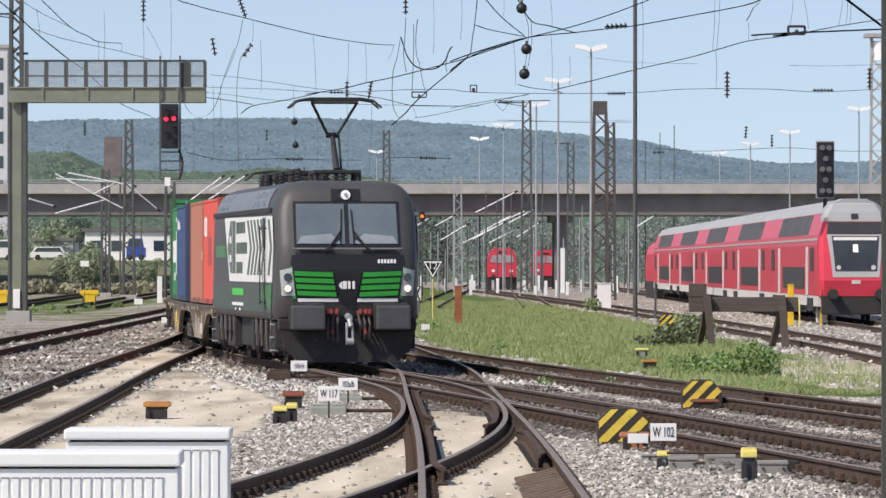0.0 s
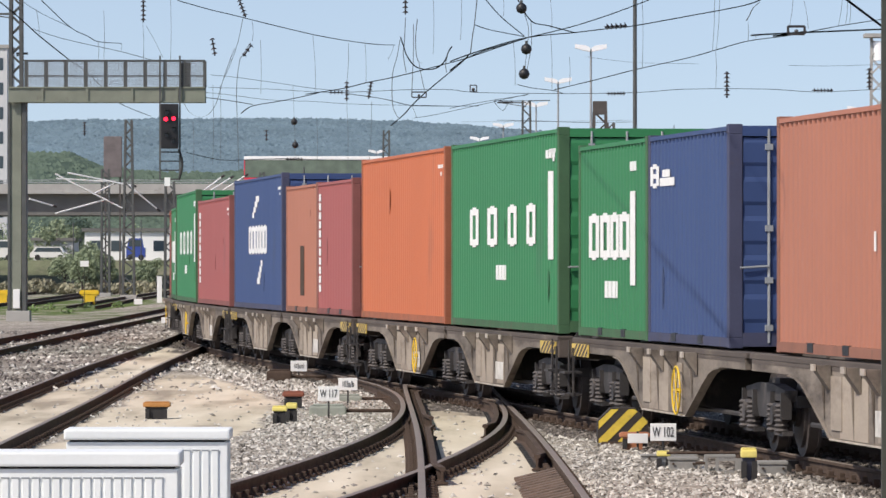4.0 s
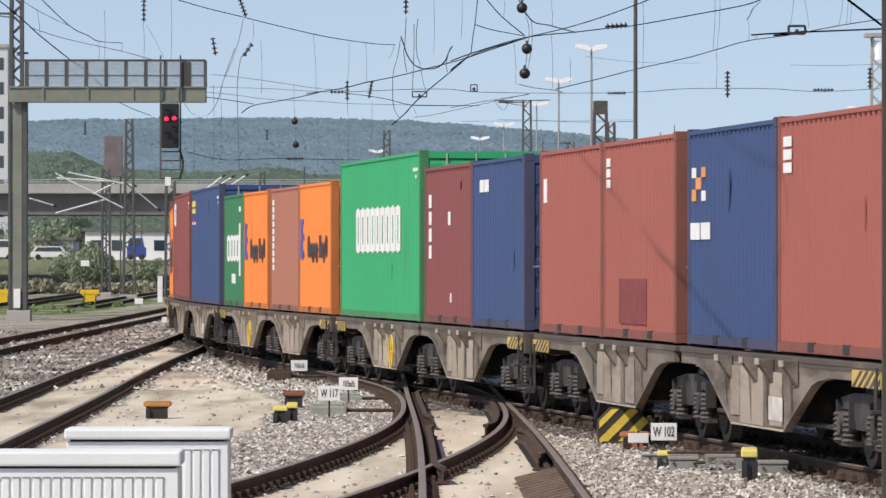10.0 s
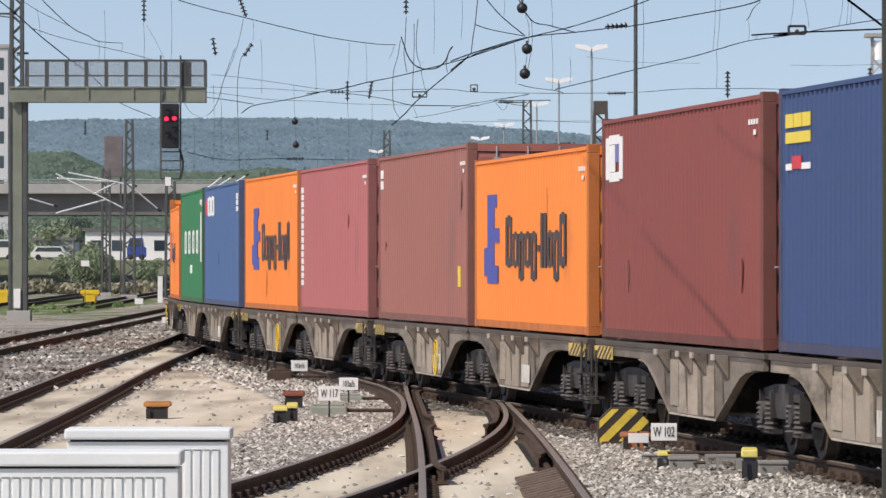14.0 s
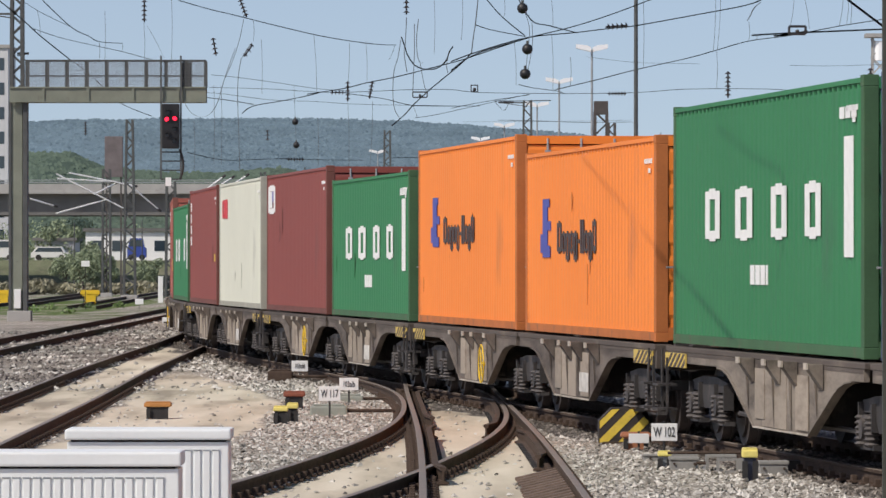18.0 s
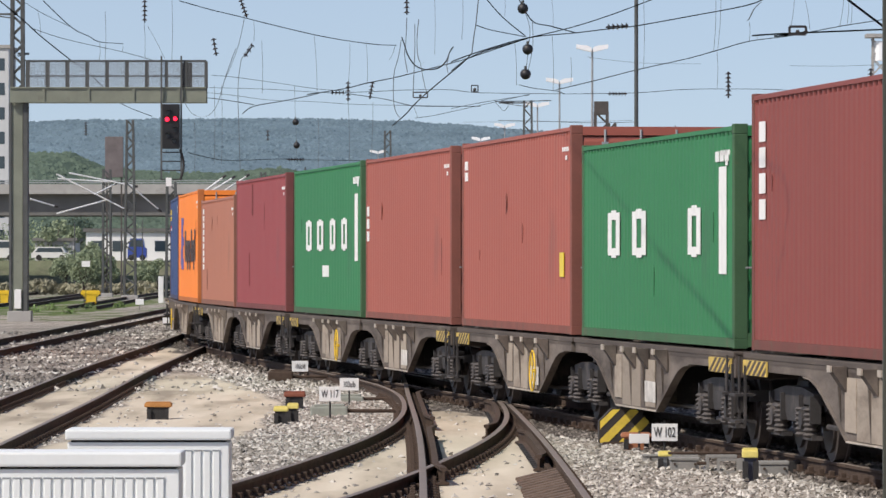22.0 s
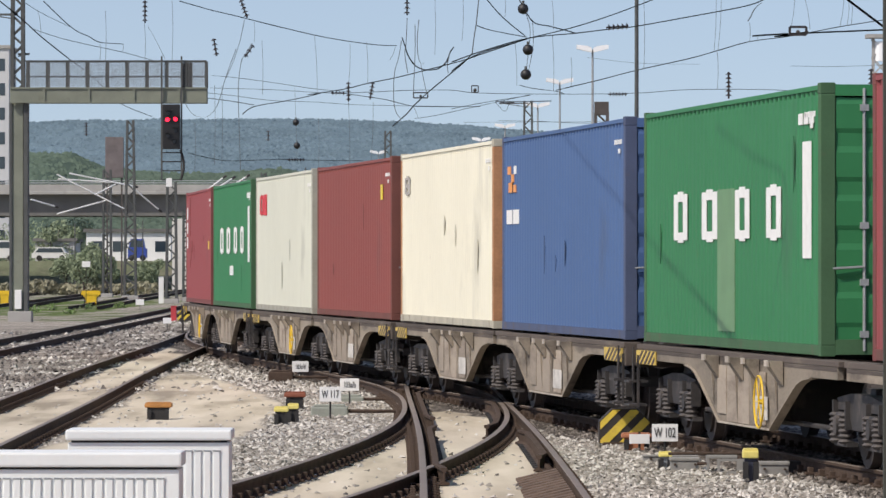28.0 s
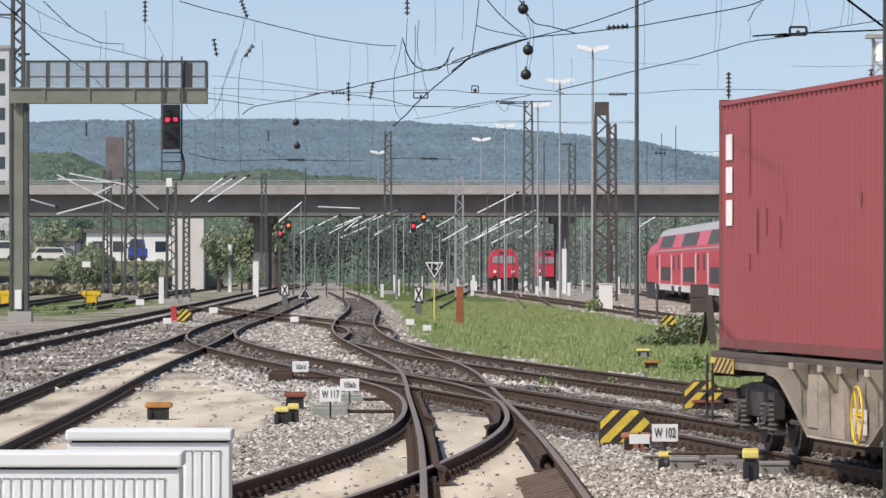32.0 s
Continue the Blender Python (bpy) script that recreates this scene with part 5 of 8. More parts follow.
# ---- masts and lamps ----
def lattice_mast(x, y, top, w0, w1, label, material=None, arm=None, cap=False, z0=-0.25):
    material = material or M_mast
    t = thing("lattice_mast", pose(x, y, z0), label, "mast", "overhead line masts")
    h = top - z0
    for sx in (-1, 1):
        for sy in (-1, 1):
            bm = bmesh.new()
            bar(bm, (sx * w0 / 2, sy * w0 / 2, 0), (sx * w1 / 2, sy * w1 / 2, h), 0.15)
            part("leg", bm, material, t)
    n = max(6, int(h / (w0 + w1) * 2.3))
    for k in range(n):
        a, b = k / n, (k + 1) / n
        wa, wb = (w0 + (w1 - w0) * a) / 2, (w0 + (w1 - w0) * b) / 2
        s = 1 if k % 2 else -1
        for q in (-1, 1):
            for pa, pb in (((-s * wa, q * wa, a * h), (s * wb, q * wb, b * h)), ((q * wa, -s * wa, a * h), (q * wb, s * wb, b * h))):
                bm = bmesh.new()
                bar(bm, pa, pb, 0.075)
                part("brace", bm, material, t)
    bm = bmesh.new()
    box(bm, -w0 * 0.7, w0 * 0.7, -w0 * 0.7, w0 * 0.7, -0.3, 0.35, 0.03)
    part("footing", bm, M_conc, t)
    if cap:
        bm = bmesh.new()
        box(bm, -w1 * 0.6, w1 * 0.6, -w1 * 0.6, w1 * 0.6, h - 0.15, h + 0.55, 0.03)
        part("cap", bm, material, t)
    if arm:
        bm = bmesh.new()
        for a0, z, a1 in arm:
            bar(bm, (0, 0, z - z0), (a0, 0, z - z0), 0.09)
            bar(bm, (0, 0, z - z0 - a1), (a0 * 0.9, 0, z - z0), 0.05)
        part("arm", bm, material, t)
    return t


lattice_mast(8.246, 300, 10.187, 0.78, 0.62, "rusty lattice mast with a box cap", M_rustmast, cap=True)
lattice_mast(9.691, 330, 10.34, 0.5, 0.36, "narrow lattice mast beside a larger one", M_rustmast)
lattice_mast(6.292, 430, 14.529, 0.85, 0.55, "tall dark lattice mast with a bracket arm", M_mast, [(-2.2, 14.359, 0.3)])
lattice_mast(-4.647, 470, 13.219, 0.7, 0.45, "lattice mast in the yard throat")
lattice_mast(11.173, 500, 12.889, 0.6, 0.5, "lattice mast with a top bracket", M_mast, [(-1.5, 12.79, 0.1)])
lattice_mast(-21.44, 390, 12.064, 0.8, 0.4, "dark lattice mast by the yard")
lattice_mast(-24.791, 420, 9.174, 0.6, 0.5, "lattice mast carrying crossed braces", M_mast)
lattice_mast(-16.81, 352, 7.268, 0.62, 0.5, "slender lattice mast by the signal")
lattice_mast(-16.809, 372, 5.721, 0.38, 0.34, "small lattice post by the bridge wall")
lattice_mast(-18.364, 246, 15.012, 0.55, 0.42, "tall lattice mast beside the signal gantry", M_mast, [(-1.6, 12.944, 0.2), (0.5, 11.242, 0.1)])
lattice_mast(1.311, 510, 10.079, 0.8, 0.6, "pale lattice mast under the bridge", M_steel)
lattice_mast(-17.085, 540, 10.92, 0.5, 0.4, "lattice mast at the bridge pier")


def panel_mast(x, y, z0, z1, w, label):
    t = thing("panel_mast", pose(x, y, -0.25), label, "mast")
    for s in (-1, 1):
        bm = bmesh.new()
        bar(bm, (s * w * 0.4, 0, 0), (s * w * 0.4, 0, z1), 0.12)
        part("post", bm, M_rustmast, t)
    bm = bmesh.new()
    box(bm, -w / 2, w / 2, -0.3, 0.3, z0, z1, 0.03)
    part("panel", bm, mat("weathered_board", (0.15, 0.13, 0.13), rough=0.9, var=0.3, scale=1.5), t)


panel_mast(-25.406, 440, 9.161, 12.294, 1.392, "brown weathered panel mast in the yard")


def tube_mast(x, y, top, r, label, material=None, base=-0.25):
    t = thing("pole", pose(x, y, base), label, "pole", "poles")
    bm = bmesh.new()
    rod(bm, (0, 0, 0), (0, 0, top - base), r, r * 0.8, 10)
    part("shaft", bm, material or M_mast, t)
    bm = bmesh.new()
    disc(bm, (0, 0, 0.12), (0, 0, 1), r * 2, 0.24, 10)
    part("base", bm, M_conc, t)
    return t


tube_mast(7.9, 235, 13.738, 0.10, "tall grey tubular mast")
tube_mast(-7.297, 300, 7.28, 0.05, "thin dark post between the tracks")
for px, d, py in ((605, 330, 390), (632, 380, 385), (655, 420, 380), (575, 400, 388), (742, 420, 400), (720, 460, 390), (860, 430, 340), (880, 460, 350), (905, 480, 340), (960, 440, 250), (1142, 560, 250), (1168, 600, 235), (1193, 560, 222), (1275, 600, 340), (1160, 230, 500), (516, 420, 400), (700, 400, 385), (640, 520, 385), (668, 540, 380), (790, 480, 390), (130, 480, 395), (250, 500, 390)):
    tube_mast(round((px - 784) / 10114 * d, 2), d, round(2.129 - (py - 469.65) / 10114 * d, 2), 0.055, "thin grey post in the yard")


rng = random.Random(77)
for k in range(46):
    px, d = rng.uniform(485, 1130), rng.uniform(430, 545)
    tube_mast(round((px - 784) / 10114 * d, 2), round(d, 1), round(rng.uniform(3.0, 7.4), 2), rng.choice((0.04, 0.05, 0.07)), "thin grey post in the busy yard throat", rng.choice((M_steel, M_mast, M_steel)))
for k in range(22):
    px, d = rng.uniform(580, 1120), rng.uniform(420, 540)
    t = thing("marker_post", pose(round((px - 784) / 10114 * d, 2), round(d, 1), -0.25), "short white marker post in the yard", "post", "marker posts")
    bm = bmesh.new()
    box(bm, -0.12, 0.12, -0.08, 0.08, 0, rng.uniform(0.8, 1.6), 0.02)
    part("shaft", bm, M_white, t)
def yard_lamp(x, y, top, label="tall yard lamp with two white heads"):
    t = thing("yard_lamp", pose(x, y, -0.25), label, "lamp", "yard lamps")
    bm = bmesh.new()
    rod(bm, (0, 0, 0), (0, 0, top + 0.15), 0.1, 0.06, 8)
    part("pole", bm, M_steel, t)
    for s in (-1, 1):
        bm = bmesh.new()
        prism(bm, [(s * 0.04, -0.02), (s * 0.92, 0.2), (s * 0.92, 0.43), (s * 0.3, 0.36), (s * 0.04, 0.24)], -0.25, 0.25)
        part("lamp_head", bm, M_lampwhite, t, "white lamp head", m=pose(0, 0, top))


for px, py, d in ((1046, 84, 330), (988, 142, 389), (949, 184, 446), (891, 221, 511), (849, 245, 567), (1520, 192, 462), (1398, 233, 540), (1328, 254, 593), (1274, 270, 642), (667, 268, 627)):
    yard_lamp(round((px - 784) / 10114 * d, 2), d, round(2.129 - (py - 469.65) / 10114 * d, 2))


# ---- signal gantry ----
M_lens = mat("dark_lens", (0.01, 0.01, 0.012), rough=0.2, bump=0)
M_redlight = mat("red_signal_light", (0.6, 0.01, 0.02), emit=(1.0, 0.015, 0.05), emit_power=3.0, bump=0)
M_orangelight = mat("orange_signal_light", (0.6, 0.12, 0.02), emit=(1.0, 0.10, 0.02), emit_power=2.2, bump=0)


def signal_gantry():
    y = 236.0
    xa, xb = -17.897, -17.174
    x1 = -9.8
    z0, z1, z2 = 8.888, 9.424, 10.544
    g = thing("signal_gantry", pose(0, y, 0), "grey-green steel signal gantry with a railed walkway", "signal gantry")
    bm = bmesh.new()
    box(bm, xa, xb - 0.2, -0.35, 0.35, -0.3, z1, 0.02)
    part("column", bm, M_green_paint, g)
    bm = bmesh.new()
    box(bm, xb - 0.18, xb, -0.42, 0.42, -0.3, z0 - 0.02, 0.01)
    box(bm, xa - 0.04, xa + 0.06, -0.42, 0.42, -0.3, z0 - 0.02, 0.01)
    part("column_flange", bm, M_mast, g)
    bm = bmesh.new()
    box(bm, xa - 0.1, xb + 0.15, -0.5, 0.5, -0.35, 0.25, 0.03)
    part("footing", bm, M_conc, g)
    for s in (-1, 1):
        bm = bmesh.new()
        box(bm, xa, x1, s * 0.55 - 0.04, s * 0.55 + 0.04, z0, z1)
        box(bm, xa, x1, s * 0.55 - 0.1, s * 0.55 + 0.1, z1, z1 + 0.06)
        box(bm, xa, x1, s * 0.55 - 0.1, s * 0.55 + 0.1, z0 - 0.05, z0)
        for x in np.arange(xa + 1.4, x1, 1.85):
            box(bm, x - 0.05, x + 0.05, s * 0.55 - 0.09, s * 0.55 + 0.09, z0, z1)
        part("girder", bm, M_green_paint, g)
    bm = bmesh.new()
    box(bm, xa, x1, -0.44, 0.44, z1 - 0.06, z1 - 0.01)
    part("walkway", bm, M_mast, g)
    for s in (-1, 1):
        for i, x in enumerate(np.linspace(xa + 0.7, x1 - 0.03, 10)):
            bm = bmesh.new()
            box(bm, x - 0.045, x + 0.045, s * 0.6 - 0.03, s * 0.6 + 0.03, z1 + 0.06, z2)
            part("railing_post", bm, M_mast, g)
        bm = bmesh.new()
        box(bm, xa + 0.6, x1, s * 0.6 - 0.035, s * 0.6 + 0.035, z2, z2 + 0.05)
        box(bm, xa + 0.6, x1, s * 0.6 - 0.02, s * 0.6 + 0.02, z1 + 0.5, z1 + 0.53)
        part("handrail", bm, M_mast, g)
    # wire mesh infill, real thin bars
    bm = bmesh.new()
    for x in np.arange(xa + 0.7, x1, 0.032):
        bar(bm, (x, -0.6, z1 + 0.06), (x, -0.6, z2), 0.009)
    for z in np.arange(z1 + 0.12, z2, 0.032):
        bar(bm, (xa + 0.7, -0.6, z), (x1, -0.6, z), 0.009)
    part("mesh_infill", bm, mat("dull_wire_mesh", (0.17, 0.175, 0.175), rough=0.7, var=0.2), g, "fine grey wire mesh")
    bm = bmesh.new()
    box(bm, -10.874, -10.407, -0.35, 0.2, z1, z2 - 0.05)
    part("backboard", bm, M_black, g)
    for px in (-11.644, -10.827):
        bm = bmesh.new()
        bar(bm, (px, -0.7, 5.668), (px, -0.7, 10.754), 0.07)
        part("hanger", bm, M_mast, g)
    bm = bmesh.new()
    for z in np.linspace(5.668, 6.788, 4):
        bar(bm, (-11.644, -0.7, z), (-10.827, -0.7, z), 0.05)
    for k in range(14):
        a = k / 14 * 3.14
        rod(bm, (-10.874 + 0.15 * math.sin(a), -0.75, 6.904 - k * 0.09), (-10.874 + 0.15 * math.sin(a + 0.22), -0.75, 6.904 - (k + 1) * 0.09), 0.05, n=6)
    part("ladder_cage", bm, M_dark, g)
    bm = bmesh.new()
    box(bm, -11.597, -10.874, -1.05, -0.75, 6.928, 8.771, 0.04)
    head = part("signal_head", bm, M_black, g, "black signal head showing two red lights")
    for px, py, m in ((294, 211, M_redlight), (308, 210, M_redlight), (296, 200, M_lens), (308, 230, M_lens), (295, 240, M_lens), (306, 250, M_lens)):
        cx, cz = (px - 784) / 10114 * 235, 2.129 - (py - 469.65) / 10114 * 235
        bm = bmesh.new()
        disc(bm, (cx, -1.075, cz), (0, 1, 0), 0.085, 0.05, 14)
        part("light" if m is M_redlight else "lens", bm, m, head)
        bm = bmesh.new()
        box(bm, cx - 0.12, cx + 0.12, -1.22, -1.04, cz + 0.115, cz + 0.135)
        part("hood", bm, M_black, head)
    bm = bmesh.new()
    box(bm, -11.457, -11.224, -0.78, -0.74, 5.388, 5.738)
    part("plate", bm, M_white, g, "small white plate")
    bm = bmesh.new()
    box(bm, -17.711, -17.43, -0.5, -0.38, 0.347, 1.141, 0.02)
    part("cabinet", bm, M_white, g, "small white switch box")


signal_gantry()


def mast_signal(x, y, w, z0, z1, label):
    g = thing("mast_signal", pose(x, y, -0.25), label, "signal")
    bm = bmesh.new()
    bar(bm, (0, 0, 0), (0, 0, z1), 0.14)
    part("post", bm, M_dark, g)
    bm = bmesh.new()
    box(bm, -w / 2, w / 2, -0.3, -0.06, z0, z1 + 0.25, 0.03)
    h = part("signal_head", bm, M_black, g)
    bm = bmesh.new()
    box(bm, -w / 2 - 0.03, w / 2 + 0.03, -0.1, -0.04, z0 - 0.05, z1 + 0.3, 0.02)
    part("surround", bm, M_steel, h)
    n = 5
    for k in range(n):
        for s in ((-1, 1) if k in (0, 2, 4) else (0,)):
            bm = bmesh.new()
            zc = z0 + (k + 0.5) * (z1 + 0.2 - z0) / n
            rod(bm, (s * w * 0.2, -0.45, zc + 0.04), (s * w * 0.2, -0.3, zc), w * 0.17, n=10)
            part("lens_hood", bm, M_mast, h)
    bm = bmesh.new()
    box(bm, -0.36, 0.4, -0.4, -0.05, 0.15, 1.0, 0.03)
    part("relay_box", bm, M_white, g, "white relay box at the foot")


mast_signal(14.838, 222, 0.658, 5.019, 6.906, "black light signal on a mast with a white box")


def small_light(px, py, d, m, label):
    x, z = (px - 784) / 10114 * d, 2.129 - (py - 469.65) / 10114 * d
    g = thing("shunting_light", pose(round(x, 2), d, -0.25), label, "signal", "distant signals")
    bm = bmesh.new()
    rod(bm, (0, 0, 0), (0, 0, z + 0.7), 0.06, n=6)
    part("post", bm, M_mast, g)
    bm = bmesh.new()
    box(bm, -0.2, 0.2, -0.1, 0.06, z - 0.2, z + 0.6, 0.02)
    part("head", bm, M_black, g)
    bm = bmesh.new()
    disc(bm, (0, -0.13, z + 0.25), (0, 1, 0), 0.12, 0.06, 12)
    part("light", bm, m, g, "lit signal lamp")


small_light(508, 398, 440, M_orangelight, "distant signal showing an orange light")
small_light(493, 412, 450, M_redlight, "distant signal showing a red light")
small_light(747, 383, 430, M_orangelight, "distant signal showing an orange light")
small_light(729, 399, 440, M_redlight, "distant signal showing a red light")


# ---- signs and trackside boxes ----
def writing(text, size, material, parent, m):
    cu = bpy.data.curves.new("letters", "FONT")
    cu.body, cu.size, cu.align_x, cu.align_y, cu.extrude = text, size, "CENTER", "CENTER", 0.003
    ob = new("letters", cu)
    deps = bpy.context.evaluated_depsgraph_get()
    me = bpy.data.meshes.new_from_object(ob.evaluated_get(deps))
    bpy.data.objects.remove(ob)
    me.materials.clear()
    me.materials.append(material)
    return part("lettering", me, None, parent, m=m)


def plate_sign(text, x, y, z, w, h, label, size=None):
    g = thing("plate_sign", pose(x, y, 0), label, "sign", "point number signs")
    bm = bmesh.new()
    box(bm, -w / 2, w / 2, -0.012, 0.0, z - h / 2, z + h / 2, 0.004)
    part("plate", bm, M_white, g)
    bm = bmesh.new()
    rod(bm, (0, 0.02, GROUND_Z - 0.1), (0, 0.02, z + h / 2 + 0.03), 0.015, n=6)
    part("stake", bm, M_dark, g)
    if text:
        writing(text, size or h * 0.8, M_black, g, pose(0, -0.016, z - h * 0.02, 90, 0, 0) @ Matrix.Diagonal((0.54, 1, 1, 1)))


plate_sign("W 102", 2.661, 69, 0.114, 0.314, 0.211, "white plate sign with black switch number", 0.171)
plate_sign("W 117", -1.728, 86.5, 0.185, 0.325, 0.222, "white plate sign with black switch number", 0.171)
plate_sign("103a/b", -1.578, 95, 0.153, 0.319, 0.207, "white plate sign with black track number", 0.141)
plate_sign("103c/d", -2.874, 114, 0.119, 0.327, 0.214, "white plate sign with faded track number", 0.135)
for px, py, d in ((293, 567, 205), (375, 548, 262), (245, 534, 300), (723, 569, 205), (753, 579, 195), (518, 564, 215), (150, 467, 300)):
    plate_sign("", round((px - 784) / 10114 * d, 2), d, round(2.129 - (py - 469.65) / 10114 * d, 2), round(15 * d / 10114, 2), round(10 * d / 10114, 2), "small white plate sign beside the track")


M_coveryellow = mat("worn_cover_yellow", (0.68, 0.50, 0.06), rough=0.65, var=0.25, scale=5, dirt=(0.3, 0.2, 0.08), dirt_amount=0.3, dirt_scale=7)


def striped_cover(x, y, w, h, depth, label):
    """A point machine cover with slanting yellow and black bars and chamfered shoulders."""
    g = thing("point_machine_cover", pose(x, y, GROUND_Z), label, "track equipment", "striped covers")
    c = h * 0.36
    out = [(-w / 2, 0), (w / 2, 0), (w / 2, h - c), (w / 2 - c, h), (-w / 2 + c, h), (-w / 2, h - c)]
    bm = bmesh.new()
    prism(bm, out, 0, depth)
    part("cover", bm, mat("faded_black_paint", (0.035, 0.028, 0.024), rough=0.75, var=0.35, scale=6), g)
    # bars at 45 degrees, cut to the outline of the cover
    inner = [(x * 0.96, h * 0.05 + z * 0.92) for x, z in out]
    for k in range(-2, 3):
        a = -w * 0.36 + k * w * 0.42
        pts = [(a - h, -h * 0.1), (a - h + w * 0.22, -h * 0.1), (a + h * 0.2 + w * 0.22, h * 1.1), (a + h * 0.2, h * 1.1)]
        for e in range(len(inner)):
            (ax, az), (bx, bz) = inner[e], inner[(e + 1) % len(inner)]
            cut = []
            for p in range(len(pts)):
                u, v = pts[p], pts[(p + 1) % len(pts)]
                du, dv = ((bx - ax) * (t[1] - az) - (bz - az) * (t[0] - ax) for t in (u, v))
                if du >= 0:
                    cut.append(u)
                if du * dv < 0:
                    f = du / (du - dv)
                    cut.append((u[0] + (v[0] - u[0]) * f, u[1] + (v[1] - u[1]) * f))
            pts = cut
            if len(pts) < 3:
                break
        if len(pts) < 3:
            continue
        bm = bmesh.new()
        prism(bm, pts, -0.006, -0.001)
        part("yellow_bar", bm, M_coveryellow, g)
    bm = bmesh.new()
    box(bm, -w * 0.42, w * 0.42, -0.05, depth + 0.03, -0.02, 0.035, 0.008)
    part("base_frame", bm, M_rust, g)
    return g


striped_cover(2.334, 74, 0.658, 0.468, 0.5, "black and yellow striped point machine cover")
striped_cover(4.17, 92, 0.64, 0.47, 0.5, "black and yellow striped cover with a rusty foot")
striped_cover(8.165, 208, 0.617, 0.535, 0.5, "small black and yellow striped cover in the grass")
striped_cover(-10.734, 236, 0.607, 0.56, 0.5, "small black and yellow striped cover by the far track")


def lid_box(x, y, w, h, d, lid, body, label):
    g = thing("trackside_box", pose(x, y, GROUND_Z), label, "track equipment", "trackside boxes")
    bm = bmesh.new()
    box(bm, -w / 2, w / 2, 0, d, h * 0.7, h * 0.92, 0.015)
    prism(bm, [(-w / 2, h * 0.92), (w / 2, h * 0.92), (w * 0.42, h), (-w * 0.42, h)], 0.02, d - 0.02)
    part("lid", bm, lid, g)
    bm = bmesh.new()
    prism(bm, [(-w * 0.36, -0.1), (w * 0.36, -0.1), (w * 0.26, h * 0.3), (w * 0.42, h * 0.7), (-w * 0.42, h * 0.7), (-w * 0.26, h * 0.3)], 0.03, d - 0.03)
    part("body", bm, body, g)
    bm = bmesh.new()
    for s in (-1, 1):
        box(bm, s * w * 0.33 - 0.03, s * w * 0.33 + 0.03, -0.015, 0.01, 0, h * 0.6)
    part("bracket", bm, M_dark, g)


lid_box(-4.311, 86, 0.408, 0.264, 0.4, M_orange_lid, M_dark, "orange-brown lidded box on the sand")
lid_box(-2.411, 92, 0.346, 0.291, 0.4, mat("rust_red_lid", (0.22, 0.07, 0.04), rough=0.7), M_dark, "rust-red lidded box beside the switch")
lid_box(-2.386, 83.5, 0.215, 0.264, 0.25, M_paleyellow, M_dark, "small yellow-topped drive box")
lid_box(-2.239, 84.5, 0.167, 0.284, 0.25, M_paleyellow, M_dark, "small yellow-topped drive box beside its twin")
lid_box(2.513, 65, 0.154, 0.206, 0.2, M_paleyellow, M_steel, "yellow-topped switch rod box")
lid_box(3.296, 61.5, 0.17, 0.353, 0.2, M_paleyellow, mat("dark_blue_post", (0.03, 0.035, 0.06), rough=0.5), "tall yellow-topped switch detector post")
lid_box(5.081, 146, 0.346, 0.202, 0.3, M_paleyellow, M_steel, "pale yellow box at the grass edge")
lid_box(4.632, 128, 0.354, 0.202, 0.3, M_orange_lid, M_rust, "flat rusty box at the grass edge")
lid_box(-20.735, 335, 1.126, 0.861, 0.6, M_yellow, M_yellow, "yellow machine box in the yard")
lid_box(-26.573, 345, 0.887, 0.819, 0.6, M_yellow, M_yellow, "yellow machine box beside the gantry")
lid_box(4.2, 91.6, 0.46, 0.17, 0.25, mat("rust_red_lid", (0.22, 0.07, 0.04)), M_rust, "low rusty box at the foot of a striped cover")
lid_box(2.42, 72, 0.384, 0.214, 0.25, mat("rusty_orange_frame", (0.4, 0.16, 0.08), rough=0.7), mat("rusty_orange_frame", (0.4, 0.16, 0.08)), "rusty orange box with a white plate")
plate_sign("", 2.453, 71.9, -0.049, 0.256, 0.121, "worn white plate on a rusty box")


def machine(x, y, w, h, d, material, label):
    g = thing("point_machine", pose(x, y, GROUND_Z), label, "track equipment", "point machines")
    bm = bmesh.new()
    box(bm, -w / 2, w / 2, 0, d, -0.05, h, 0.03)
    part("casing", bm, material, g)
    bm = bmesh.new()
    box(bm, -w / 2 + 0.05, w / 2 - 0.05, 0.05, d - 0.05, h, h + 0.03, 0.01)
    part("lid", bm, material, g)
    bm = bmesh.new()
    rod(bm, (w / 2, d / 2, h * 0.5), (w / 2 + 0.9, d / 2, h * 0.5), 0.03, n=6)
    part("drive_rod", bm, M_rust, g)


M_machine = mat("grey_green_casing", (0.27, 0.29, 0.25), rough=0.7, var=0.2, scale=4, dirt=(0.2, 0.15, 0.1), dirt_amount=0.2)
machine(-1.775, 88, 0.574, 0.148, 0.5, M_machine, "grey-green point machine on the ballast")
machine(-1.62, 97, 0.5, 0.1, 0.4, M_machine, "grey point machine behind a number plate")
machine(-3.24, 113, 0.492, 0.223, 0.5, M_rust, "rusty brown machine casing")
M_flat = mat("grey_cable_duct", (0.24, 0.235, 0.22), rough=0.8, var=0.25, scale=3)


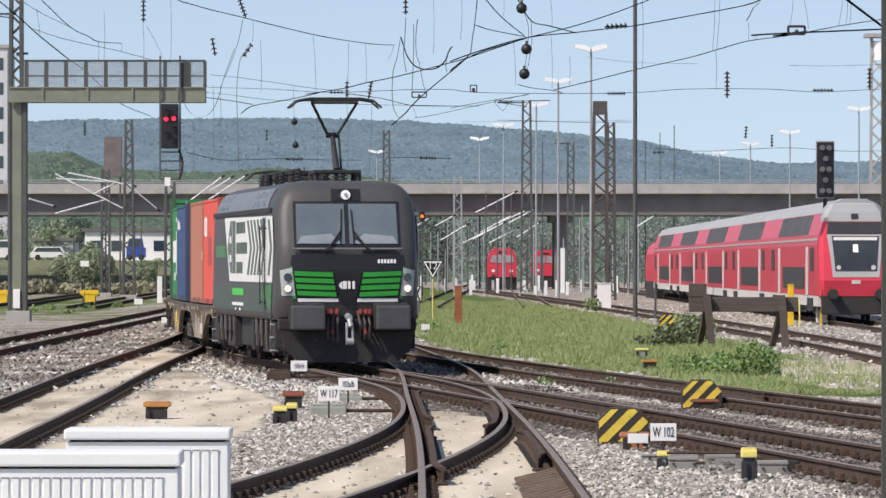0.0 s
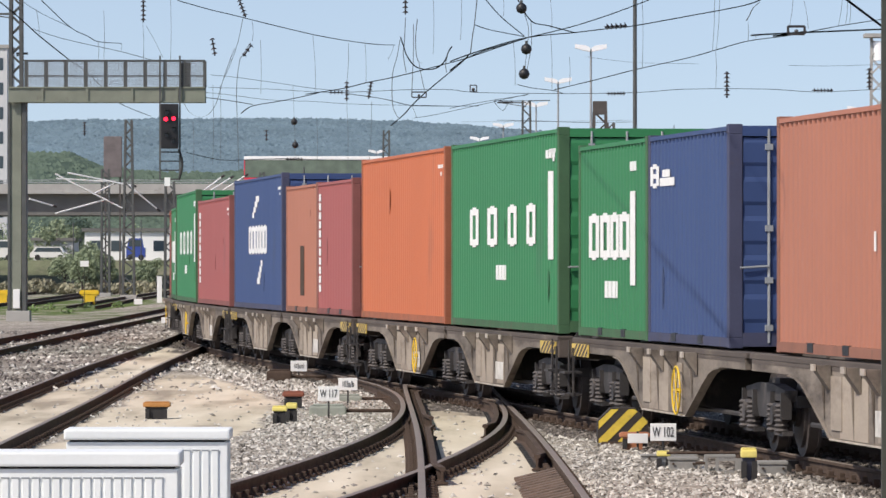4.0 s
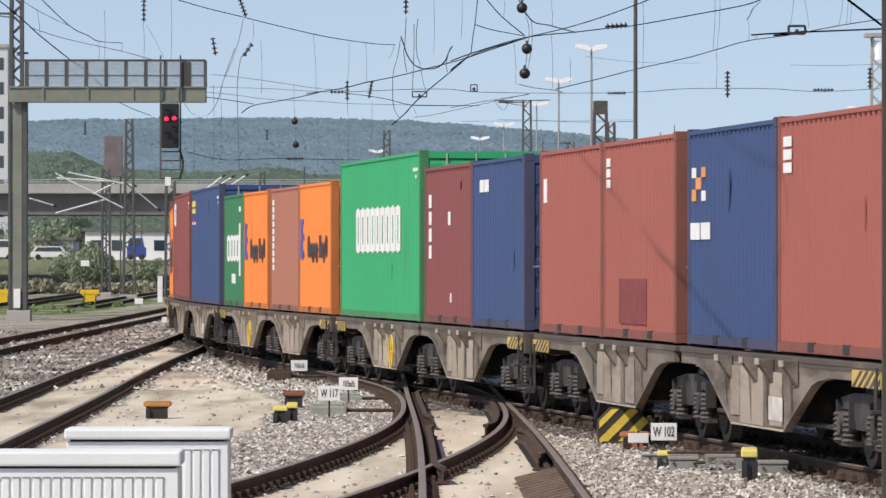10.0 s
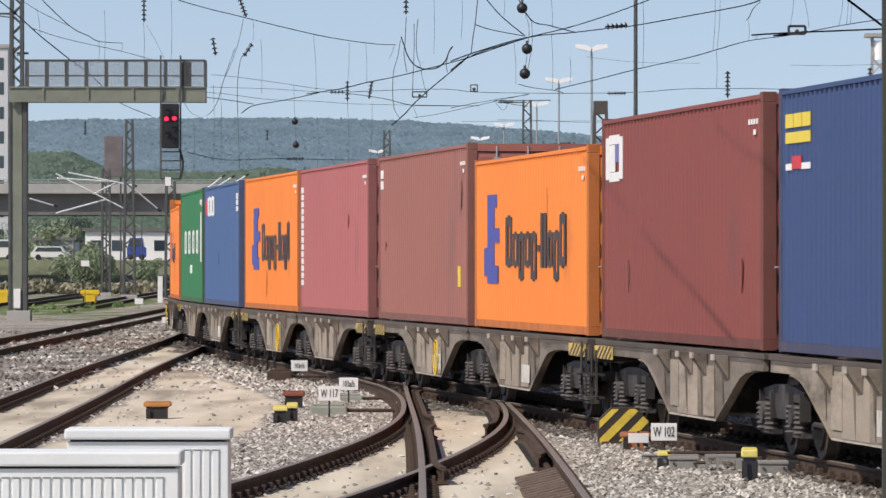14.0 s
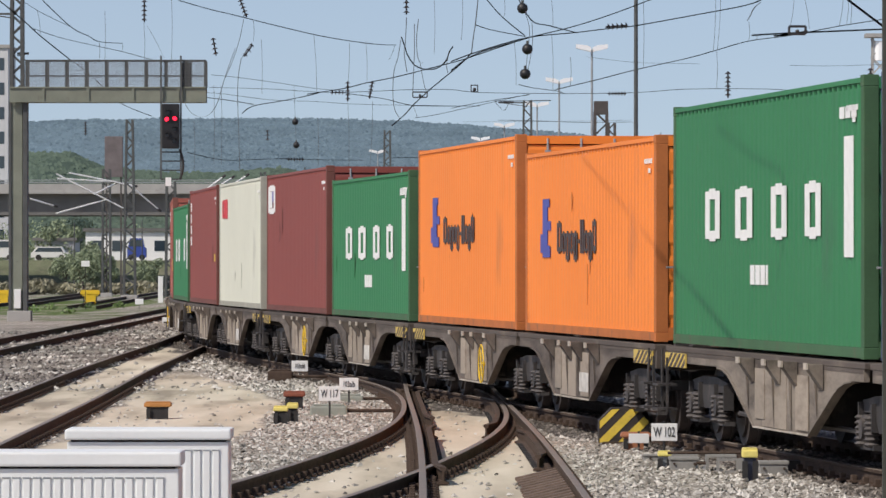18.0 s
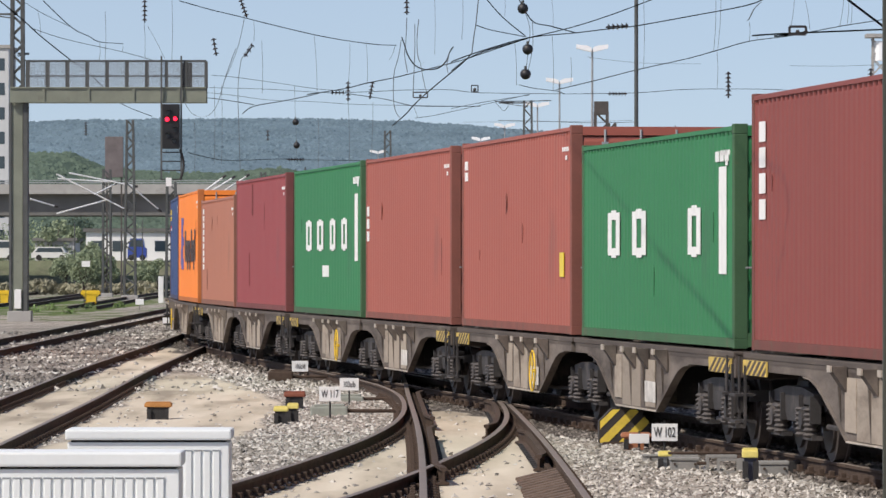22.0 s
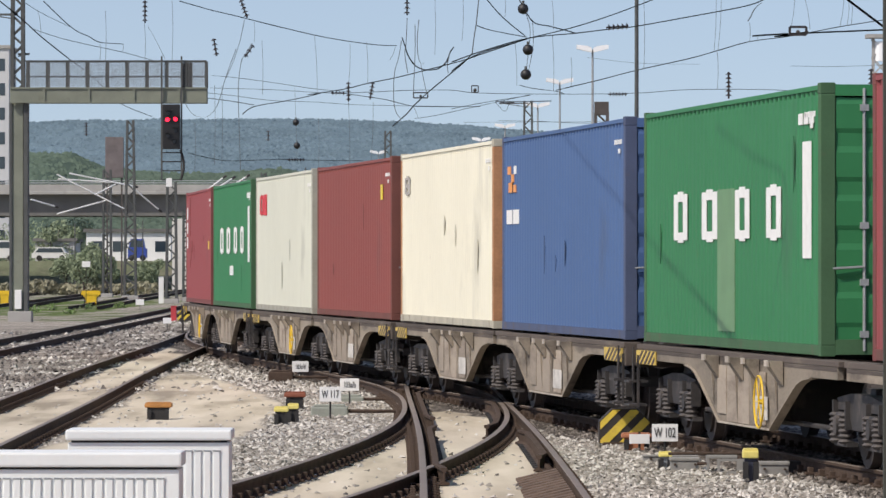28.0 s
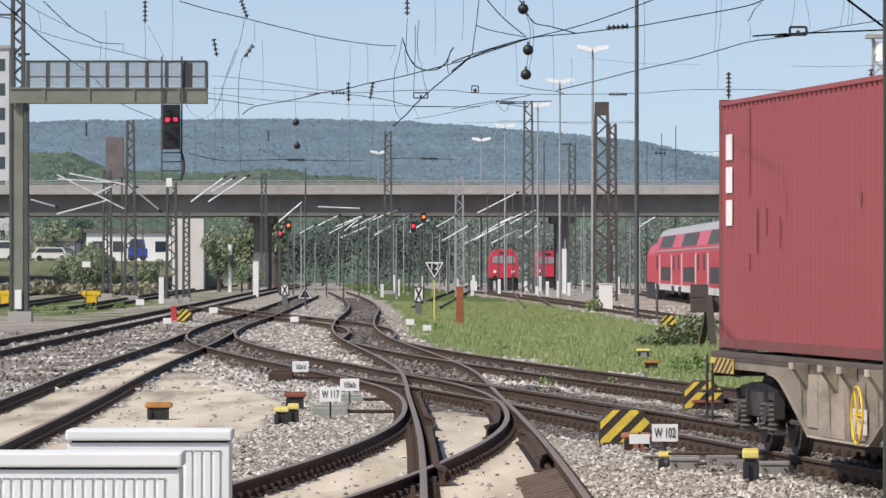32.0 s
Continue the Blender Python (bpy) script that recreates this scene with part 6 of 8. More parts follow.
def switch_drive(x, y):
    """Low steel frame between two casings: cover plate, open frame, end block and linking rods."""
    g = thing("switch_drive", pose(x, y, GROUND_Z), "low grey steel switch drive frame with linking rods", "track equipment")
    bm = bmesh.new()
    box(bm, -0.19, 0.15, 0, 0.3, 0.16, 0.2, 0.008)
    box(bm, -0.19, -0.165, 0, 0.3, 0.02, 0.16)
    part("cover_plate", bm, M_flat, g)
    bm = bmesh.new()
    for x0, x1, z0, z1 in ((-0.08, 0.24, 0.13, 0.158), (-0.08, 0.24, -0.06, 0.02), (-0.08, -0.045, 0.02, 0.13), (0.14, 0.24, 0.02, 0.13)):
        box(bm, x0, x1, -0.05, -0.01, z0, z1)
    part("open_frame", bm, M_flat, g)
    for z, x0, x1 in ((0.215, -0.62, 0.2), (0.1, -0.3, -0.19)):
        bm = bmesh.new()
        rod(bm, (x0, 0.08, z), (x1, 0.08, z), 0.017, n=8)
        part("linking_rod", bm, M_rust, g)
    bm = bmesh.new()
    box(bm, 0.72, 0.86, 0, 0.28, -0.05, 0.13, 0.012)
    part("end_block", bm, M_dark, g)
    bm = bmesh.new()
    rod(bm, (0.86, 0.14, 0.05), (1.5, 0.5, 0.05), 0.02, n=6)
    part("drive_rod", bm, M_rust, g)


def casing(x, y, w, h, d, label):
    """A flat steel housing with a lipped lid and two bolts."""
    g = thing("steel_casing", pose(x, y, GROUND_Z), label, "track equipment", "steel casings")
    bm = bmesh.new()
    box(bm, -w / 2, w / 2, 0, d, -0.06, h * 0.72, 0.012)
    part("housing", bm, M_flat, g)
    bm = bmesh.new()
    box(bm, -w / 2 - 0.012, w / 2 + 0.012, -0.012, d + 0.01, h * 0.74, h, 0.012)
    part("lid", bm, M_flat, g)
    for k in (-0.36, 0.36):
        bm = bmesh.new()
        rod(bm, (k * w, -0.02, h * 0.5), (k * w, 0.01, h * 0.5), 0.014, n=6)
        part("bolt", bm, M_rust, g)


casing(2.72, 64.6, 0.32, 0.15, 0.3, "small flat grey steel casing beside the switch rods")
casing(3.64, 63, 0.31, 0.16, 0.3, "low grey steel casing of the switch drive")
switch_drive(3.13, 64)
casing(2.67, 67.5, 0.64, 0.08, 0.25, "long low grey cable duct beside the track")


# ---- relay cabinets by the platform ----
def relay_cabinet(x0, x1, y, top, lid_h, slots, label):
    g = thing("relay_cabinet", pose(0, y, 0), label, "cabinet", "relay cabinets")
    m = mat("pale_grey_enamel", (0.76, 0.785, 0.77), rough=0.5, var=0.08, scale=1.2, bump=0.03)
    bm = bmesh.new()
    box(bm, x0 + 0.012, x1 - 0.012, 0.012, 0.42, -0.3, top - lid_h - 0.012, 0.006)
    part("body", bm, m, g)
    # dark strip added below the lid, standing in for the shade there
    bm = bmesh.new()
    box(bm, x0 + 0.03, x1 - 0.03, 0.03, 0.4, top - lid_h - 0.014, top - lid_h + 0.002)
    part("seal", bm, M_dark, g, "dark gap under the lid")
    bm = bmesh.new()
    box(bm, x0, x1, -0.01, 0.45, top - lid_h, top, 0.012)
    part("lid", bm, m, g)
    bm = bmesh.new()
    for x in slots:
        box(bm, x, x + 0.032, 0.003, 0.014, -0.3, top - lid_h - 0.06, 0.003)
    part("rib_panel", bm, m, g)
    bm = bmesh.new()
    for x in slots:
        box(bm, x - 0.004, x + 0.036, 0.002, 0.013, top - lid_h - 0.058, top - lid_h - 0.051)
    part("slot", bm, M_steel, g)


relay_cabinet(-1.99, -1.118, 30, 1.268, 0.056, [-1.359 + i * 0.049 for i in range(4)], "pale grey ribbed relay cabinet by the platform")
relay_cabinet(-2.621, -1.264, 27.5, 1.231, 0.071, [-2.567 + i * 0.0494 for i in range(25)], "long pale grey ribbed relay cabinet by the platform")


# ---- buffer stop, posts, signs in the grass ----
def buffer_stop():
    g = thing("buffer_stop", pose(0, 160, 0), "old dark timber buffer stop in the grass", "buffer stop")
    zb, zt = 0.826, 1.238
    bm = bmesh.new()
    box(bm, 6.882, 9.935, -0.2, 0.1, zb, zt, 0.02)
    part("beam", bm, M_wood, g)
    bm = bmesh.new()
    box(bm, 6.882, 7.372, -0.22, 0.1, zt + 0.004, 1.617, 0.02)
    part("block", bm, M_wood, g)
    for xa, xb in ((7.372, 7.53), (9.46, 9.587)):
        bm = bmesh.new()
        bar(bm, (xa, -0.3, zt + 0.05), (xb, -0.36, -0.35), 0.2)
        part("post", bm, M_wood, g)
        bm = bmesh.new()
        bar(bm, (xa, 0.1, zb), (xb - 0.3, 2.0, -0.3), 0.16)
        part("strut", bm, M_wood, g)


buffer_stop()


def tri_sign(px, py, d, text, up, label):
    x, z = round((px - 784) / 10114 * d, 2), round(2.129 - (py - 469.65) / 10114 * d, 2)
    g = thing("speed_sign", pose(x, d, 0), label, "sign")
    r = 0.46
    s = 1 if up else -1
    for k, m, o in ((1.0, M_black, 0), (0.86, M_white, 0.005), (0.66, M_black, 0.010)):
        bm = bmesh.new()
        prism(bm, [(-r * k, -s * 0.28 * k), (r * k, -s * 0.28 * k), (0, s * 0.52 * k)], -0.02 - o, 0.0 - o if not o else -0.02)
        part("plate", bm, m, g, m=pose(0, 0, z))
    if text:
        writing(text, 0.42, M_white, g, pose(0, -0.036, z - s * 0.04, 90, 0, 0))
    bm = bmesh.new()
    rod(bm, (0, 0.03, -0.3), (0, 0.03, z + 0.2), 0.035, n=6)
    part("stake", bm, M_paleyellow if not up else M_mast, g)


tri_sign(766, 473, 240, "12", False, "black triangular sign with a white number")
tri_sign(537, 520, 330, "", True, "black triangular sign with a white border")


def cross_board(px, py, d, w, h, label):
    x, z = round((px - 784) / 10114 * d, 2), round(2.129 - (py - 469.65) / 10114 * d, 2)
    g = thing("cross_board", pose(x, d, 0), label, "sign", "cross boards")
    bm = bmesh.new()
    box(bm, -w / 2, w / 2, -0.02, 0.0, z - h / 2, z + h / 2)
    part("board", bm, M_black, g)
    bm = bmesh.new()
    box(bm, -w * 0.42, w * 0.42, -0.026, -0.021, z - h * 0.45, z + h * 0.45)
    part("panel", bm, M_white, g)
    bm = bmesh.new()
    for s in (-1, 1):
        prism(bm, [(-s * w * 0.40, z - h * 0.44), (-s * w * 0.22, z - h * 0.44), (s * w * 0.40, z + h * 0.44), (s * w * 0.22, z + h * 0.44)], -0.032 - 0.002 * s, -0.027)
    part("cross", bm, M_black, g)
    bm = bmesh.new()
    box(bm, -w * 0.35, w * 0.35, 0.0, 0.12, -0.3, z - h * 0.4)
    part("foot", bm, M_conc_dark, g)


cross_board(738, 520, 260, 0.437, 0.694, "black and white cross board on a concrete foot")
cross_board(501, 512, 330, 0.457, 0.653, "small black and white cross board by the track")


def simple_post(px, y0, y1, d, w, material, label, name="post"):
    x = round((px - 784) / 10114 * d, 2)
    zt, zb = round(2.129 - (y0 - 469.65) / 10114 * d, 2), -0.3
    g = thing(name, pose(x, d, 0), label, "post", "posts")
    bm = bmesh.new()
    box(bm, -w / 2, w / 2, -w / 2, w / 2, zb, zt, 0.02)
    part("shaft", bm, material, g)
    bm = bmesh.new()
    box(bm, -w * 0.55, w * 0.55, -w * 0.55, w * 0.55, zt, zt + 0.04)
    part("cap", bm, material, g)


simple_post(811, 508, 575, 225, 0.289, mat("rust_orange_post", (0.30, 0.10, 0.045), rough=0.85, var=0.3, scale=5), "rusty orange steel post in the grass")
simple_post(283, 490, 535, 352, 0.313, M_white, "white concrete post at a mast foot")
simple_post(450, 462, 522, 420, 0.415, M_white, "white post beside the bridge pier")
simple_post(996, 440, 515, 480, 0.38, M_white, "white post under the bridge")
simple_post(1069, 502, 545, 298, 0.707, M_white, "white switch box on the mast", "switch_box")
simple_post(305, 542, 560, 240, 0.237, mat("red_white_marker", (0.5, 0.05, 0.06), rough=0.6), "small red marker beside the far track", "marker")
simple_post(1415, 530, 580, 215, 0.06, M_paleyellow, "yellow stake beside the parked train")
simple_post(1453, 495, 560, 219, 0.07, M_yellow, "yellow marker board beside the signal")
simple_post(1399, 505, 525, 219, 0.22, M_yellow, "yellow board beside the parked train")
simple_post(1160, 535, 570, 232, 0.07, M_mast, "short grey stake in the grass")
simple_post(404, 432, 470, 500, 0.3, M_white, "white stake by the bushes")


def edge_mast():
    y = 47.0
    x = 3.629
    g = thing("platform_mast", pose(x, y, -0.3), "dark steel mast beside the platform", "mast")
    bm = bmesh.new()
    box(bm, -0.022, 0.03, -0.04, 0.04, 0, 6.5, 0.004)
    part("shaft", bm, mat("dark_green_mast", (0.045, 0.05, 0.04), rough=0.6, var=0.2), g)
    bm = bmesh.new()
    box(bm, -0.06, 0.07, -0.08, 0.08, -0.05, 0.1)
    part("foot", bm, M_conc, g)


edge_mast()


# ---- overhead line: wires, droppers, insulators, struts ----
LINE = thing("overhead_line", pose(0, 0, 0), "dense web of dark overhead wires, droppers and insulators", "overhead line", kind="structure")


def wire(pts, r=0.024, label="dark overhead line wire", name="overhead_wire", material=None):
    ps, r = [Vector(p) for p in pts], r * 0.8
    fine = []
    for i in range(len(ps) - 1):
        a, b = ps[max(0, i - 1)], ps[min(len(ps) - 1, i + 2)]
        for k in range(6):
            t = k / 6
            fine.append(0.5 * (2 * ps[i] + (ps[i + 1] - a) * t + (2 * a - 5 * ps[i] + 4 * ps[i + 1] - b) * t * t + (3 * ps[i] - a - 3 * ps[i + 1] + b) * t**3))
    fine.append(ps[-1])
    verts, faces = [], []
    for p in fine:
        for k in range(4):
            verts.append((p.x + r * math.cos(k * 1.571 + 0.78), p.y, p.z + r * math.sin(k * 1.571 + 0.78)))
    # tubes that run upright get their ring laid flat instead
    if abs(ps[-1].z - ps[0].z) > abs(ps[-1].x - ps[0].x):
        verts = [(p.x + r * math.cos(k * 1.571 + 0.78), p.y + r * math.sin(k * 1.571 + 0.78), p.z) for p in fine for k in range(4)]
    for j in range(len(fine) - 1):
        for k in range(4):
            faces.append((j * 4 + k, j * 4 + (k + 1) % 4, (j + 1) * 4 + (k + 1) % 4, (j + 1) * 4 + k))
    return part(name, raw(name, verts, faces, material or M_wire), None, LINE, "" if name == "overhead_wire" else label)


def aloft(d, *sights):
    """Points d metres off, each given by its sight right of and below the upper left."""
    return [Vector(((a - 787) / 10114 * d, d, 2.129 - (b - 468.7) / 10114 * d)) for a, b in sights]


wire(((-14.81, 330.0, 8.64), (-12.86, 330.0, 8.22), (-11.22, 330.0, 8.22), (-9.27, 330.0, 8.28), (-7.31, 330.0, 8.22), (-4.70, 330.0, 8.19)), 0.03)
wire(((-3.07, 330.0, 8.32), (-1.44, 330.0, 8.35), (0.52, 330.0, 8.28)), 0.03)
wire(((3.99, 420.0, 12.79), (6.89, 420.0, 12.74), (10.22, 420.0, 12.62), (13.95, 420.0, 12.66)), 0.028)
wire(((12.30, 340.0, 9.11), (15.33, 340.0, 8.91), (18.36, 340.0, 9.04), (20.71, 340.0, 9.11), (24.07, 340.0, 8.91), (27.09, 340.0, 8.97)), 0.024)
wire(aloft(240, (0, 0), (40, 33), (73, 63), (128, 107)), 0.03)
wire(aloft(262, (128, 107), (150, 122), (183, 152), (215, 182), (270, 205)), 0.02)
wire(aloft(255, (77, 0), (127, 47), (158, 63), (177, 73), (218, 76)), 0.024)
wire(aloft(265, (40, 0), (75, 22), (127, 47)), 0.014)
wire(aloft(265, (60, 50), (105, 65), (150, 76), (215, 90), (270, 105)), 0.018)
wire(aloft(250, (318, 0), (370, 15), (420, 27), (500, 47), (580, 65), (660, 77), (702, 79)), 0.026)
wire(aloft(240, (433, 33), (424, 75), (410, 115), (400, 137)), 0.02)
wire(aloft(240, (447, 75), (437, 90), (428, 104)), 0.026)
wire(aloft(240, (428, 104), (424, 130), (422, 165), (424, 235), (426, 300)), 0.022)
wire(aloft(235, (418, 85), (400, 135), (386, 182), (370, 203), (352, 205), (337, 196), (328, 180)), 0.022, "slack jumper cable", "jumper_cable")
wire(aloft(300, (376, 132), (420, 136), (500, 147), (560, 156), (612, 160)), 0.018)
wire(aloft(300, (372, 154), (480, 157), (560, 162), (615, 164)), 0.018)
wire(aloft(310, (330, 160), (400, 166), (480, 176), (560, 179), (640, 184), (820, 187)), 0.018)
wire(aloft(270, (318, 166), (400, 176), (450, 184)), 0.026)
wire(aloft(250, (430, 200), (450, 187), (500, 178), (545, 169), (568, 163)), 0.026)
wire(aloft(250, (545, 166), (610, 156), (650, 146), (700, 136), (760, 121), (820, 105), (850, 95), (930, 68)), 0.03)
wire(aloft(300, (610, 163), (660, 161), (730, 158), (800, 158), (850, 163), (1000, 165), (1130, 163), (1220, 157), (1360, 157), (1450, 162), (1560, 157)), 0.024)
wire(aloft(280, (618, 165), (680, 174), (725, 185), (760, 187), (850, 187)), 0.024)
wire(aloft(230, (695, 222), (720, 200), (733, 185), (760, 160), (790, 135), (820, 110), (836, 93)), 0.028)
wire(aloft(230, (836, 93), (840, 60), (843, 42), (848, -6)), 0.036, "slack jumper cable", "jumper_cable")
wire(aloft(330, (735, 208), (770, 203), (820, 192), (870, 181), (938, 166)), 0.02)
wire(aloft(225, (712, 65), (718, 82), (723, 97), (736, 115), (755, 122), (775, 120), (790, 108), (797, 91), (803, 82)), 0.032, "slack jumper cable", "jumper_cable")
wire(aloft(225, (711, 70), (706, 100), (699, 125), (697, 155), (698, 182), (702, 198), (709, 208)), 0.024, "slack jumper cable", "jumper_cable")
wire(aloft(225, (721, 30), (719, 75), (717, 95), (722, 127)), 0.026, "slack jumper cable", "jumper_cable")
wire(aloft(225, (735, 42), (735, 90), (733, 140), (732, 168)), 0.024, "slack jumper cable", "jumper_cable")
wire(aloft(225, (742, 33), (739, 65), (740, 95), (745, 110), (751, 110)), 0.026, "slack jumper cable", "jumper_cable")
wire(aloft(225, (745, 112), (752, 148), (758, 168)), 0.02, "slack jumper cable", "jumper_cable")
wire(aloft(225, (797, 91), (792, 113), (794, 128)), 0.024, "slack jumper cable", "jumper_cable")
wire(aloft(280, (733, 187), (738, 200), (741, 208)), 0.016, "slack jumper cable", "jumper_cable")
wire(aloft(225, (860, -5), (890, 29), (930, 62)), 0.024)
wire(aloft(225, (843, 43), (870, 52), (932, 64)), 0.024)
wire(aloft(215, (800, 108), (850, 90), (935, 66), (1020, 57), (1078, 50), (1125, 45), (1220, 28), (1320, 9), (1355, -4)), 0.03)
wire(aloft(220, (800, 124), (825, 105), (860, 89), (935, 67)), 0.026)
wire(aloft(225, (918, -5), (943, 36), (975, 45), (1020, 57)), 0.03)
wire(aloft(215, (935, 66), (1010, 48), (1080, 26), (1160, -4)), 0.026)
wire(aloft(210, (943, 38), (944, 76), (937, 118), (932, 132)), 0.018)
wire(aloft(330, (920, 149), (945, 155), (985, 160), (1000, 165)), 0.028)
wire(aloft(240, (985, 158), (1060, 140), (1130, 122), (1220, 102), (1270, 88), (1327, 72), (1400, 62), (1490, 45), (1575, 32)), 0.026)
wire(aloft(420, (800, 191), (850, 181), (938, 167)), 0.03)
wire(aloft(420, (878, 178), (930, 178), (976, 177)), 0.05)
wire(aloft(420, (878, 180), (893, 195), (902, 182)), 0.02)
wire(aloft(340, (1400, 115), (1480, 116), (1570, 113)), 0.016)
wire(aloft(330, (820, 215), (1000, 214), (1120, 212)), 0.012)
wire(aloft(330, (1040, 100), (1130, 110), (1240, 112)), 0.012)
wire(aloft(225, (1348, 3), (1336, 14), (1329, 28), (1324, 36)), 0.04, "slack jumper cable", "jumper_cable")
wire(aloft(120, (1333, 62), (1360, 60), (1420, 57), (1565, 51)), 0.028)
wire(aloft(120, (1372, 63), (1400, 60), (1430, 55)), 0.03)
wire(aloft(60, (1497, -5), (1530, 20), (1566, 47)), 0.016)
for a, b, c, e in ((67, 15, 73, 60), (177, 73, 177, 105), (218, 76, 217, 90), (187, 18, 187, 106), (256, 40, 257, 106), (262, 45, 292, 102), (305, -5, 305, 106), (450, 37, 450, 72), (464, 70, 465, 165), (557, 62, 562, 160), (620, 76, 617, 150), (649, 72, 651, 145), (770, -5, 770, 95), (617, 180, 619, 300), (661, 180, 656, 300), (380, 150, 380, 290), (393, 150, 393, 290), (564, 208, 564, 300), (894, -5, 894, 28), (977, -5, 980, 50)):
    p, q = aloft(240, (a, b), (c, e))
    wire((p, (p + q) / 2 + Vector((0.03, 0, 0)), q), 0.013, "thin hanging dropper wire", "dropper")
for a, b, c, e in ((978, 60, 980, 158), (1011, 100, 1011, 150), (1140, -5, 1140, 120), (820, -5, 818, 70), (1268, -5, 1264, 90), (1277, -5, 1271, 88), (1270, 90, 1270, 155), (1327, 38, 1327, 72), (1340, 62, 1340, 70), (1407, -5, 1400, 48), (1425, -5, 1434, 50), (1494, -5, 1487, 45), (1503, -5, 1500, 42), (1508, -5, 1507, 42), (1543, 113, 1543, 128), (912, 75, 915, 150), (345, 215, 345, 300), (700, 80, 690, 105)):
    p, q = aloft(218, (a, b), (c, e))
    wire((p, (p + q) / 2 + Vector((0.03, 0, 0)), q), 0.013, "thin hanging dropper wire", "dropper")
# lines above the near tracks
wire(((-2.14, 77.43, 9.28), (-1.55, 72.62, 8.34), (-1.33, 70.77, 8.00)), 0.02)
wire(((-1.22, 69.86, 7.78), (-0.81, 66.44, 7.14), (-0.40, 62.97, 6.46)), 0.02)
wire(((-0.53, 64.09, 8.95), (-0.23, 61.53, 8.55), (-0.04, 59.99, 8.37), (0.02, 59.49, 8.07), (-0.00, 59.66, 7.63), (-0.07, 60.22, 7.09), (-0.12, 60.60, 6.55)), 0.02, "slack jumper cable", "jumper_cable")
wire(((-1.06, 68.54, 7.47), (-0.72, 65.64, 7.01), (-0.35, 62.60, 6.41)), 0.02)


def insulator(px, py, d, length, upright=True, tilt=0.0):
    x, z = (px - 784) / 10114 * d, 2.129 - (py - 469.65) / 10114 * d
    bm = bmesh.new()
    rod(bm, (0, 0, -length / 2), (0, 0, length / 2), 0.035, n=6)
    g = part("insulator", bm, M_insul, LINE, "dark ribbed insulator", m=pose(round(x, 2), d, round(z, 2), 0, tilt if upright else 90 + tilt, 0))
    n = max(3, int(length / 0.16))
    for k in range(n):
        bm = bmesh.new()
        rod(bm, (0, 0, -length * 0.4 + k * length * 0.8 / (n - 1)), (0, 0, -length * 0.4 + k * length * 0.8 / (n - 1) + 0.07), 0.13, 0.05, 10)
        part("shed", bm, M_insul, g)


for px, py, d, ln, up, tilt in ((254, 20, 240, 0.95, True, 0), (429, 15, 240, 0.8, True, -20), (718, 10, 220, 0.7, True, 0), (378, 83, 240, 0.75, True, -10), (438, 90, 240, 0.6, True, 35), (655, 160, 260, 0.8, True, 10),
                                (614, 162, 260, 0.9, True, 0), (1287, 150, 215, 1.0, True, 0), (1539, 140, 215, 0.8, True, 0), (1090, 166, 300, 1.0, False, 0), (1090, 47, 205, 0.8, False, -4), (1456, 160, 300, 1.1, False, 0),
                                (521, 282, 330, 1.0, False, 0), (757, 280, 330, 1.0, False, 0), (150, 228, 330, 0.8, True, 0), (595, 164, 300, 0.7, False, 0), (895, 181, 400, 1.0, False, 0), (472, 240, 330, 0.6, True, 0), (1320, 235, 330, 0.7, True, 5), (1366, 250, 330, 0.7, True, 0), (1165, 270, 330, 0.6, False, 0)):
    insulator(px, py, d, ln, up, tilt)


def line_ball(px, py, d, r):
    x, z = (px - 784) / 10114 * d, 2.129 - (py - 469.65) / 10114 * d
    bm = bmesh.new()
    ball(bm, (0, 0, 0), r, 1.0, 16)
    g = part("line_weight", bm, M_black, LINE, "round black weight", m=pose(round(x, 2), d, round(z, 2)), smooth=True)
    bm = bmesh.new()
    rod(bm, (0, 0, r * 0.9), (0, 0, r * 1.5), r * 0.25, n=8)
    part("clamp", bm, M_mast, g)


for px, py, d, r in ((923, 15, 210, 0.2), (932, 87, 210, 0.2), (928, 131, 210, 0.2), (521, 216, 330, 0.19), (523, 257, 330, 0.19)):
    line_ball(px, py, d, r)
wire(((2.74, 210.0, 11.98), (3.13, 210.0, 10.95), (3.09, 210.0, 10.07), (2.99, 210.0, 9.16)), 0.018)
wire(((-8.65, 330.0, 12.56), (-8.58, 330.0, 10.40), (-8.52, 330.0, 9.07), (-8.55, 330.0, 8.22)), 0.014)


def clamp_box(px, py, d, w, h):
    x, z = (px - 784) / 10114 * d, 2.129 - (py - 469.65) / 10114 * d
    bm = bmesh.new()
    for s in (-1, 1):
        bar(bm, (-w / 2, 0, s * h / 2), (w / 2, 0, s * h / 2), 0.05)
        bar(bm, (s * w / 2, 0, -h / 2), (s * w / 2, 0, h / 2), 0.05)
    g = part("section_insulator", bm, M_insul, LINE, "dark box-shaped fitting", m=pose(round(x, 2), d, round(z, 2)))
    bm = bmesh.new()
    ball(bm, (0, 0, -h * 0.15), h * 0.28, 1, 8)
    part("core", bm, M_insul, g)


clamp_box(838, 157, 260, 0.3, 0.3)
clamp_box(742, 168, 240, 0.6, 0.22)
clamp_box(1410, 54, 118, 0.34, 0.16)


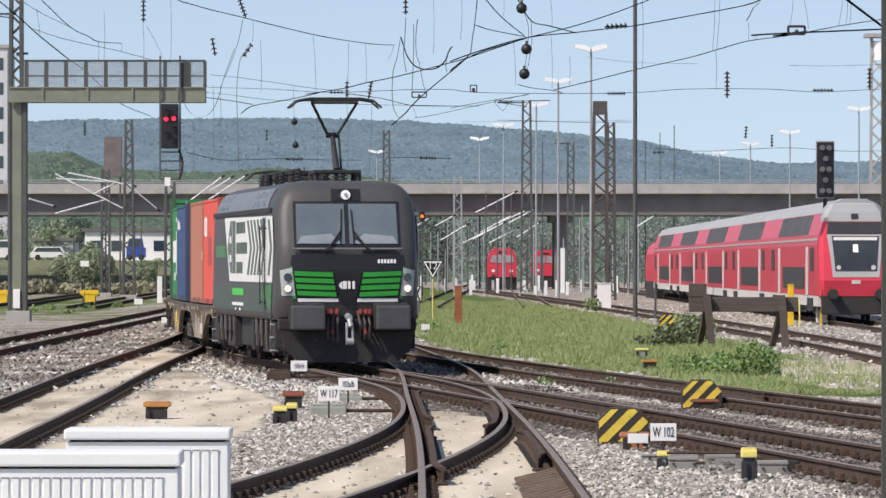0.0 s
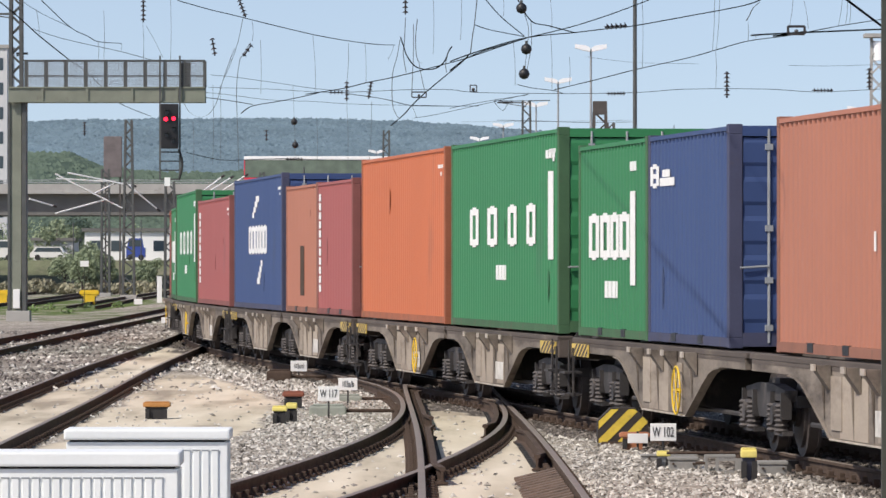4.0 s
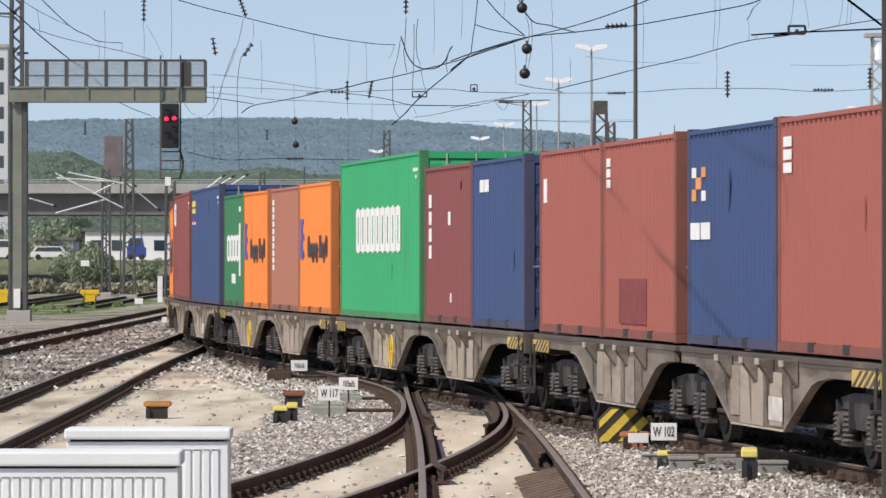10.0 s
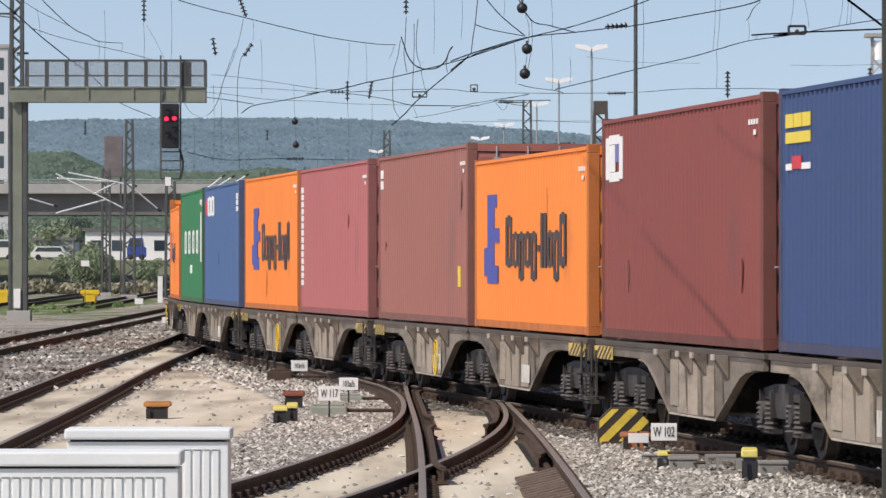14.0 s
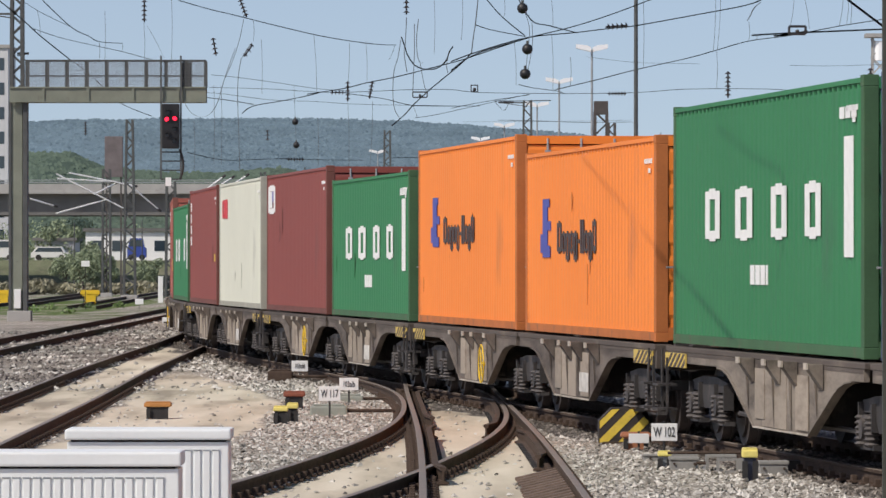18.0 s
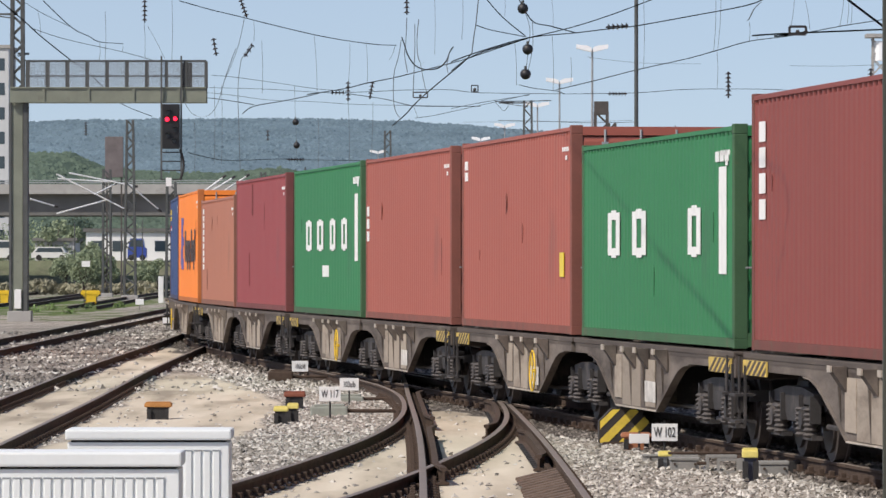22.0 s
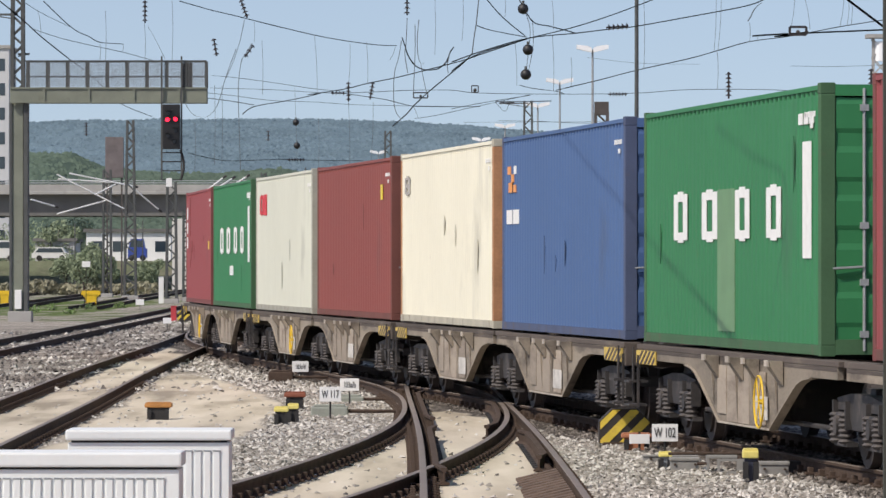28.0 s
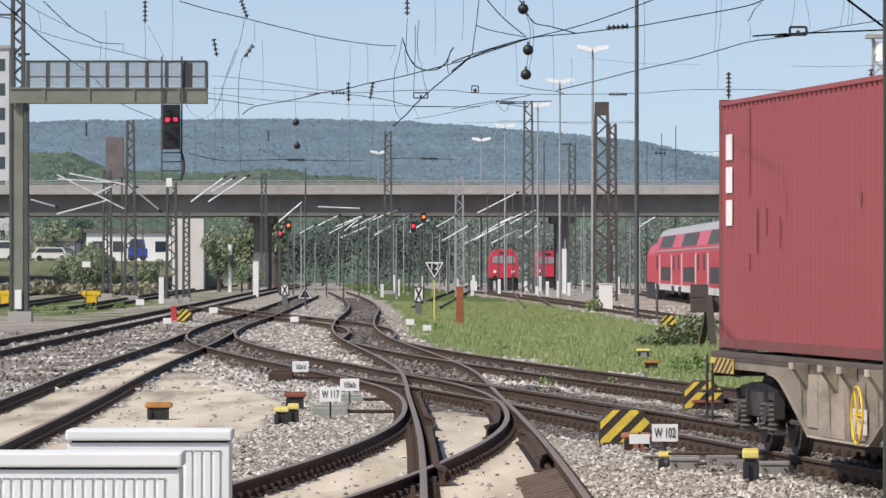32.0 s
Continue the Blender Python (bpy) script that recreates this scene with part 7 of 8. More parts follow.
def strut(x0, y0, x1, y1, d, r=0.05, m=None):
    a = Vector(((x0 - 784) / 10114 * d, d, 2.129 - (y0 - 469.65) / 10114 * d))
    b = Vector(((x1 - 784) / 10114 * d, d + 1.2, 2.129 - (y1 - 469.65) / 10114 * d))
    bm = bmesh.new()
    rod(bm, a, b, r, n=6)
    g = part("cantilever_strut", bm, m or mat("bright_zinc", (0.80, 0.80, 0.79), rough=0.5, metal=0.0, var=0.1), LINE, "bright galvanised tube")
    bm = bmesh.new()
    rod(bm, b - (b - a).normalized() * 0.3, b, r * 1.6, n=6)
    part("end_fitting", bm, M_insul, g)


for q in ((335, 356, 396, 310), (366, 356, 438, 308), (372, 338, 412, 312), (98, 308, 222, 372), (52, 352, 98, 366), (98, 378, 190, 352), (165, 344, 206, 322), (220, 322, 282, 374), (100, 316, 200, 322), (120, 306, 240, 330),
          (652, 390, 706, 368), (592, 400, 640, 380), (580, 412, 632, 384), (606, 408, 642, 378), (700, 392, 726, 378), (842, 376, 916, 338), (722, 410, 762, 384), (820, 430, 880, 400), (836, 424, 896, 392), (850, 412, 908, 380), (490, 392, 536, 352), (560, 365, 640, 368),
          (600, 420, 650, 398), (620, 402, 668, 378), (660, 415, 700, 392), (770, 400, 806, 380), (780, 425, 830, 396), (866, 430, 920, 402), (900, 395, 950, 368), (915, 420, 958, 392), (560, 398, 600, 378),
          (1126, 402, 1162, 380), (528, 412, 556, 396), (874, 398, 934, 372)):
    strut(*q, 400 if q[0] < 560 else 470, 0.055)


# ---- grass and shrubs ----
def grass_field():
    rng = random.Random(3)
    verts, faces = [], []
    n = 0
    while n < 80000:
        y = 103 + 260 * rng.random() ** 1.6
        x = rng.uniform(-3.2, 11.0)
        s, g, o = zone_values(x, y)
        if rng.random() > g:
            continue
        tuft = noise.noise(Vector((x * 0.5, y * 0.12, 3)))
        h = rng.uniform(0.05, 0.2) * (1.0 + 1.2 * tuft)
        if h < 0.05:
            continue
        a = rng.uniform(0, 3.14)
        w = rng.uniform(0.007, 0.018)
        dx, dy = w * math.cos(a), w * math.sin(a)
        lx, ly = rng.uniform(-0.12, 0.12), rng.uniform(-0.08, 0.08)
        b = len(verts)
        z = GROUND_Z - 0.03
        verts += [(x - dx, y - dy, z), (x + dx, y + dy, z), (x + lx * 0.5 + dx * 0.7, y + ly * 0.5, z + h * 0.6), (x + lx * 0.5 - dx * 0.7, y + ly * 0.5, z + h * 0.6), (x + lx, y + ly, z + h)]
        faces += [(b, b + 1, b + 2, b + 3), (b + 3, b + 2, b + 4)]
        n += 1
    m = mat("meadow_grass", (0.15, 0.2, 0.05), rough=0.7, var=0.1, scale=2, bump=0, spec=0.25)
    nd, l = m.node_tree.nodes, m.node_tree.links
    geo = nd.new("ShaderNodeNewGeometry")
    rp = nd.new("ShaderNodeValToRGB")
    rp.color_ramp.elements[0].color, rp.color_ramp.elements[1].color = (0.165, 0.225, 0.078, 1), (0.42, 0.42, 0.23, 1)
    e = rp.color_ramp.elements.new(0.65)
    e.color = (0.26, 0.325, 0.13, 1)
    l.new(geo.outputs["Random Per Island"], rp.inputs[0])
    l.new(rp.outputs[0], nd["Principled BSDF"].inputs["Base Color"])
    tagged(new("grass", raw("grass", verts, faces, m)), "high green and straw-coloured grass between the tracks", "grass", kind="stuff")


grass_field()


def shrub(x, y, spots, size, label, m, seed):
    g = thing("shrub", pose(x, y, GROUND_Z), label, "shrub", "shrubs")
    bm = bmesh.new()
    for k in range(6):
        rod(bm, (0, 0, -0.05), (spots[k % len(spots)][0] * 0.6 + 0.1 * k - 0.3, 0.1, spots[k % len(spots)][2]), 0.02, 0.006, 5)
    part("stems", bm, M_wood, g)
    part("foliage", raw("foliage", *leaf_cloud(spots, size, seed), m), None, g)


M_shrub = mat("shrub_leaves", (0.15, 0.23, 0.07), rough=0.55, var=0.5, scale=3, bump=0, rand=0.3)
M_shrub2 = mat("dark_shrub_leaves", (0.15, 0.18, 0.085), rough=0.55, var=0.5, scale=3, bump=0)
shrub(6.623, 165, [(-0.8, 0, 0.12, 0.4, 0.5, 0.2, 260), (-0.2, 0, 0.3, 0.5, 0.5, 0.35, 420), (0.4, 0, 0.38, 0.55, 0.5, 0.42, 520), (0.9, 0, 0.5, 0.4, 0.5, 0.4, 380)], 0.06, "low leafy bramble bush in the grass", M_shrub2, 21)
shrub(6.37, 118, [(-0.5, 0, 0.25, 0.45, 0.5, 0.3, 500), (0, 0, 0.4, 0.4, 0.5, 0.42, 620), (0.35, 0, 0.3, 0.3, 0.4, 0.35, 420), (-1.0, 0, 0.15, 0.5, 0.5, 0.2, 320)], 0.04, "bright green nettles beside the track", M_shrub, 22)
shrub(5.621, 122, [(-0.4, 0, 0.2, 0.5, 0.5, 0.25, 420), (0.3, 0, 0.2, 0.5, 0.5, 0.28, 420)], 0.04, "bright green weeds beside the track", M_shrub, 23)
shrub(7.77, 290, [(-0.2, 0, 0.3, 0.5, 0.5, 0.4, 260)], 0.07, "small green bush at a mast foot", M_shrub, 24)
shrub(9.056, 215, [(0.0, 0, 0.25, 0.6, 0.5, 0.3, 260), (0.8, 0, 0.2, 0.5, 0.5, 0.25, 200)], 0.06, "green weeds behind the buffer stop", M_shrub, 25)
for k, (px, py) in enumerate(((968, 684), (1078, 690), (880, 620), (770, 585), (120, 555), (60, 552), (90, 548), (150, 546), (210, 545), (385, 480), (500, 540))):
    d = round(10114 * 2.32 / (py - 469.65), 1)
    shrub(round((px - 784) / 10114 * d, 2), d, [(0, 0, 0.1, 0.08 + d * 0.001, 0.2, 0.1 + d * 0.0005, 60)], 0.012 + d * 0.00022, "small weed tuft beside the rails", M_shrub, 40 + k)


# ---- the leading electric locomotive ----
TIP = 8.5
NOSE = [(0.62, 0.0), (0.4, 0.01), (0.25, 0.04), (0.14, 0.1), (0.07, 0.18), (0.03, 0.3), (0.01, 0.5), (0.0, 0.85)]  # (back from the tip, in from the side)
LEVELS = [(1.0, 0.12, 1.46), (1.08, 0.06, 1.5), (1.5, 0.02, 1.5), (2.0, 0.0, 1.5), (2.4, 0.05, 1.5), (2.6, 0.12, 1.5), (2.9, 0.25, 1.5), (3.2, 0.38, 1.49), (3.36, 0.45, 1.46), (3.5, 0.51, 1.42),
          (3.62, 0.57, 1.36), (3.72, 0.65, 1.28), (3.8, 0.77, 1.18), (3.86, 1.0, 1.02), (3.885, 1.5, 0.8)]  # (height, setback, half width)


def ring_outline(front, hw):
    """A plan outline with rounded corners, from x = -front to x = front."""
    side = [(front - a, hw - b) for a, b in NOSE]
    pts = [(x, -y) for x, y in side] + [(x, y) for x, y in side[::-1]]
    return pts + [(-x, -y) for x, y in pts]


def loft():
    bm = bmesh.new()
    rings = [[bm.verts.new((x, y, z)) for x, y in ring_outline(TIP - sb, hw)] for z, sb, hw in LEVELS]
    n = len(rings[0])
    for a, b in zip(rings, rings[1:]):
        for i in range(n):
            bm.faces.new((a[i], a[(i + 1) % n], b[(i + 1) % n], b[i]))
    bm.faces.new(rings[0][::-1])
    bm.faces.new(rings[-1])
    return bm


def locomotive():
    g = thing("electric_locomotive", pose(0, 0, 0), "dark grey electric locomotive with green grilles and white side panel", "locomotive")
    M_body = mat("loco_dark_grey", (0.062, 0.062, 0.061), rough=0.5, var=0.15, scale=0.7, bump=0.015, spec=0.35, dirt=(0.075, 0.07, 0.062), dirt_amount=0.12)
    M_roof = mat("loco_roof_grey", (0.15, 0.165, 0.18), rough=0.45, var=0.2, scale=1.0, bump=0.03)
    M_lgreen = mat("loco_green", (0.02, 0.30, 0.035), rough=0.4, var=0.1)
    M_dgreen = mat("loco_dull_green", (0.05, 0.068, 0.052), rough=0.5, var=0.15, dirt=(0.075, 0.07, 0.06), dirt_amount=0.25)
    M_mgreen = mat("loco_mid_green", (0.035, 0.16, 0.04), rough=0.45, var=0.15)
    M_panel = mat("loco_white_panel", (0.72, 0.72, 0.69), rough=0.4, var=0.08)
    M_stripe = mat("loco_panel_stripe", (0.085, 0.115, 0.085), rough=0.45, var=0.1)
    M_nose = mat("loco_black_nose", (0.014, 0.014, 0.016), rough=0.4, var=0.2, spec=0.4)
    M_lower = mat("loco_sooty_black", (0.03, 0.029, 0.029), rough=0.65, var=0.35, scale=3, spec=0.3, dirt=(0.075, 0.066, 0.058), dirt_amount=0.3, dirt_scale=4)
    # the screens' base colour includes the sky they reflect
    M_screen = mat("windscreen", (0.12, 0.15, 0.165), rough=0.1, var=0.3, scale=0.9, bump=0, spec=0.9)
    part("body", loft(), M_body, g, smooth=True)
    for s in (-1, 1):
        bm = bmesh.new()
        prism(bm, [(s * 1.494, 3.24), (s * 1.466, 3.37), (s * 1.425, 3.51), (s * 1.365, 3.63), (s * 1.285, 3.73), (s * 1.295, 3.742), (s * 1.378, 3.64), (s * 1.44, 3.515), (s * 1.48, 3.375), (s * 1.507, 3.245)], -7.0, 6.6, "x")
        part("roof_slope", bm, M_roof, g, "light grey sloping roof edge")
    bm = bmesh.new()
    box(bm, -6.6, 6.4, -0.75, 0.75, 3.875, 3.9)
    part("roof_deck", bm, M_roof, g)

    def face_x(y, z):
        sb = float(np.interp(z, [l[0] for l in LEVELS], [l[1] for l in LEVELS]))
        hw = float(np.interp(z, [l[0] for l in LEVELS], [l[2] for l in LEVELS]))
        back = float(np.interp(hw - abs(y), [b for a, b in NOSE], [a for a, b in NOSE]))
        return TIP - sb - back

    def front_plate(name, corners, off, m, label="", thick=0.012, under=None, n=8):
        """A panel that follows the nose; corners (y, z) run round it from the lower left."""
        (ya, za), (yb, zb), (yc, zc), (yd, zd) = corners
        bm = bmesh.new()
        grid = []
        for o in (off, off + thick):
            rows = []
            for j in range(n + 1):
                v = j / n
                row = []
                for i in range(n + 1):
                    u = i / n
                    y = (ya * (1 - u) + yb * u) * (1 - v) + (yd * (1 - u) + yc * u) * v
                    z = (za * (1 - u) + zb * u) * (1 - v) + (zd * (1 - u) + zc * u) * v
                    row.append(bm.verts.new((face_x(y, z) + o, y, z)))
                rows.append(row)
            grid.append(rows)
        for j in range(n):
            for i in range(n):
                for k in (0, 1):
                    q = grid[k]
                    bm.faces.new((q[j][i], q[j][i + 1], q[j + 1][i + 1], q[j + 1][i]))
        lo, hi = grid
        edge = [(0, i) for i in range(n)] + [(j, n) for j in range(n)] + [(n, n - i) for i in range(n)] + [(n - j, 0) for j in range(n)]
        for k, (j, i) in enumerate(edge):
            j2, i2 = edge[(k + 1) % len(edge)]
            bm.faces.new((lo[j][i], lo[j2][i2], hi[j2][i2], hi[j][i]))
        return part(name, bm, m, under or g, label)

    def flat(y0, y1, z0, z1):
        return [(y0, z0), (y1, z0), (y1, z1), (y0, z1)]
    front_plate("windscreen_surround", flat(-1.1, 1.1, 2.5, 3.45), 0.004, M_nose, "black screen surround")
    front_plate("nose_band", [(-1.19, 2.02), (1.19, 2.02), (1.16, 2.34), (-1.16, 2.34)], 0.004, M_nose, "black band below the screens")
    front_plate("wiper_tray", flat(-1.08, 1.08, 2.345, 2.45), 0.006, M_lower)
    front_plate("sill_strip", flat(-1.14, 1.14, 2.46, 2.49), 0.01, M_roof, "pale strip under the screens")
    for s in (-1, 1):
        def mirror(c):
            return [(s * y, z) for y, z in c]
        screen = front_plate("windscreen", mirror([(0.045, 2.57), (1.05, 2.57), (1.04, 3.40), (0.045, 3.40)]), 0.02, M_screen, "windscreen with reflected sky put into its colour")
        # pale band laid on the glass in place of a reflection
        front_plate("dashboard", mirror([(0.1, 2.575), (1.04, 2.575), (0.95, 2.73), (0.35, 2.78)]), 0.033, mat("loco_reflection_band", (0.22, 0.25, 0.27), rough=0.3, var=0.3, scale=2), "pale reflection painted on the screen", 0.003, screen)
        bm = bmesh.new()
        rod(bm, (face_x(0.4, 2.42) + 0.07, s * 0.44, 2.42), (face_x(0.1, 2.85) + 0.06, s * 0.12, 2.85), 0.02, n=5)
        rod(bm, (face_x(0.4, 2.42) + 0.07, s * 0.52, 2.40), (face_x(0.1, 2.72) + 0.06, s * 0.14, 2.72), 0.014, n=5)
        rod(bm, (face_x(0.1, 2.6) + 0.055, s * 0.14, 2.58), (face_x(0.1, 3.3) + 0.05, s * 0.1, 3.28), 0.016, n=5)
        part("wiper", bm, M_black, g)
        bm = bmesh.new()
        rod(bm, (face_x(0.3, 2.42) + 0.05, s * 0.3, 2.43), (face_x(1.0, 2.42) + 0.05, s * 1.0, 2.44), 0.018, n=6)
        part("grab_bar", bm, M_nose, g)
        front_plate("grille_back", mirror([(0.2, 1.46), (1.05, 1.46), (1.13, 2.02), (0.28, 1.98)]), 0.004, M_nose)
        for k in range(4):
            z = 1.475 + k * 0.135
            a, b = 0.235 + 0.024 * k, 1.035 + 0.022 * k
            front_plate("grille_slat", mirror([(a, z + 0.005), (b, z + 0.035), (b + 0.012, z + 0.128), (a + 0.012, z + 0.098)]), 0.022, M_lgreen, "bright green grille slat", 0.03, n=6)
        front_plate("white_strip", mirror([(0.19, 1.375), (1.03, 1.375), (1.04, 1.445), (0.2, 1.445)]), 0.012, M_mark)
        housing = front_plate("headlight_housing", mirror([(1.09, 1.5), (1.36, 1.5), (1.40, 2.02), (1.15, 2.08)]), 0.008, mat("lamp_glass_grey", (0.36, 0.38, 0.39), rough=0.25, var=0.25, scale=4), "clear headlight cover")
        front_plate("green_edge", mirror([(1.07, 1.44), (1.13, 1.44), (1.19, 2.1), (1.15, 2.1)]), 0.006, M_lgreen)
        for z, r, m in ((1.65, 0.095, M_steel), (1.88, 0.085, M_glass)):
            bm = bmesh.new()
            disc(bm, (face_x(1.25, z) + 0.03, s * 1.24, z), (1, 0, 0), r, 0.05, 14)
            part("reflector", bm, m, housing, "round reflector")
        bm = bmesh.new()
        disc(bm, (face_x(1.25, 1.65) + 0.06, s * 1.24, 1.65), (1, 0, 0), 0.06, 0.03, 12)
        part("lit_lamp", bm, mat("lit_headlight", (1, 0.9, 0.6), emit=(1.0, 0.82, 0.5), emit_power=2.0, bump=0), housing, "lit yellowish headlight")
        bm = bmesh.new()
        box(bm, 8.30, 8.95, min(s * 0.52, s * 1.22), max(s * 0.52, s * 1.22), 0.80, 1.35, 0.05)
        part("crash_box", bm, M_lower, g, "dark buffer casing")
        bm = bmesh.new()
        rod(bm, (8.95, s * 0.88, 1.06), (9.07, s * 0.88, 1.06), 0.14, n=12)
        box(bm, 9.07, 9.15, s * 0.88 - 0.36, s * 0.88 + 0.36, 0.80, 1.31, 0.05)
        part("buffer", bm, mat("buffer_steel", (0.065, 0.066, 0.066), rough=0.55, var=0.3, scale=3), g, "wide grey buffer plate")
        bm = bmesh.new()
        for k in (0.2, 0.3, 0.4):
            rod(bm, (8.50, s * k, 1.18), (8.75, s * (k + 0.04), 0.9), 0.026, n=6)
            rod(bm, (8.75, s * (k + 0.04), 0.9), (8.67, s * (k + 0.02), 0.5 + k * 0.3), 0.026, n=6)
        part("air_hose", bm, mat("hose_rubber", (0.075, 0.06, 0.058), rough=0.6, var=0.4, scale=8), g)
        bm = bmesh.new()
        for k in (0.24, 0.36, 0.44):
            box(bm, 8.55, 8.67, s * k - 0.03, s * k + 0.03, 1.12, 1.23, 0.01)
        box(bm, 8.65, 8.75, s * 0.34 - 0.025, s * 0.34 + 0.025, 0.72, 0.82, 0.01)
        part("hose_cock", bm, mat("dull_red_cock", (0.32, 0.05, 0.04), rough=0.5), g, "dull red air cocks")
        bm = bmesh.new()
        for x in (5.42, 6.5):
            rod(bm, (x, s * 1.555, 1.3), (x, s * 1.555, 2.95), 0.013, n=5)
            for z in (1.35, 2.9):
                rod(bm, (x, s * 1.5, z), (x, s * 1.555, z), 0.015, n=5)
        part("handrail", bm, M_dark, g)
    front_plate("nose_centre", [(-0.13, 1.30), (0.13, 1.30), (0.30, 2.02), (-0.30, 2.02)], 0.03, M_nose)
    front_plate("badge", [(-0.19, 1.70), (-0.12, 1.63), (-0.12, 1.80), (-0.19, 1.73)], 0.045, M_mark, "white badge")
    for y in (-0.11, 0.0, 0.09):
        front_plate("badge", flat(y, y + (0.085 if y < -0.05 else 0.05), 1.64, 1.80), 0.045, M_mark, "white badge", n=2)
    for y in np.arange(0.62, 1.0, 0.066):
        front_plate("number_bar", flat(float(y), float(y) + 0.045, 2.17, 2.25), 0.02, M_mark, n=2)
    brow = front_plate("light_housing", flat(-0.3, 0.3, 3.47, 3.71), 0.01, M_nose)
    bm = bmesh.new()
    disc(bm, (face_x(0, 3.58) + 0.05, 0, 3.58), (1, 0, 0.2), 0.1, 0.06, 18)
    part("top_light", bm, M_lampwhite, brow, "white roof headlight")
    bm = bmesh.new()
    disc(bm, (face_x(0, 3.58) + 0.09, 0, 3.588), (1, 0, 0.2), 0.035, 0.04, 12)
    part("lamp_core", bm, M_steel, brow)
    bm = bmesh.new()
    prism(bm, [(-1.02, 0.13), (1.02, 0.13), (1.3, 0.4), (1.38, 0.78), (-1.38, 0.78), (-1.3, 0.4)], 8.30, 8.48, "x")
    part("snow_plough", bm, M_lower, g)
    bm = bmesh.new()
    box(bm, 8.05, 8.48, -1.42, 1.42, 0.79, 1.02, 0.03)
    part("buffer_beam", bm, M_lower, g)
    bm = bmesh.new()
    rod(bm, (8.45, 0, 1.08), (8.85, 0, 1.04), 0.07, n=8)
    rod(bm, (8.80, 0, 1.04), (8.91, 0.02, 0.86), 0.05, n=8)
    for s in (-1, 1):
        rod(bm, (8.85, s * 0.06, 0.95), (8.91, s * 0.06, 0.58), 0.025, n=6)
    disc(bm, (8.91, 0, 0.56), (0, 1, 0), 0.07, 0.16, 10)
    part("coupling_hook", bm, M_steel, g)

    def side(name, pts, m, o=0.0, label="", th=0.006, sides=(-1, 1)):
        for s in sides:
            bm = bmesh.new()
            ya, yb = sorted((s * (1.502 + o), s * (1.502 + o + th)))
            prism(bm, pts, ya, yb)
            part(name, bm, m, g, label)
    side("side_panel", [(-4.54, 3.2), (-3.15, 1.77), (7.75, 1.77), (8.1, 2.46), (7.8, 3.15)], M_panel, 0, "white side panel with dark chevrons")
    side("side_band", [(-8.0, 1.14), (7.6, 1.14), (7.6, 1.72), (-8.0, 1.72)], M_dgreen, 0, "dull green lower band")
    side("green_sweep", [(5.2, 1.42), (7.6, 1.2), (7.8, 1.74), (6.6, 1.70), (5.2, 1.56)], M_mgreen, 0.008, "green sweep behind the lamp")
    side("green_mark", [(-2.31, 1.47), (0.66, 1.47), (0.66, 1.62), (-2.31, 1.62)], mat("loco_bright_green", (0.03, 0.5, 0.035), rough=0.4), 0.008)
    side("green_patch", [(-7.1, 2.31), (-4.11, 2.31), (-4.35, 2.58), (-7.1, 2.58)], M_mgreen, 0)
    side("emblem", [(-3.66, 2.5), (-2.85, 3.12), (-2.47, 3.12), (-2.47, 1.95), (-2.85, 1.95)], M_stripe, 0.008)
    for x, z in ((-3.0, 2.2), (-3.0, 2.62)):
        side("emblem_gap", [(x, z), (x + 0.45, z), (x + 0.45, z + 0.16), (x, z + 0.16)], M_panel, 0.015)
    for x in (-2.3, -1.85):
        side("emblem_bar", [(x, 1.95), (x + 0.36, 1.95), (x + 0.36, 3.12), (x, 3.12)], M_stripe, 0.008)
    for x1, z, n in ((1.17, 2.83, 8), (1.68, 2.38, 10), (0.47, 1.95, 7)):
        bm = bmesh.new()
        p = (x1 + 1.23) / n
        for k in range(n):
            for s in (-1, 1):
                for a, b, c, d in ((0, 0.26, 0, 0.25), (0.5, 0.76, 0, 0.25)) + (((0.27, 0.49, 0.1, 0.15),) if k % 2 else ((0.27, 0.49, 0.0, 0.05),)):
                    ya, yb = sorted((s * 1.51, s * 1.515))
                    box(bm, -1.23 + (k + a) * p, -1.23 + (k + b) * p, ya, yb, z + c, z + d)
        part("word_bars", bm, M_stripe, g, "row of plain dark strokes")
    for x in (1.62, 2.46, 3.3, 4.12, 4.94):
        side("chevron", [(x, 3.1), (x + 0.42, 3.1), (x + 1.25, 2.5), (x + 0.42, 1.92), (x, 1.92), (x + 0.85, 2.5)], M_stripe, 0.008)
    side("chevron", [(6.85, 3.08), (7.3, 3.08), (7.85, 2.5), (7.25, 1.92), (6.8, 1.92), (7.4, 2.5)], M_stripe, 0.008)
    side("cab_door", [(5.6, 1.15), (5.64, 1.15), (5.64, 3.14), (5.6, 3.14)], M_stripe, 0.015, "door joint")
    side("cab_door", [(6.36, 1.15), (6.40, 1.15), (6.40, 3.14), (6.36, 3.14)], M_stripe, 0.015, "door joint")
    side("door_window", [(5.76, 2.5), (6.24, 2.5), (6.24, 3.12), (5.76, 3.12)], M_black, 0.017, "dark cab door window")
    bm = bmesh.new()
    for x0, x1, z0, z1 in [(-2.3 + k * 0.3, -2.1 + k * 0.3, 1.24, 1.31) for k in range(10)] + [(-1.5, -1.3, 1.13, 1.19), (-0.4, -0.1, 1.13, 1.19)]:
        box(bm, x0, x1, -1.519, -1.5105, z0, z1)
    part("data_panel", bm, M_mark, g, "small white strokes")
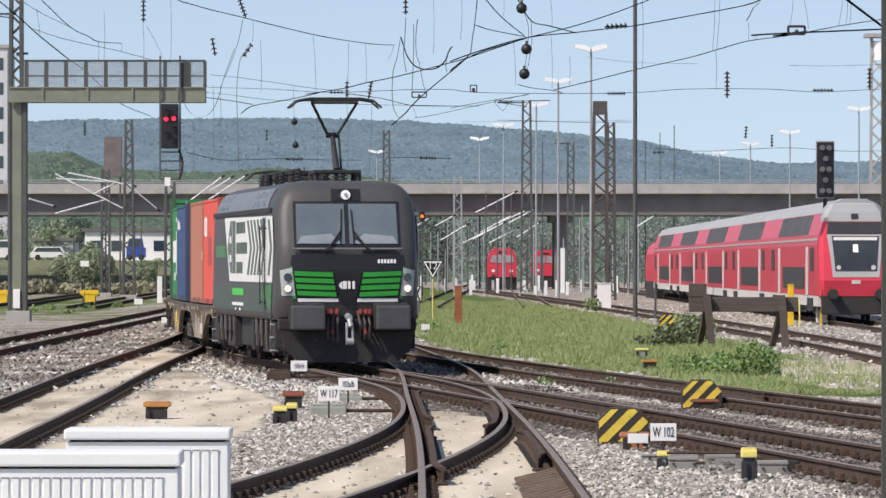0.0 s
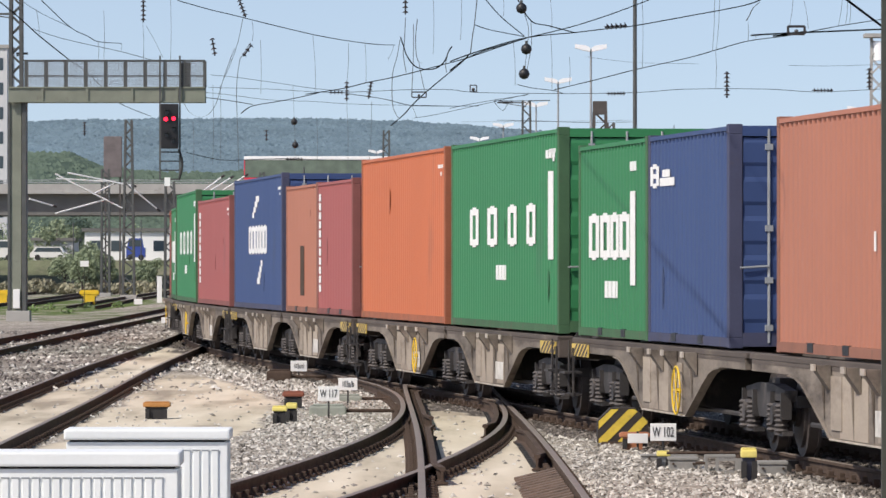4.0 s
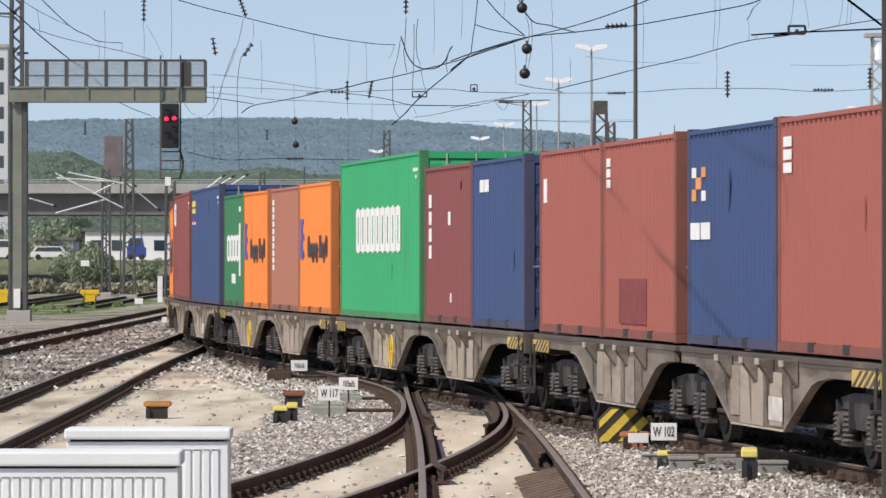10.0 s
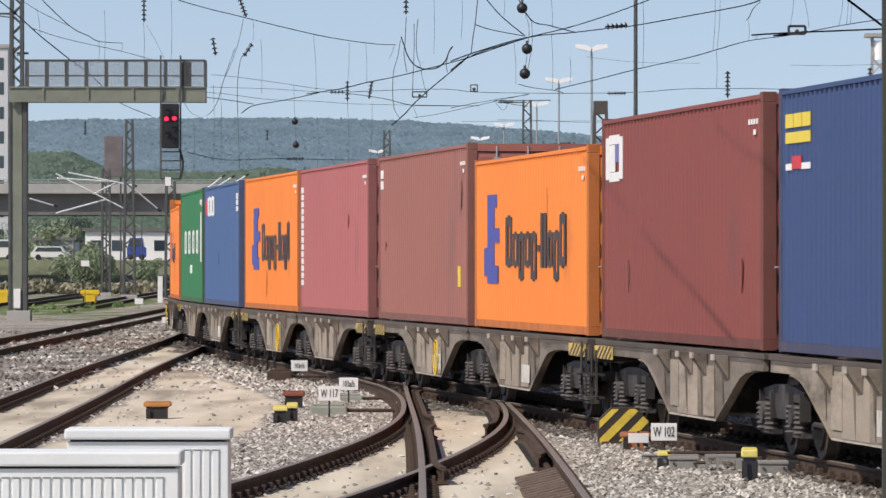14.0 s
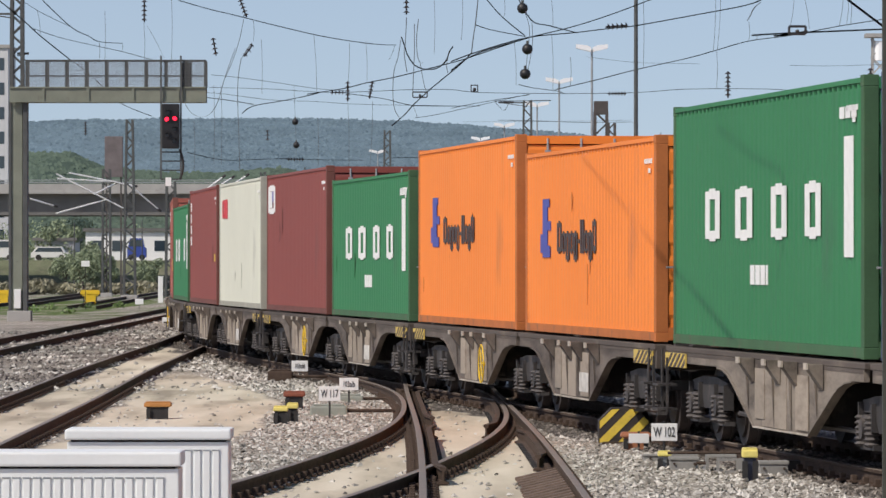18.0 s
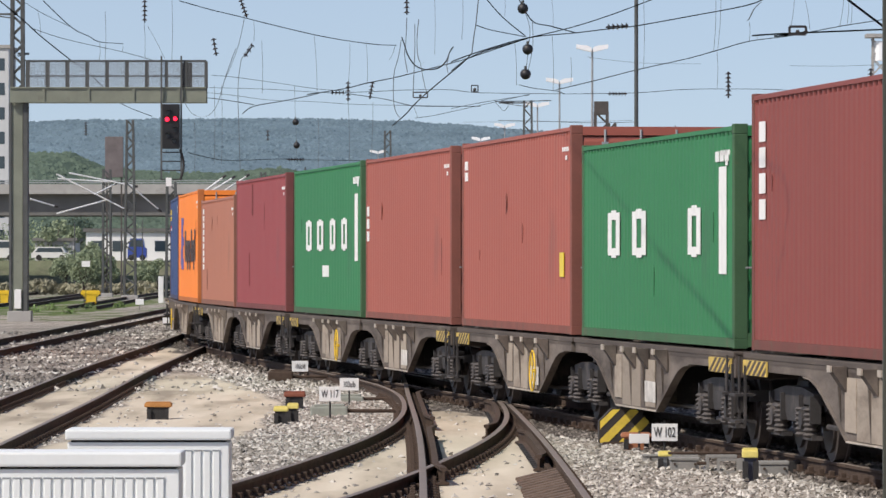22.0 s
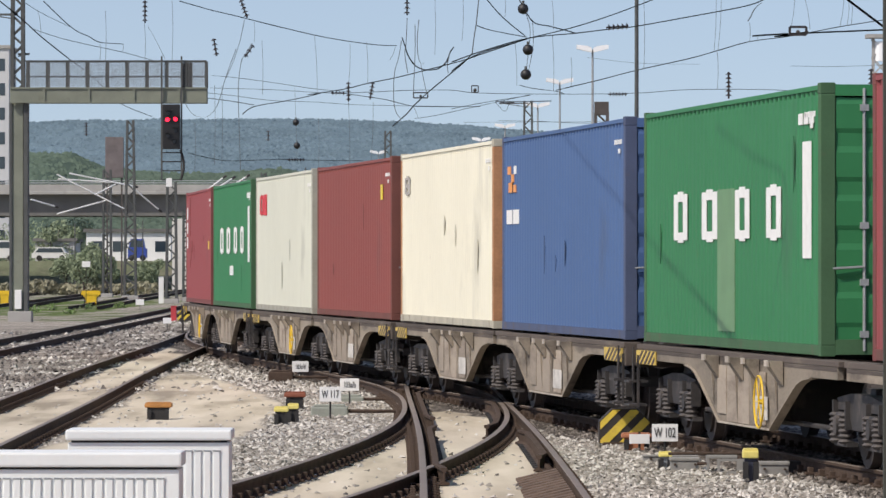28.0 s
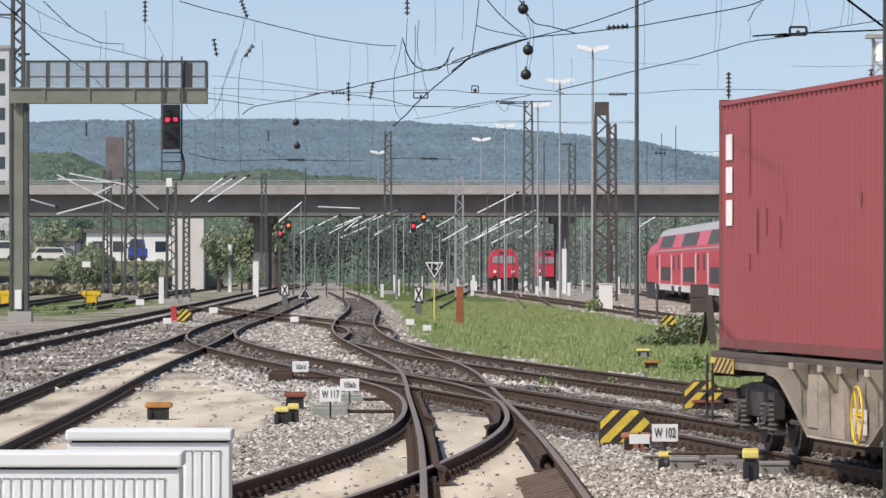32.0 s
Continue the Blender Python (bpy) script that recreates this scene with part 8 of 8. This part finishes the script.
    for x, z0, z1 in ((6.05, 1.2, 1.4), (7.5, 1.02, 1.12)):
        side("step_pocket", [(x, z0), (x + 0.35, z0), (x + 0.35, z1), (x, z1)], M_black, 0.016)
    for s in (-1, 1):
        bm = bmesh.new()
        for k in range(44):
            x = -6.9 + k * 0.305
            box(bm, x, x + 0.17, min(s * 1.5, s * 1.52), max(s * 1.5, s * 1.52), 3.245, 3.31)
        part("vent_slots", bm, M_roof, g, "row of small roof vents")
    for s in (-1, 1):
        bm = bmesh.new()
        box(bm, -7.6, 7.5, min(s * 1.49, s * 1.53), max(s * 1.49, s * 1.512), 3.225, 3.325)
        part("rain_strip", bm, M_dark, g)
        for x in (-6.5, -5.0, 2.9, 4.6):
            bm = bmesh.new()
            prism(bm, [(s * 1.470, 3.40), (s * 1.482, 3.405), (s * 1.385, 3.645), (s * 1.373, 3.64)], x, x + 1.15, "x")
            hatch = part("roof_hatch", bm, mat("roof_hatch_grey", (0.13, 0.145, 0.155), rough=0.5, var=0.2), g)
            for a in (x - 0.06, x + 1.152):
                bm = bmesh.new()
                prism(bm, [(s * 1.472, 3.36), (s * 1.488, 3.365), (s * 1.355, 3.685), (s * 1.34, 3.68)], a, a + 0.058, "x")
                part("hatch_joint", bm, M_dark, hatch)
        bm = bmesh.new()
        box(bm, -2.3, 2.3, min(s * 0.9, s * 1.3), max(s * 0.9, s * 1.3), 0.35, 0.98, 0.04)
        part("underfloor_case", bm, M_dark, g)
        for x0, x1, z0, z1 in ((-8.3, -7.5, 0.45, 0.95), (7.2, 7.95, 0.4, 0.95), (-2.6, -2.35, 0.3, 0.95), (2.35, 2.6, 0.3, 0.95), (-7.2, -6.85, 0.3, 0.8), (6.7, 7.0, 0.3, 0.8)):
            bm = bmesh.new()
            box(bm, x0, x1, min(s * 1.25, s * 1.46), max(s * 1.25, s * 1.46), z0, z1, 0.03)
            part("sand_box", bm, M_lower, g)
        for x in (-6.6, -5.4, -4.2, -3.0, 3.0, 4.2, 5.4, 6.6):
            bm = bmesh.new()
            rod(bm, (x, s * 1.4, 0.42), (x + 0.28, s * 1.42, 0.98), 0.03, n=8)
            rod(bm, (x + 0.12, s * 1.405, 0.66), (x + 0.28, s * 1.42, 0.98), 0.05, n=8)
            part("damper", bm, mat("dusty_damper", (0.13, 0.122, 0.115), rough=0.6, var=0.4, scale=6), g)
        bm = bmesh.new()
        rod(bm, (-8.0, s * 1.44, 1.02), (8.0, s * 1.44, 1.02), 0.03, n=6)
        part("pipe", bm, M_dark, g)
        for x in (-8.0, 7.6):
            for z in (0.35, 0.62, 0.89):
                bm = bmesh.new()
                box(bm, x - 0.22, x + 0.22, min(s * 1.38, s * 1.52), max(s * 1.38, s * 1.52), z, z + 0.03)
                part("footstep", bm, M_steel, g)
    for bx in (-4.75, 4.75):
        bm = bmesh.new()
        for s in (-1, 1):
            y0, y1 = sorted((s * 1.0, s * 1.2))
            prism(bm, [(-2.1, 0.55), (-1.9, 0.4), (1.9, 0.4), (2.1, 0.55), (2.1, 0.85), (-2.1, 0.85)], y0, y1)
            for x in (-1.3, 1.3):
                box(bm, x - 0.22, x + 0.22, min(s * 1.2, s * 1.34), max(s * 1.2, s * 1.34), 0.42, 0.8, 0.03)
            for x in (-0.6, 0, 0.6):
                rod(bm, (x, s * 1.28, 0.3), (x, s * 1.28, 1.0), 0.09, n=8)
            rod(bm, (-1.9, s * 1.36, 0.25), (-1.3, s * 1.36, 0.9), 0.035, n=6)
            rod(bm, (1.9, s * 1.36, 0.25), (1.3, s * 1.36, 0.9), 0.035, n=6)
        box(bm, -1.9, 1.9, -0.9, 0.9, 0.5, 0.9)
        b = part("bogie", bm, M_bogie, g, m=pose(bx, 0, 0))
        for x in (-1.3, 1.3):
            bm = bmesh.new()
            rod(bm, (0, -1.0, 0), (0, 1.0, 0), 0.09, n=8)
            for s in (-1, 1):
                disc(bm, (0, s * 0.752, 0), (0, 1, 0), 0.625, 0.13, 28)
                disc(bm, (0, s * 0.84, 0), (0, 1, 0), 0.45, 0.04, 20)
            WHEELS.append((part("wheelset", bm, M_wheel, b, m=pose(x, 0, 0.625)), x, 0.625, g))
    # roof gear and pantographs
    for x in (-6.0, -4.6, -2.5, -1.0, 1.5, 3.0):
        for y in (-0.5, 0.45):
            bm = bmesh.new()
            for k in range(4):
                disc(bm, (x, y, 3.92 + k * 0.07), (0, 0, 1), 0.1, 0.035, 10)
            rod(bm, (x, y, 3.85), (x, y, 4.2), 0.05, n=6)
            part("roof_insulator", bm, M_dark, g)
    for y, x1 in ((-0.5, 3.0), (0.45, 1.5)):
        bm = bmesh.new()
        rod(bm, (-6.0, y, 4.2), (x1, y, 4.2), 0.025, n=6)
        part("busbar", bm, M_dark, g)
    bm = bmesh.new()
    box(bm, -1.8, -0.2, -0.3, 0.3, 3.86, 4.1, 0.03)
    part("breaker", bm, M_dark, g)
    part("front_pantograph", pantograph(5.75, 5.66, 1), M_dark, g, "raised single-arm current collector")
    part("rear_pantograph", pantograph(-5.3, 4.3, -1), M_dark, g, "folded current collector")
    MOVERS.append((g, 94.1, 4.75, 0))


def pantograph(x, top, d):
    bm = bmesh.new()
    for sx in (-0.5, 0.5):
        for sy in (-0.45, 0.45):
            rod(bm, (x + sx, sy, 3.85), (x + sx, sy, 4.05), 0.06, n=8)
    box(bm, x - 0.6, x + 0.6, -0.5, 0.5, 4.05, 4.13, 0.02)
    knee_z = 4.1 + (top - 4.1) * 0.5
    kx = x - d * (0.5 if top > 5 else 1.3)
    rod(bm, (x + d * 0.4, 0, 4.12), (kx, 0, knee_z), 0.075, 0.05, 8)
    rod(bm, (x + d * 0.2, 0.12, 4.12), (kx + d * 0.1, 0.12, knee_z), 0.025, n=6)
    hx = x - d * 0.05
    for s in (-1, 1):
        rod(bm, (kx, s * 0.1, knee_z), (hx, s * 0.48, top - 0.1), 0.032, n=6)
    rod(bm, (kx, -0.14, knee_z), (kx, 0.14, knee_z), 0.06, n=8)
    rod(bm, (hx, -0.5, top - 0.1), (hx, 0.5, top - 0.1), 0.035, n=6)
    for o in (-0.28, 0.28):
        box(bm, hx + o - 0.035, hx + o + 0.035, -0.55, 0.55, top - 0.06, top, 0.01)
        for s in (-1, 1):
            rod(bm, (hx + o, s * 0.55, top - 0.03), (hx + o, s * 0.8, top - 0.07), 0.03, n=6)
            rod(bm, (hx + o, s * 0.8, top - 0.07), (hx + o, s * 0.97, top - 0.22), 0.025, n=6)
    for s in (-1, 1):
        rod(bm, (hx - 0.28, s * 0.5, top - 0.05), (hx + 0.28, s * 0.5, top - 0.05), 0.025, n=6)
    return bm


locomotive()


# ---- parked double-deck train ----
M_dgrey = mat("carriage_roof_grey", (0.34, 0.35, 0.35), rough=0.6, var=0.12, scale=0.6)
M_skirt = mat("carriage_pale_skirt", (0.58, 0.57, 0.55), rough=0.5, var=0.1)
M_window_up = mat("upper_carriage_window", (0.085, 0.085, 0.088), rough=0.6, var=0.3, scale=1.2, bump=0, spec=0.15)
M_window = mat("carriage_window", (0.04, 0.042, 0.045), rough=0.35, var=0.1, bump=0, spec=0.25)


def double_deck(y0, y1, cab, label):
    x = 15.7 + (y0 - 217) * 0.0014
    g = thing("double_deck_carriage", pose(x, 0, 0), label, "railway carriage", "parked double-deck train")
    a, b = y0 + 0.15, y1 - 0.15
    prof = [(-1.38, 0.95), (-1.40, 2.9), (-1.36, 3.3), (-1.1, 4.12), (1.1, 4.12), (1.36, 3.3), (1.40, 2.9), (1.38, 0.95)]
    bm = bmesh.new()
    fa = a + (1.1 if cab else 0)
    prism(bm, prof, fa, b)
    part("body", bm, M_red, g)
    bm = bmesh.new()
    prism(bm, [(-1.1, 4.125), (-0.8, 4.5), (-0.4, 4.66), (0.4, 4.66), (0.8, 4.5), (1.1, 4.125)], fa, b)
    part("roof", bm, M_dgrey, g, "light grey roof")
    bm = bmesh.new()
    prism(bm, [(-1.385, 0.55), (-1.39, 0.945), (1.39, 0.945), (1.385, 0.55)], fa, b)
    part("skirt", bm, M_skirt, g, "pale grey skirt")
    bm = bmesh.new()
    prism(bm, [(-1.41, 3.08), (-1.41, 3.16), (-1.39, 3.16), (-1.39, 3.08)], fa, b)
    part("belt_line", bm, mat("carriage_belt", (0.42, 0.36, 0.35), rough=0.6, var=0.15), g)
    span = b - a
    u0, u1 = a + span * 0.22, a + span * 0.80
    n = 9
    for k in range(n):
        ya, yb = u0 + (u1 - u0) * k / n, u0 + (u1 - u0) * (k + 0.86) / n
        bm = bmesh.new()
        prism(bm, [(-1.372, 3.32), (-1.35, 3.33), (-1.112, 4.09), (-1.132, 4.1)], ya, yb)
        part("upper_window", bm, M_window_up, g)
    bm = bmesh.new()
    prism(bm, [(-1.365, 3.32), (-1.352, 3.32), (-1.12, 4.06), (-1.133, 4.06)], u0 - 0.1, u1 + 0.1)
    part("upper_band", bm, mat("carriage_dark_band", (0.16, 0.15, 0.15), rough=0.6, spec=0.15), g)
    bm = bmesh.new()
    box(bm, -1.412, -1.395, a + span * 0.27, a + span * 0.68, 1.2, 2.05)
    part("lower_window", bm, M_window, g)
    for f in (0.20, 0.74):
        bm = bmesh.new()
        box(bm, -1.415, -1.395, a + span * f, a + span * (f + 0.035), 0.95, 2.85)
        part("door_pillar", bm, M_skirt, g, "pale door edge")
    for f in (0.10, 0.86):
        bm = bmesh.new()
        box(bm, -1.412, -1.395, a + span * f, a + span * (f + 0.06), 1.9, 2.8)
        part("end_window", bm, M_window, g)
    for yc in (a + span * 0.16, b - span * 0.16):
        bm = bmesh.new()
        for o in (-1.25, 1.25):
            for s in (-1, 1):
                disc(bm, (s * 0.75, yc + o, 0.46), (1, 0, 0), 0.46, 0.13, 18)
        box(bm, -1.15, 1.15, yc - 1.9, yc + 1.9, 0.38, 0.62)
        part("bogie", bm, M_dark, g)
        # dark plate added over the skirt for the shaded opening at the bogie
        bm = bmesh.new()
        box(bm, -1.42, -1.388, yc - 1.7, yc + 1.7, 0.35, 0.86, 0.01)
        part("bogie_frame", bm, M_dark, g)
    bm = bmesh.new()
    box(bm, -1.1, 1.1, a + span * 0.28, b - span * 0.28, 0.3, 0.6)
    part("underframe", bm, M_dark, g)
    if cab:
        bm = bmesh.new()
        steps = [(0.95, 0.10, 1.38), (1.55, 0.0, 1.38), (2.6, 0.3, 1.38), (3.3, 0.6, 1.34), (3.8, 0.85, 1.2)]
        dome = [(3.8, 0.84, 1.21), (4.15, 0.92, 1.14), (4.45, 1.03, 0.94), (4.67, 1.3, 0.5)]
        nose = None
        for levels, name, m, text in ((steps, "cab_nose", M_red, "red cab front"), (dome, "cab_dome", M_dgrey, "light grey cab roof")):
            bm = bmesh.new()
            rings = []
            for z, sb, hw in levels:
                rings.append([bm.verts.new(p) for p in ((-hw, a + 2.4, z), (-hw, a + sb + 0.2, z), (-hw + 0.16, a + sb, z), (hw - 0.16, a + sb, z), (hw, a + sb + 0.2, z), (hw, a + 2.4, z))])
            for p, q in zip(rings, rings[1:]):
                for i in range(5):
                    bm.faces.new((p[i], p[i + 1], q[i + 1], q[i]))
            bm.faces.new(rings[-1])
            bm.faces.new(rings[0][::-1])
            made = part(name, bm, m, g, text)
            nose = nose or made

        def slab(name, hw0, z0, hw1, z1, o, m, label=""):
            bm = bmesh.new()
            fy = lambda z: a + float(np.interp(z, [0.95, 1.55, 2.6, 3.3, 3.8, 4.15], [0.1, 0, 0.3, 0.6, 0.84, 0.92])) - o
            vs = [bm.verts.new(p) for p in ((-hw0, fy(z0), z0), (hw0, fy(z0), z0), (hw1, fy(z1), z1), (-hw1, fy(z1), z1), (-hw0, fy(z0) + 0.05, z0), (hw0, fy(z0) + 0.05, z0), (hw1, fy(z1) + 0.05, z1), (-hw1, fy(z1) + 0.05, z1))]
            for q in ((0, 1, 2, 3), (7, 6, 5, 4), (0, 4, 5, 1), (1, 5, 6, 2), (2, 6, 7, 3), (3, 7, 4, 0)):
                bm.faces.new([vs[i] for i in q])
            part(name, bm, m, nose, label)
        glass = mat("cab_glass", (0.035, 0.04, 0.045), rough=0.12, var=0.3, scale=1.5, bump=0, spec=0.5)
        slab("grey_mask", 0.88, 1.67, 0.98, 2.6, 0.02, M_dgrey, "grey windscreen surround")
        slab("grey_mask", 0.98, 2.6, 1.08, 3.3, 0.02, M_dgrey, "grey windscreen surround")
        slab("windscreen", 0.78, 1.92, 0.84, 2.6, 0.05, glass, "dark windscreen")
        slab("windscreen", 0.84, 2.6, 0.9, 3.24, 0.05, glass, "dark windscreen")
        slab("sun_blind", 0.82, 3.08, 0.84, 3.2, 0.055, M_skirt, "pale blind behind the screen")
        slab("route_display", 1.08, 3.32, 1.02, 3.78, 0.03, M_window, "dark destination display")
        slab("note", 0.1, 2.62, 0.1, 2.92, 0.06, M_mark, "white notice behind the screen")
        slab("top_lamp", 0.13, 3.9, 0.13, 4.1, 0.03, M_window, "small dark lamp recess")
        slab("badge", 0.17, 1.42, 0.17, 1.56, 0.02, M_skirt)
        for u in (-0.66, 0.66):
            bm = bmesh.new()
            disc(bm, (u, a + 0.05, 2.04), (0, 1, 0), 0.09, 0.03, 14)
            part("headlight", bm, M_skirt, nose, "round pale headlight")
        bm = bmesh.new()
        box(bm, -1.3, 1.3, a + 0.12, a + 0.6, 0.25, 1.24, 0.05)
        for s in (-1, 1):
            rod(bm, (s * 0.9, a + 0.2, 1.03), (s * 0.9, a - 0.45, 1.03), 0.2, n=12)
        part("buffer_beam", bm, M_dark, nose)


for k, (ya, yb) in enumerate(((217, 251.5), (251.5, 286), (286, 321), (321, 357), (357, 394))):
    double_deck(ya, yb, k == 0, "red double-deck control carriage with a sloping grey cab" if k == 0 else "red double-deck carriage with grey roof and dark windows")


def far_loco(x, y, label, length=18.0):
    g = thing("electric_locomotive", pose(x, y, 0), label, "locomotive", "far red locomotives")
    bm = bmesh.new()
    prism(bm, [(-1.32, 1.0), (-1.36, 1.8), (-1.3, 2.9), (-1.12, 3.4), (-0.75, 3.72), (0.75, 3.72), (1.12, 3.4), (1.3, 2.9), (1.36, 1.8), (1.32, 1.0)], 0, length)
    part("body", bm, M_red, g)
    for s in (-1, 1):
        bm = bmesh.new()
        prism(bm, [(s * 0.06, 2.35), (s * 1.12, 2.4), (s * 1.0, 3.05), (s * 0.06, 3.1)], -0.05, 0.02)
        # pale because a reflection is put into the glass colour
        part("windscreen", bm, mat("pale_far_glass", (0.30, 0.27, 0.29), rough=0.2, var=0.3, scale=2), g)
        bm = bmesh.new()
        disc(bm, (s * 0.85, -0.03, 1.6), (0, 1, 0), 0.15, 0.06, 10)
        part("headlight", bm, M_mark, g)
        bm = bmesh.new()
        rod(bm, (s * 0.85, 0.0, 1.05), (s * 0.85, -0.5, 1.05), 0.2, n=10)
        part("buffer", bm, M_dark, g)
    bm = bmesh.new()
    box(bm, -0.35, 0.35, -0.05, 0.02, 3.25, 3.45)
    part("display", bm, M_window, g)
    bm = bmesh.new()
    box(bm, -1.35, 1.35, 0.1, length - 0.1, -0.19, 0.98)
    part("underframe", bm, M_dark, g)
    bm = bmesh.new()
    rod(bm, (0, 3, 3.7), (0, 2, 4.2), 0.06, n=6)
    for k in range(5):
        rod(bm, (-0.9 + k * 0.45, 1, 3.7), (-0.9 + k * 0.45, 1, 4.2), 0.07, n=6)
    part("roof_gear", bm, M_dark, g)


far_loco(5.585, 538, "red electric locomotive waiting before the bridge")
far_loco(10.797, 600, "red locomotive half hidden behind a pier")
far_loco(15.95, 394.5, "red locomotive at the end of the parked train")


# ---- bus on the bridge ----
def make_bus():
    g = thing("bus", pose(0, 0, 0), "red and white city bus crossing the bridge", "bus")
    bm = bmesh.new()
    box(bm, -7.3, 7.3, -1.25, 1.25, 0.35, 1.35, 0.08)
    part("body", bm, M_red, g)
    bm = bmesh.new()
    box(bm, -7.25, 7.25, -1.22, 1.22, 1.352, 3.05, 0.05)
    part("window_band", bm, mat("bus_glass", (0.13, 0.165, 0.125), rough=0.2, var=0.35, scale=0.8), g)
    bm = bmesh.new()
    box(bm, -7.3, 7.3, -1.25, 1.25, 3.052, 3.42, 0.08)
    part("roof", bm, M_mark, g, "white roof")
    for x in (-4.5, 3.2, 4.6):
        for s in (-1, 1):
            bm = bmesh.new()
            disc(bm, (x, s * 1.1, 0.48), (0, 1, 0), 0.48, 0.3, 16)
            part("wheel", bm, M_dark, g)
    for x in (-7.3, 7.2):
        bm = bmesh.new()
        box(bm, x, x + 0.1, -1.252, 1.252, 0.9, 3.05)
        part("end_panel", bm, M_red, g)
    return g


BUS = make_bus()


def motions():
    times = [i * 0.8 for i in range(41)]
    spot = {}
    for ob, q, half, z in MOVERS:
        walk(ob, [(t, place_at(q, t, half, z)) for t in times])
        spot[ob] = q
    # wheelsets roll while their vehicle passes the station throat
    for ob, a, r, vehicle in WHEELS:
        q = spot[vehicle]
        seen = [i / 30 for i in range(961) if -14 < q - running(i / 30) < 150]
        rows = sorted({0.0, 32.0, *seen})
        turn, out, last = 0.0, [], None
        for t in rows:
            if last is not None:
                turn += min(84.0, math.degrees((running(t) - running(last)) / (r * 1.06)))
            out.append((t, pose(a, 0, r, 0, turn, 0)))
            last = t
        walk(ob, out)
    walk(BUS, [(0, pose(-69.6, 556, 9.285)), (16, pose(160.8, 556, 9.285)), (32, pose(391.2, 556, 9.285))])


motions()
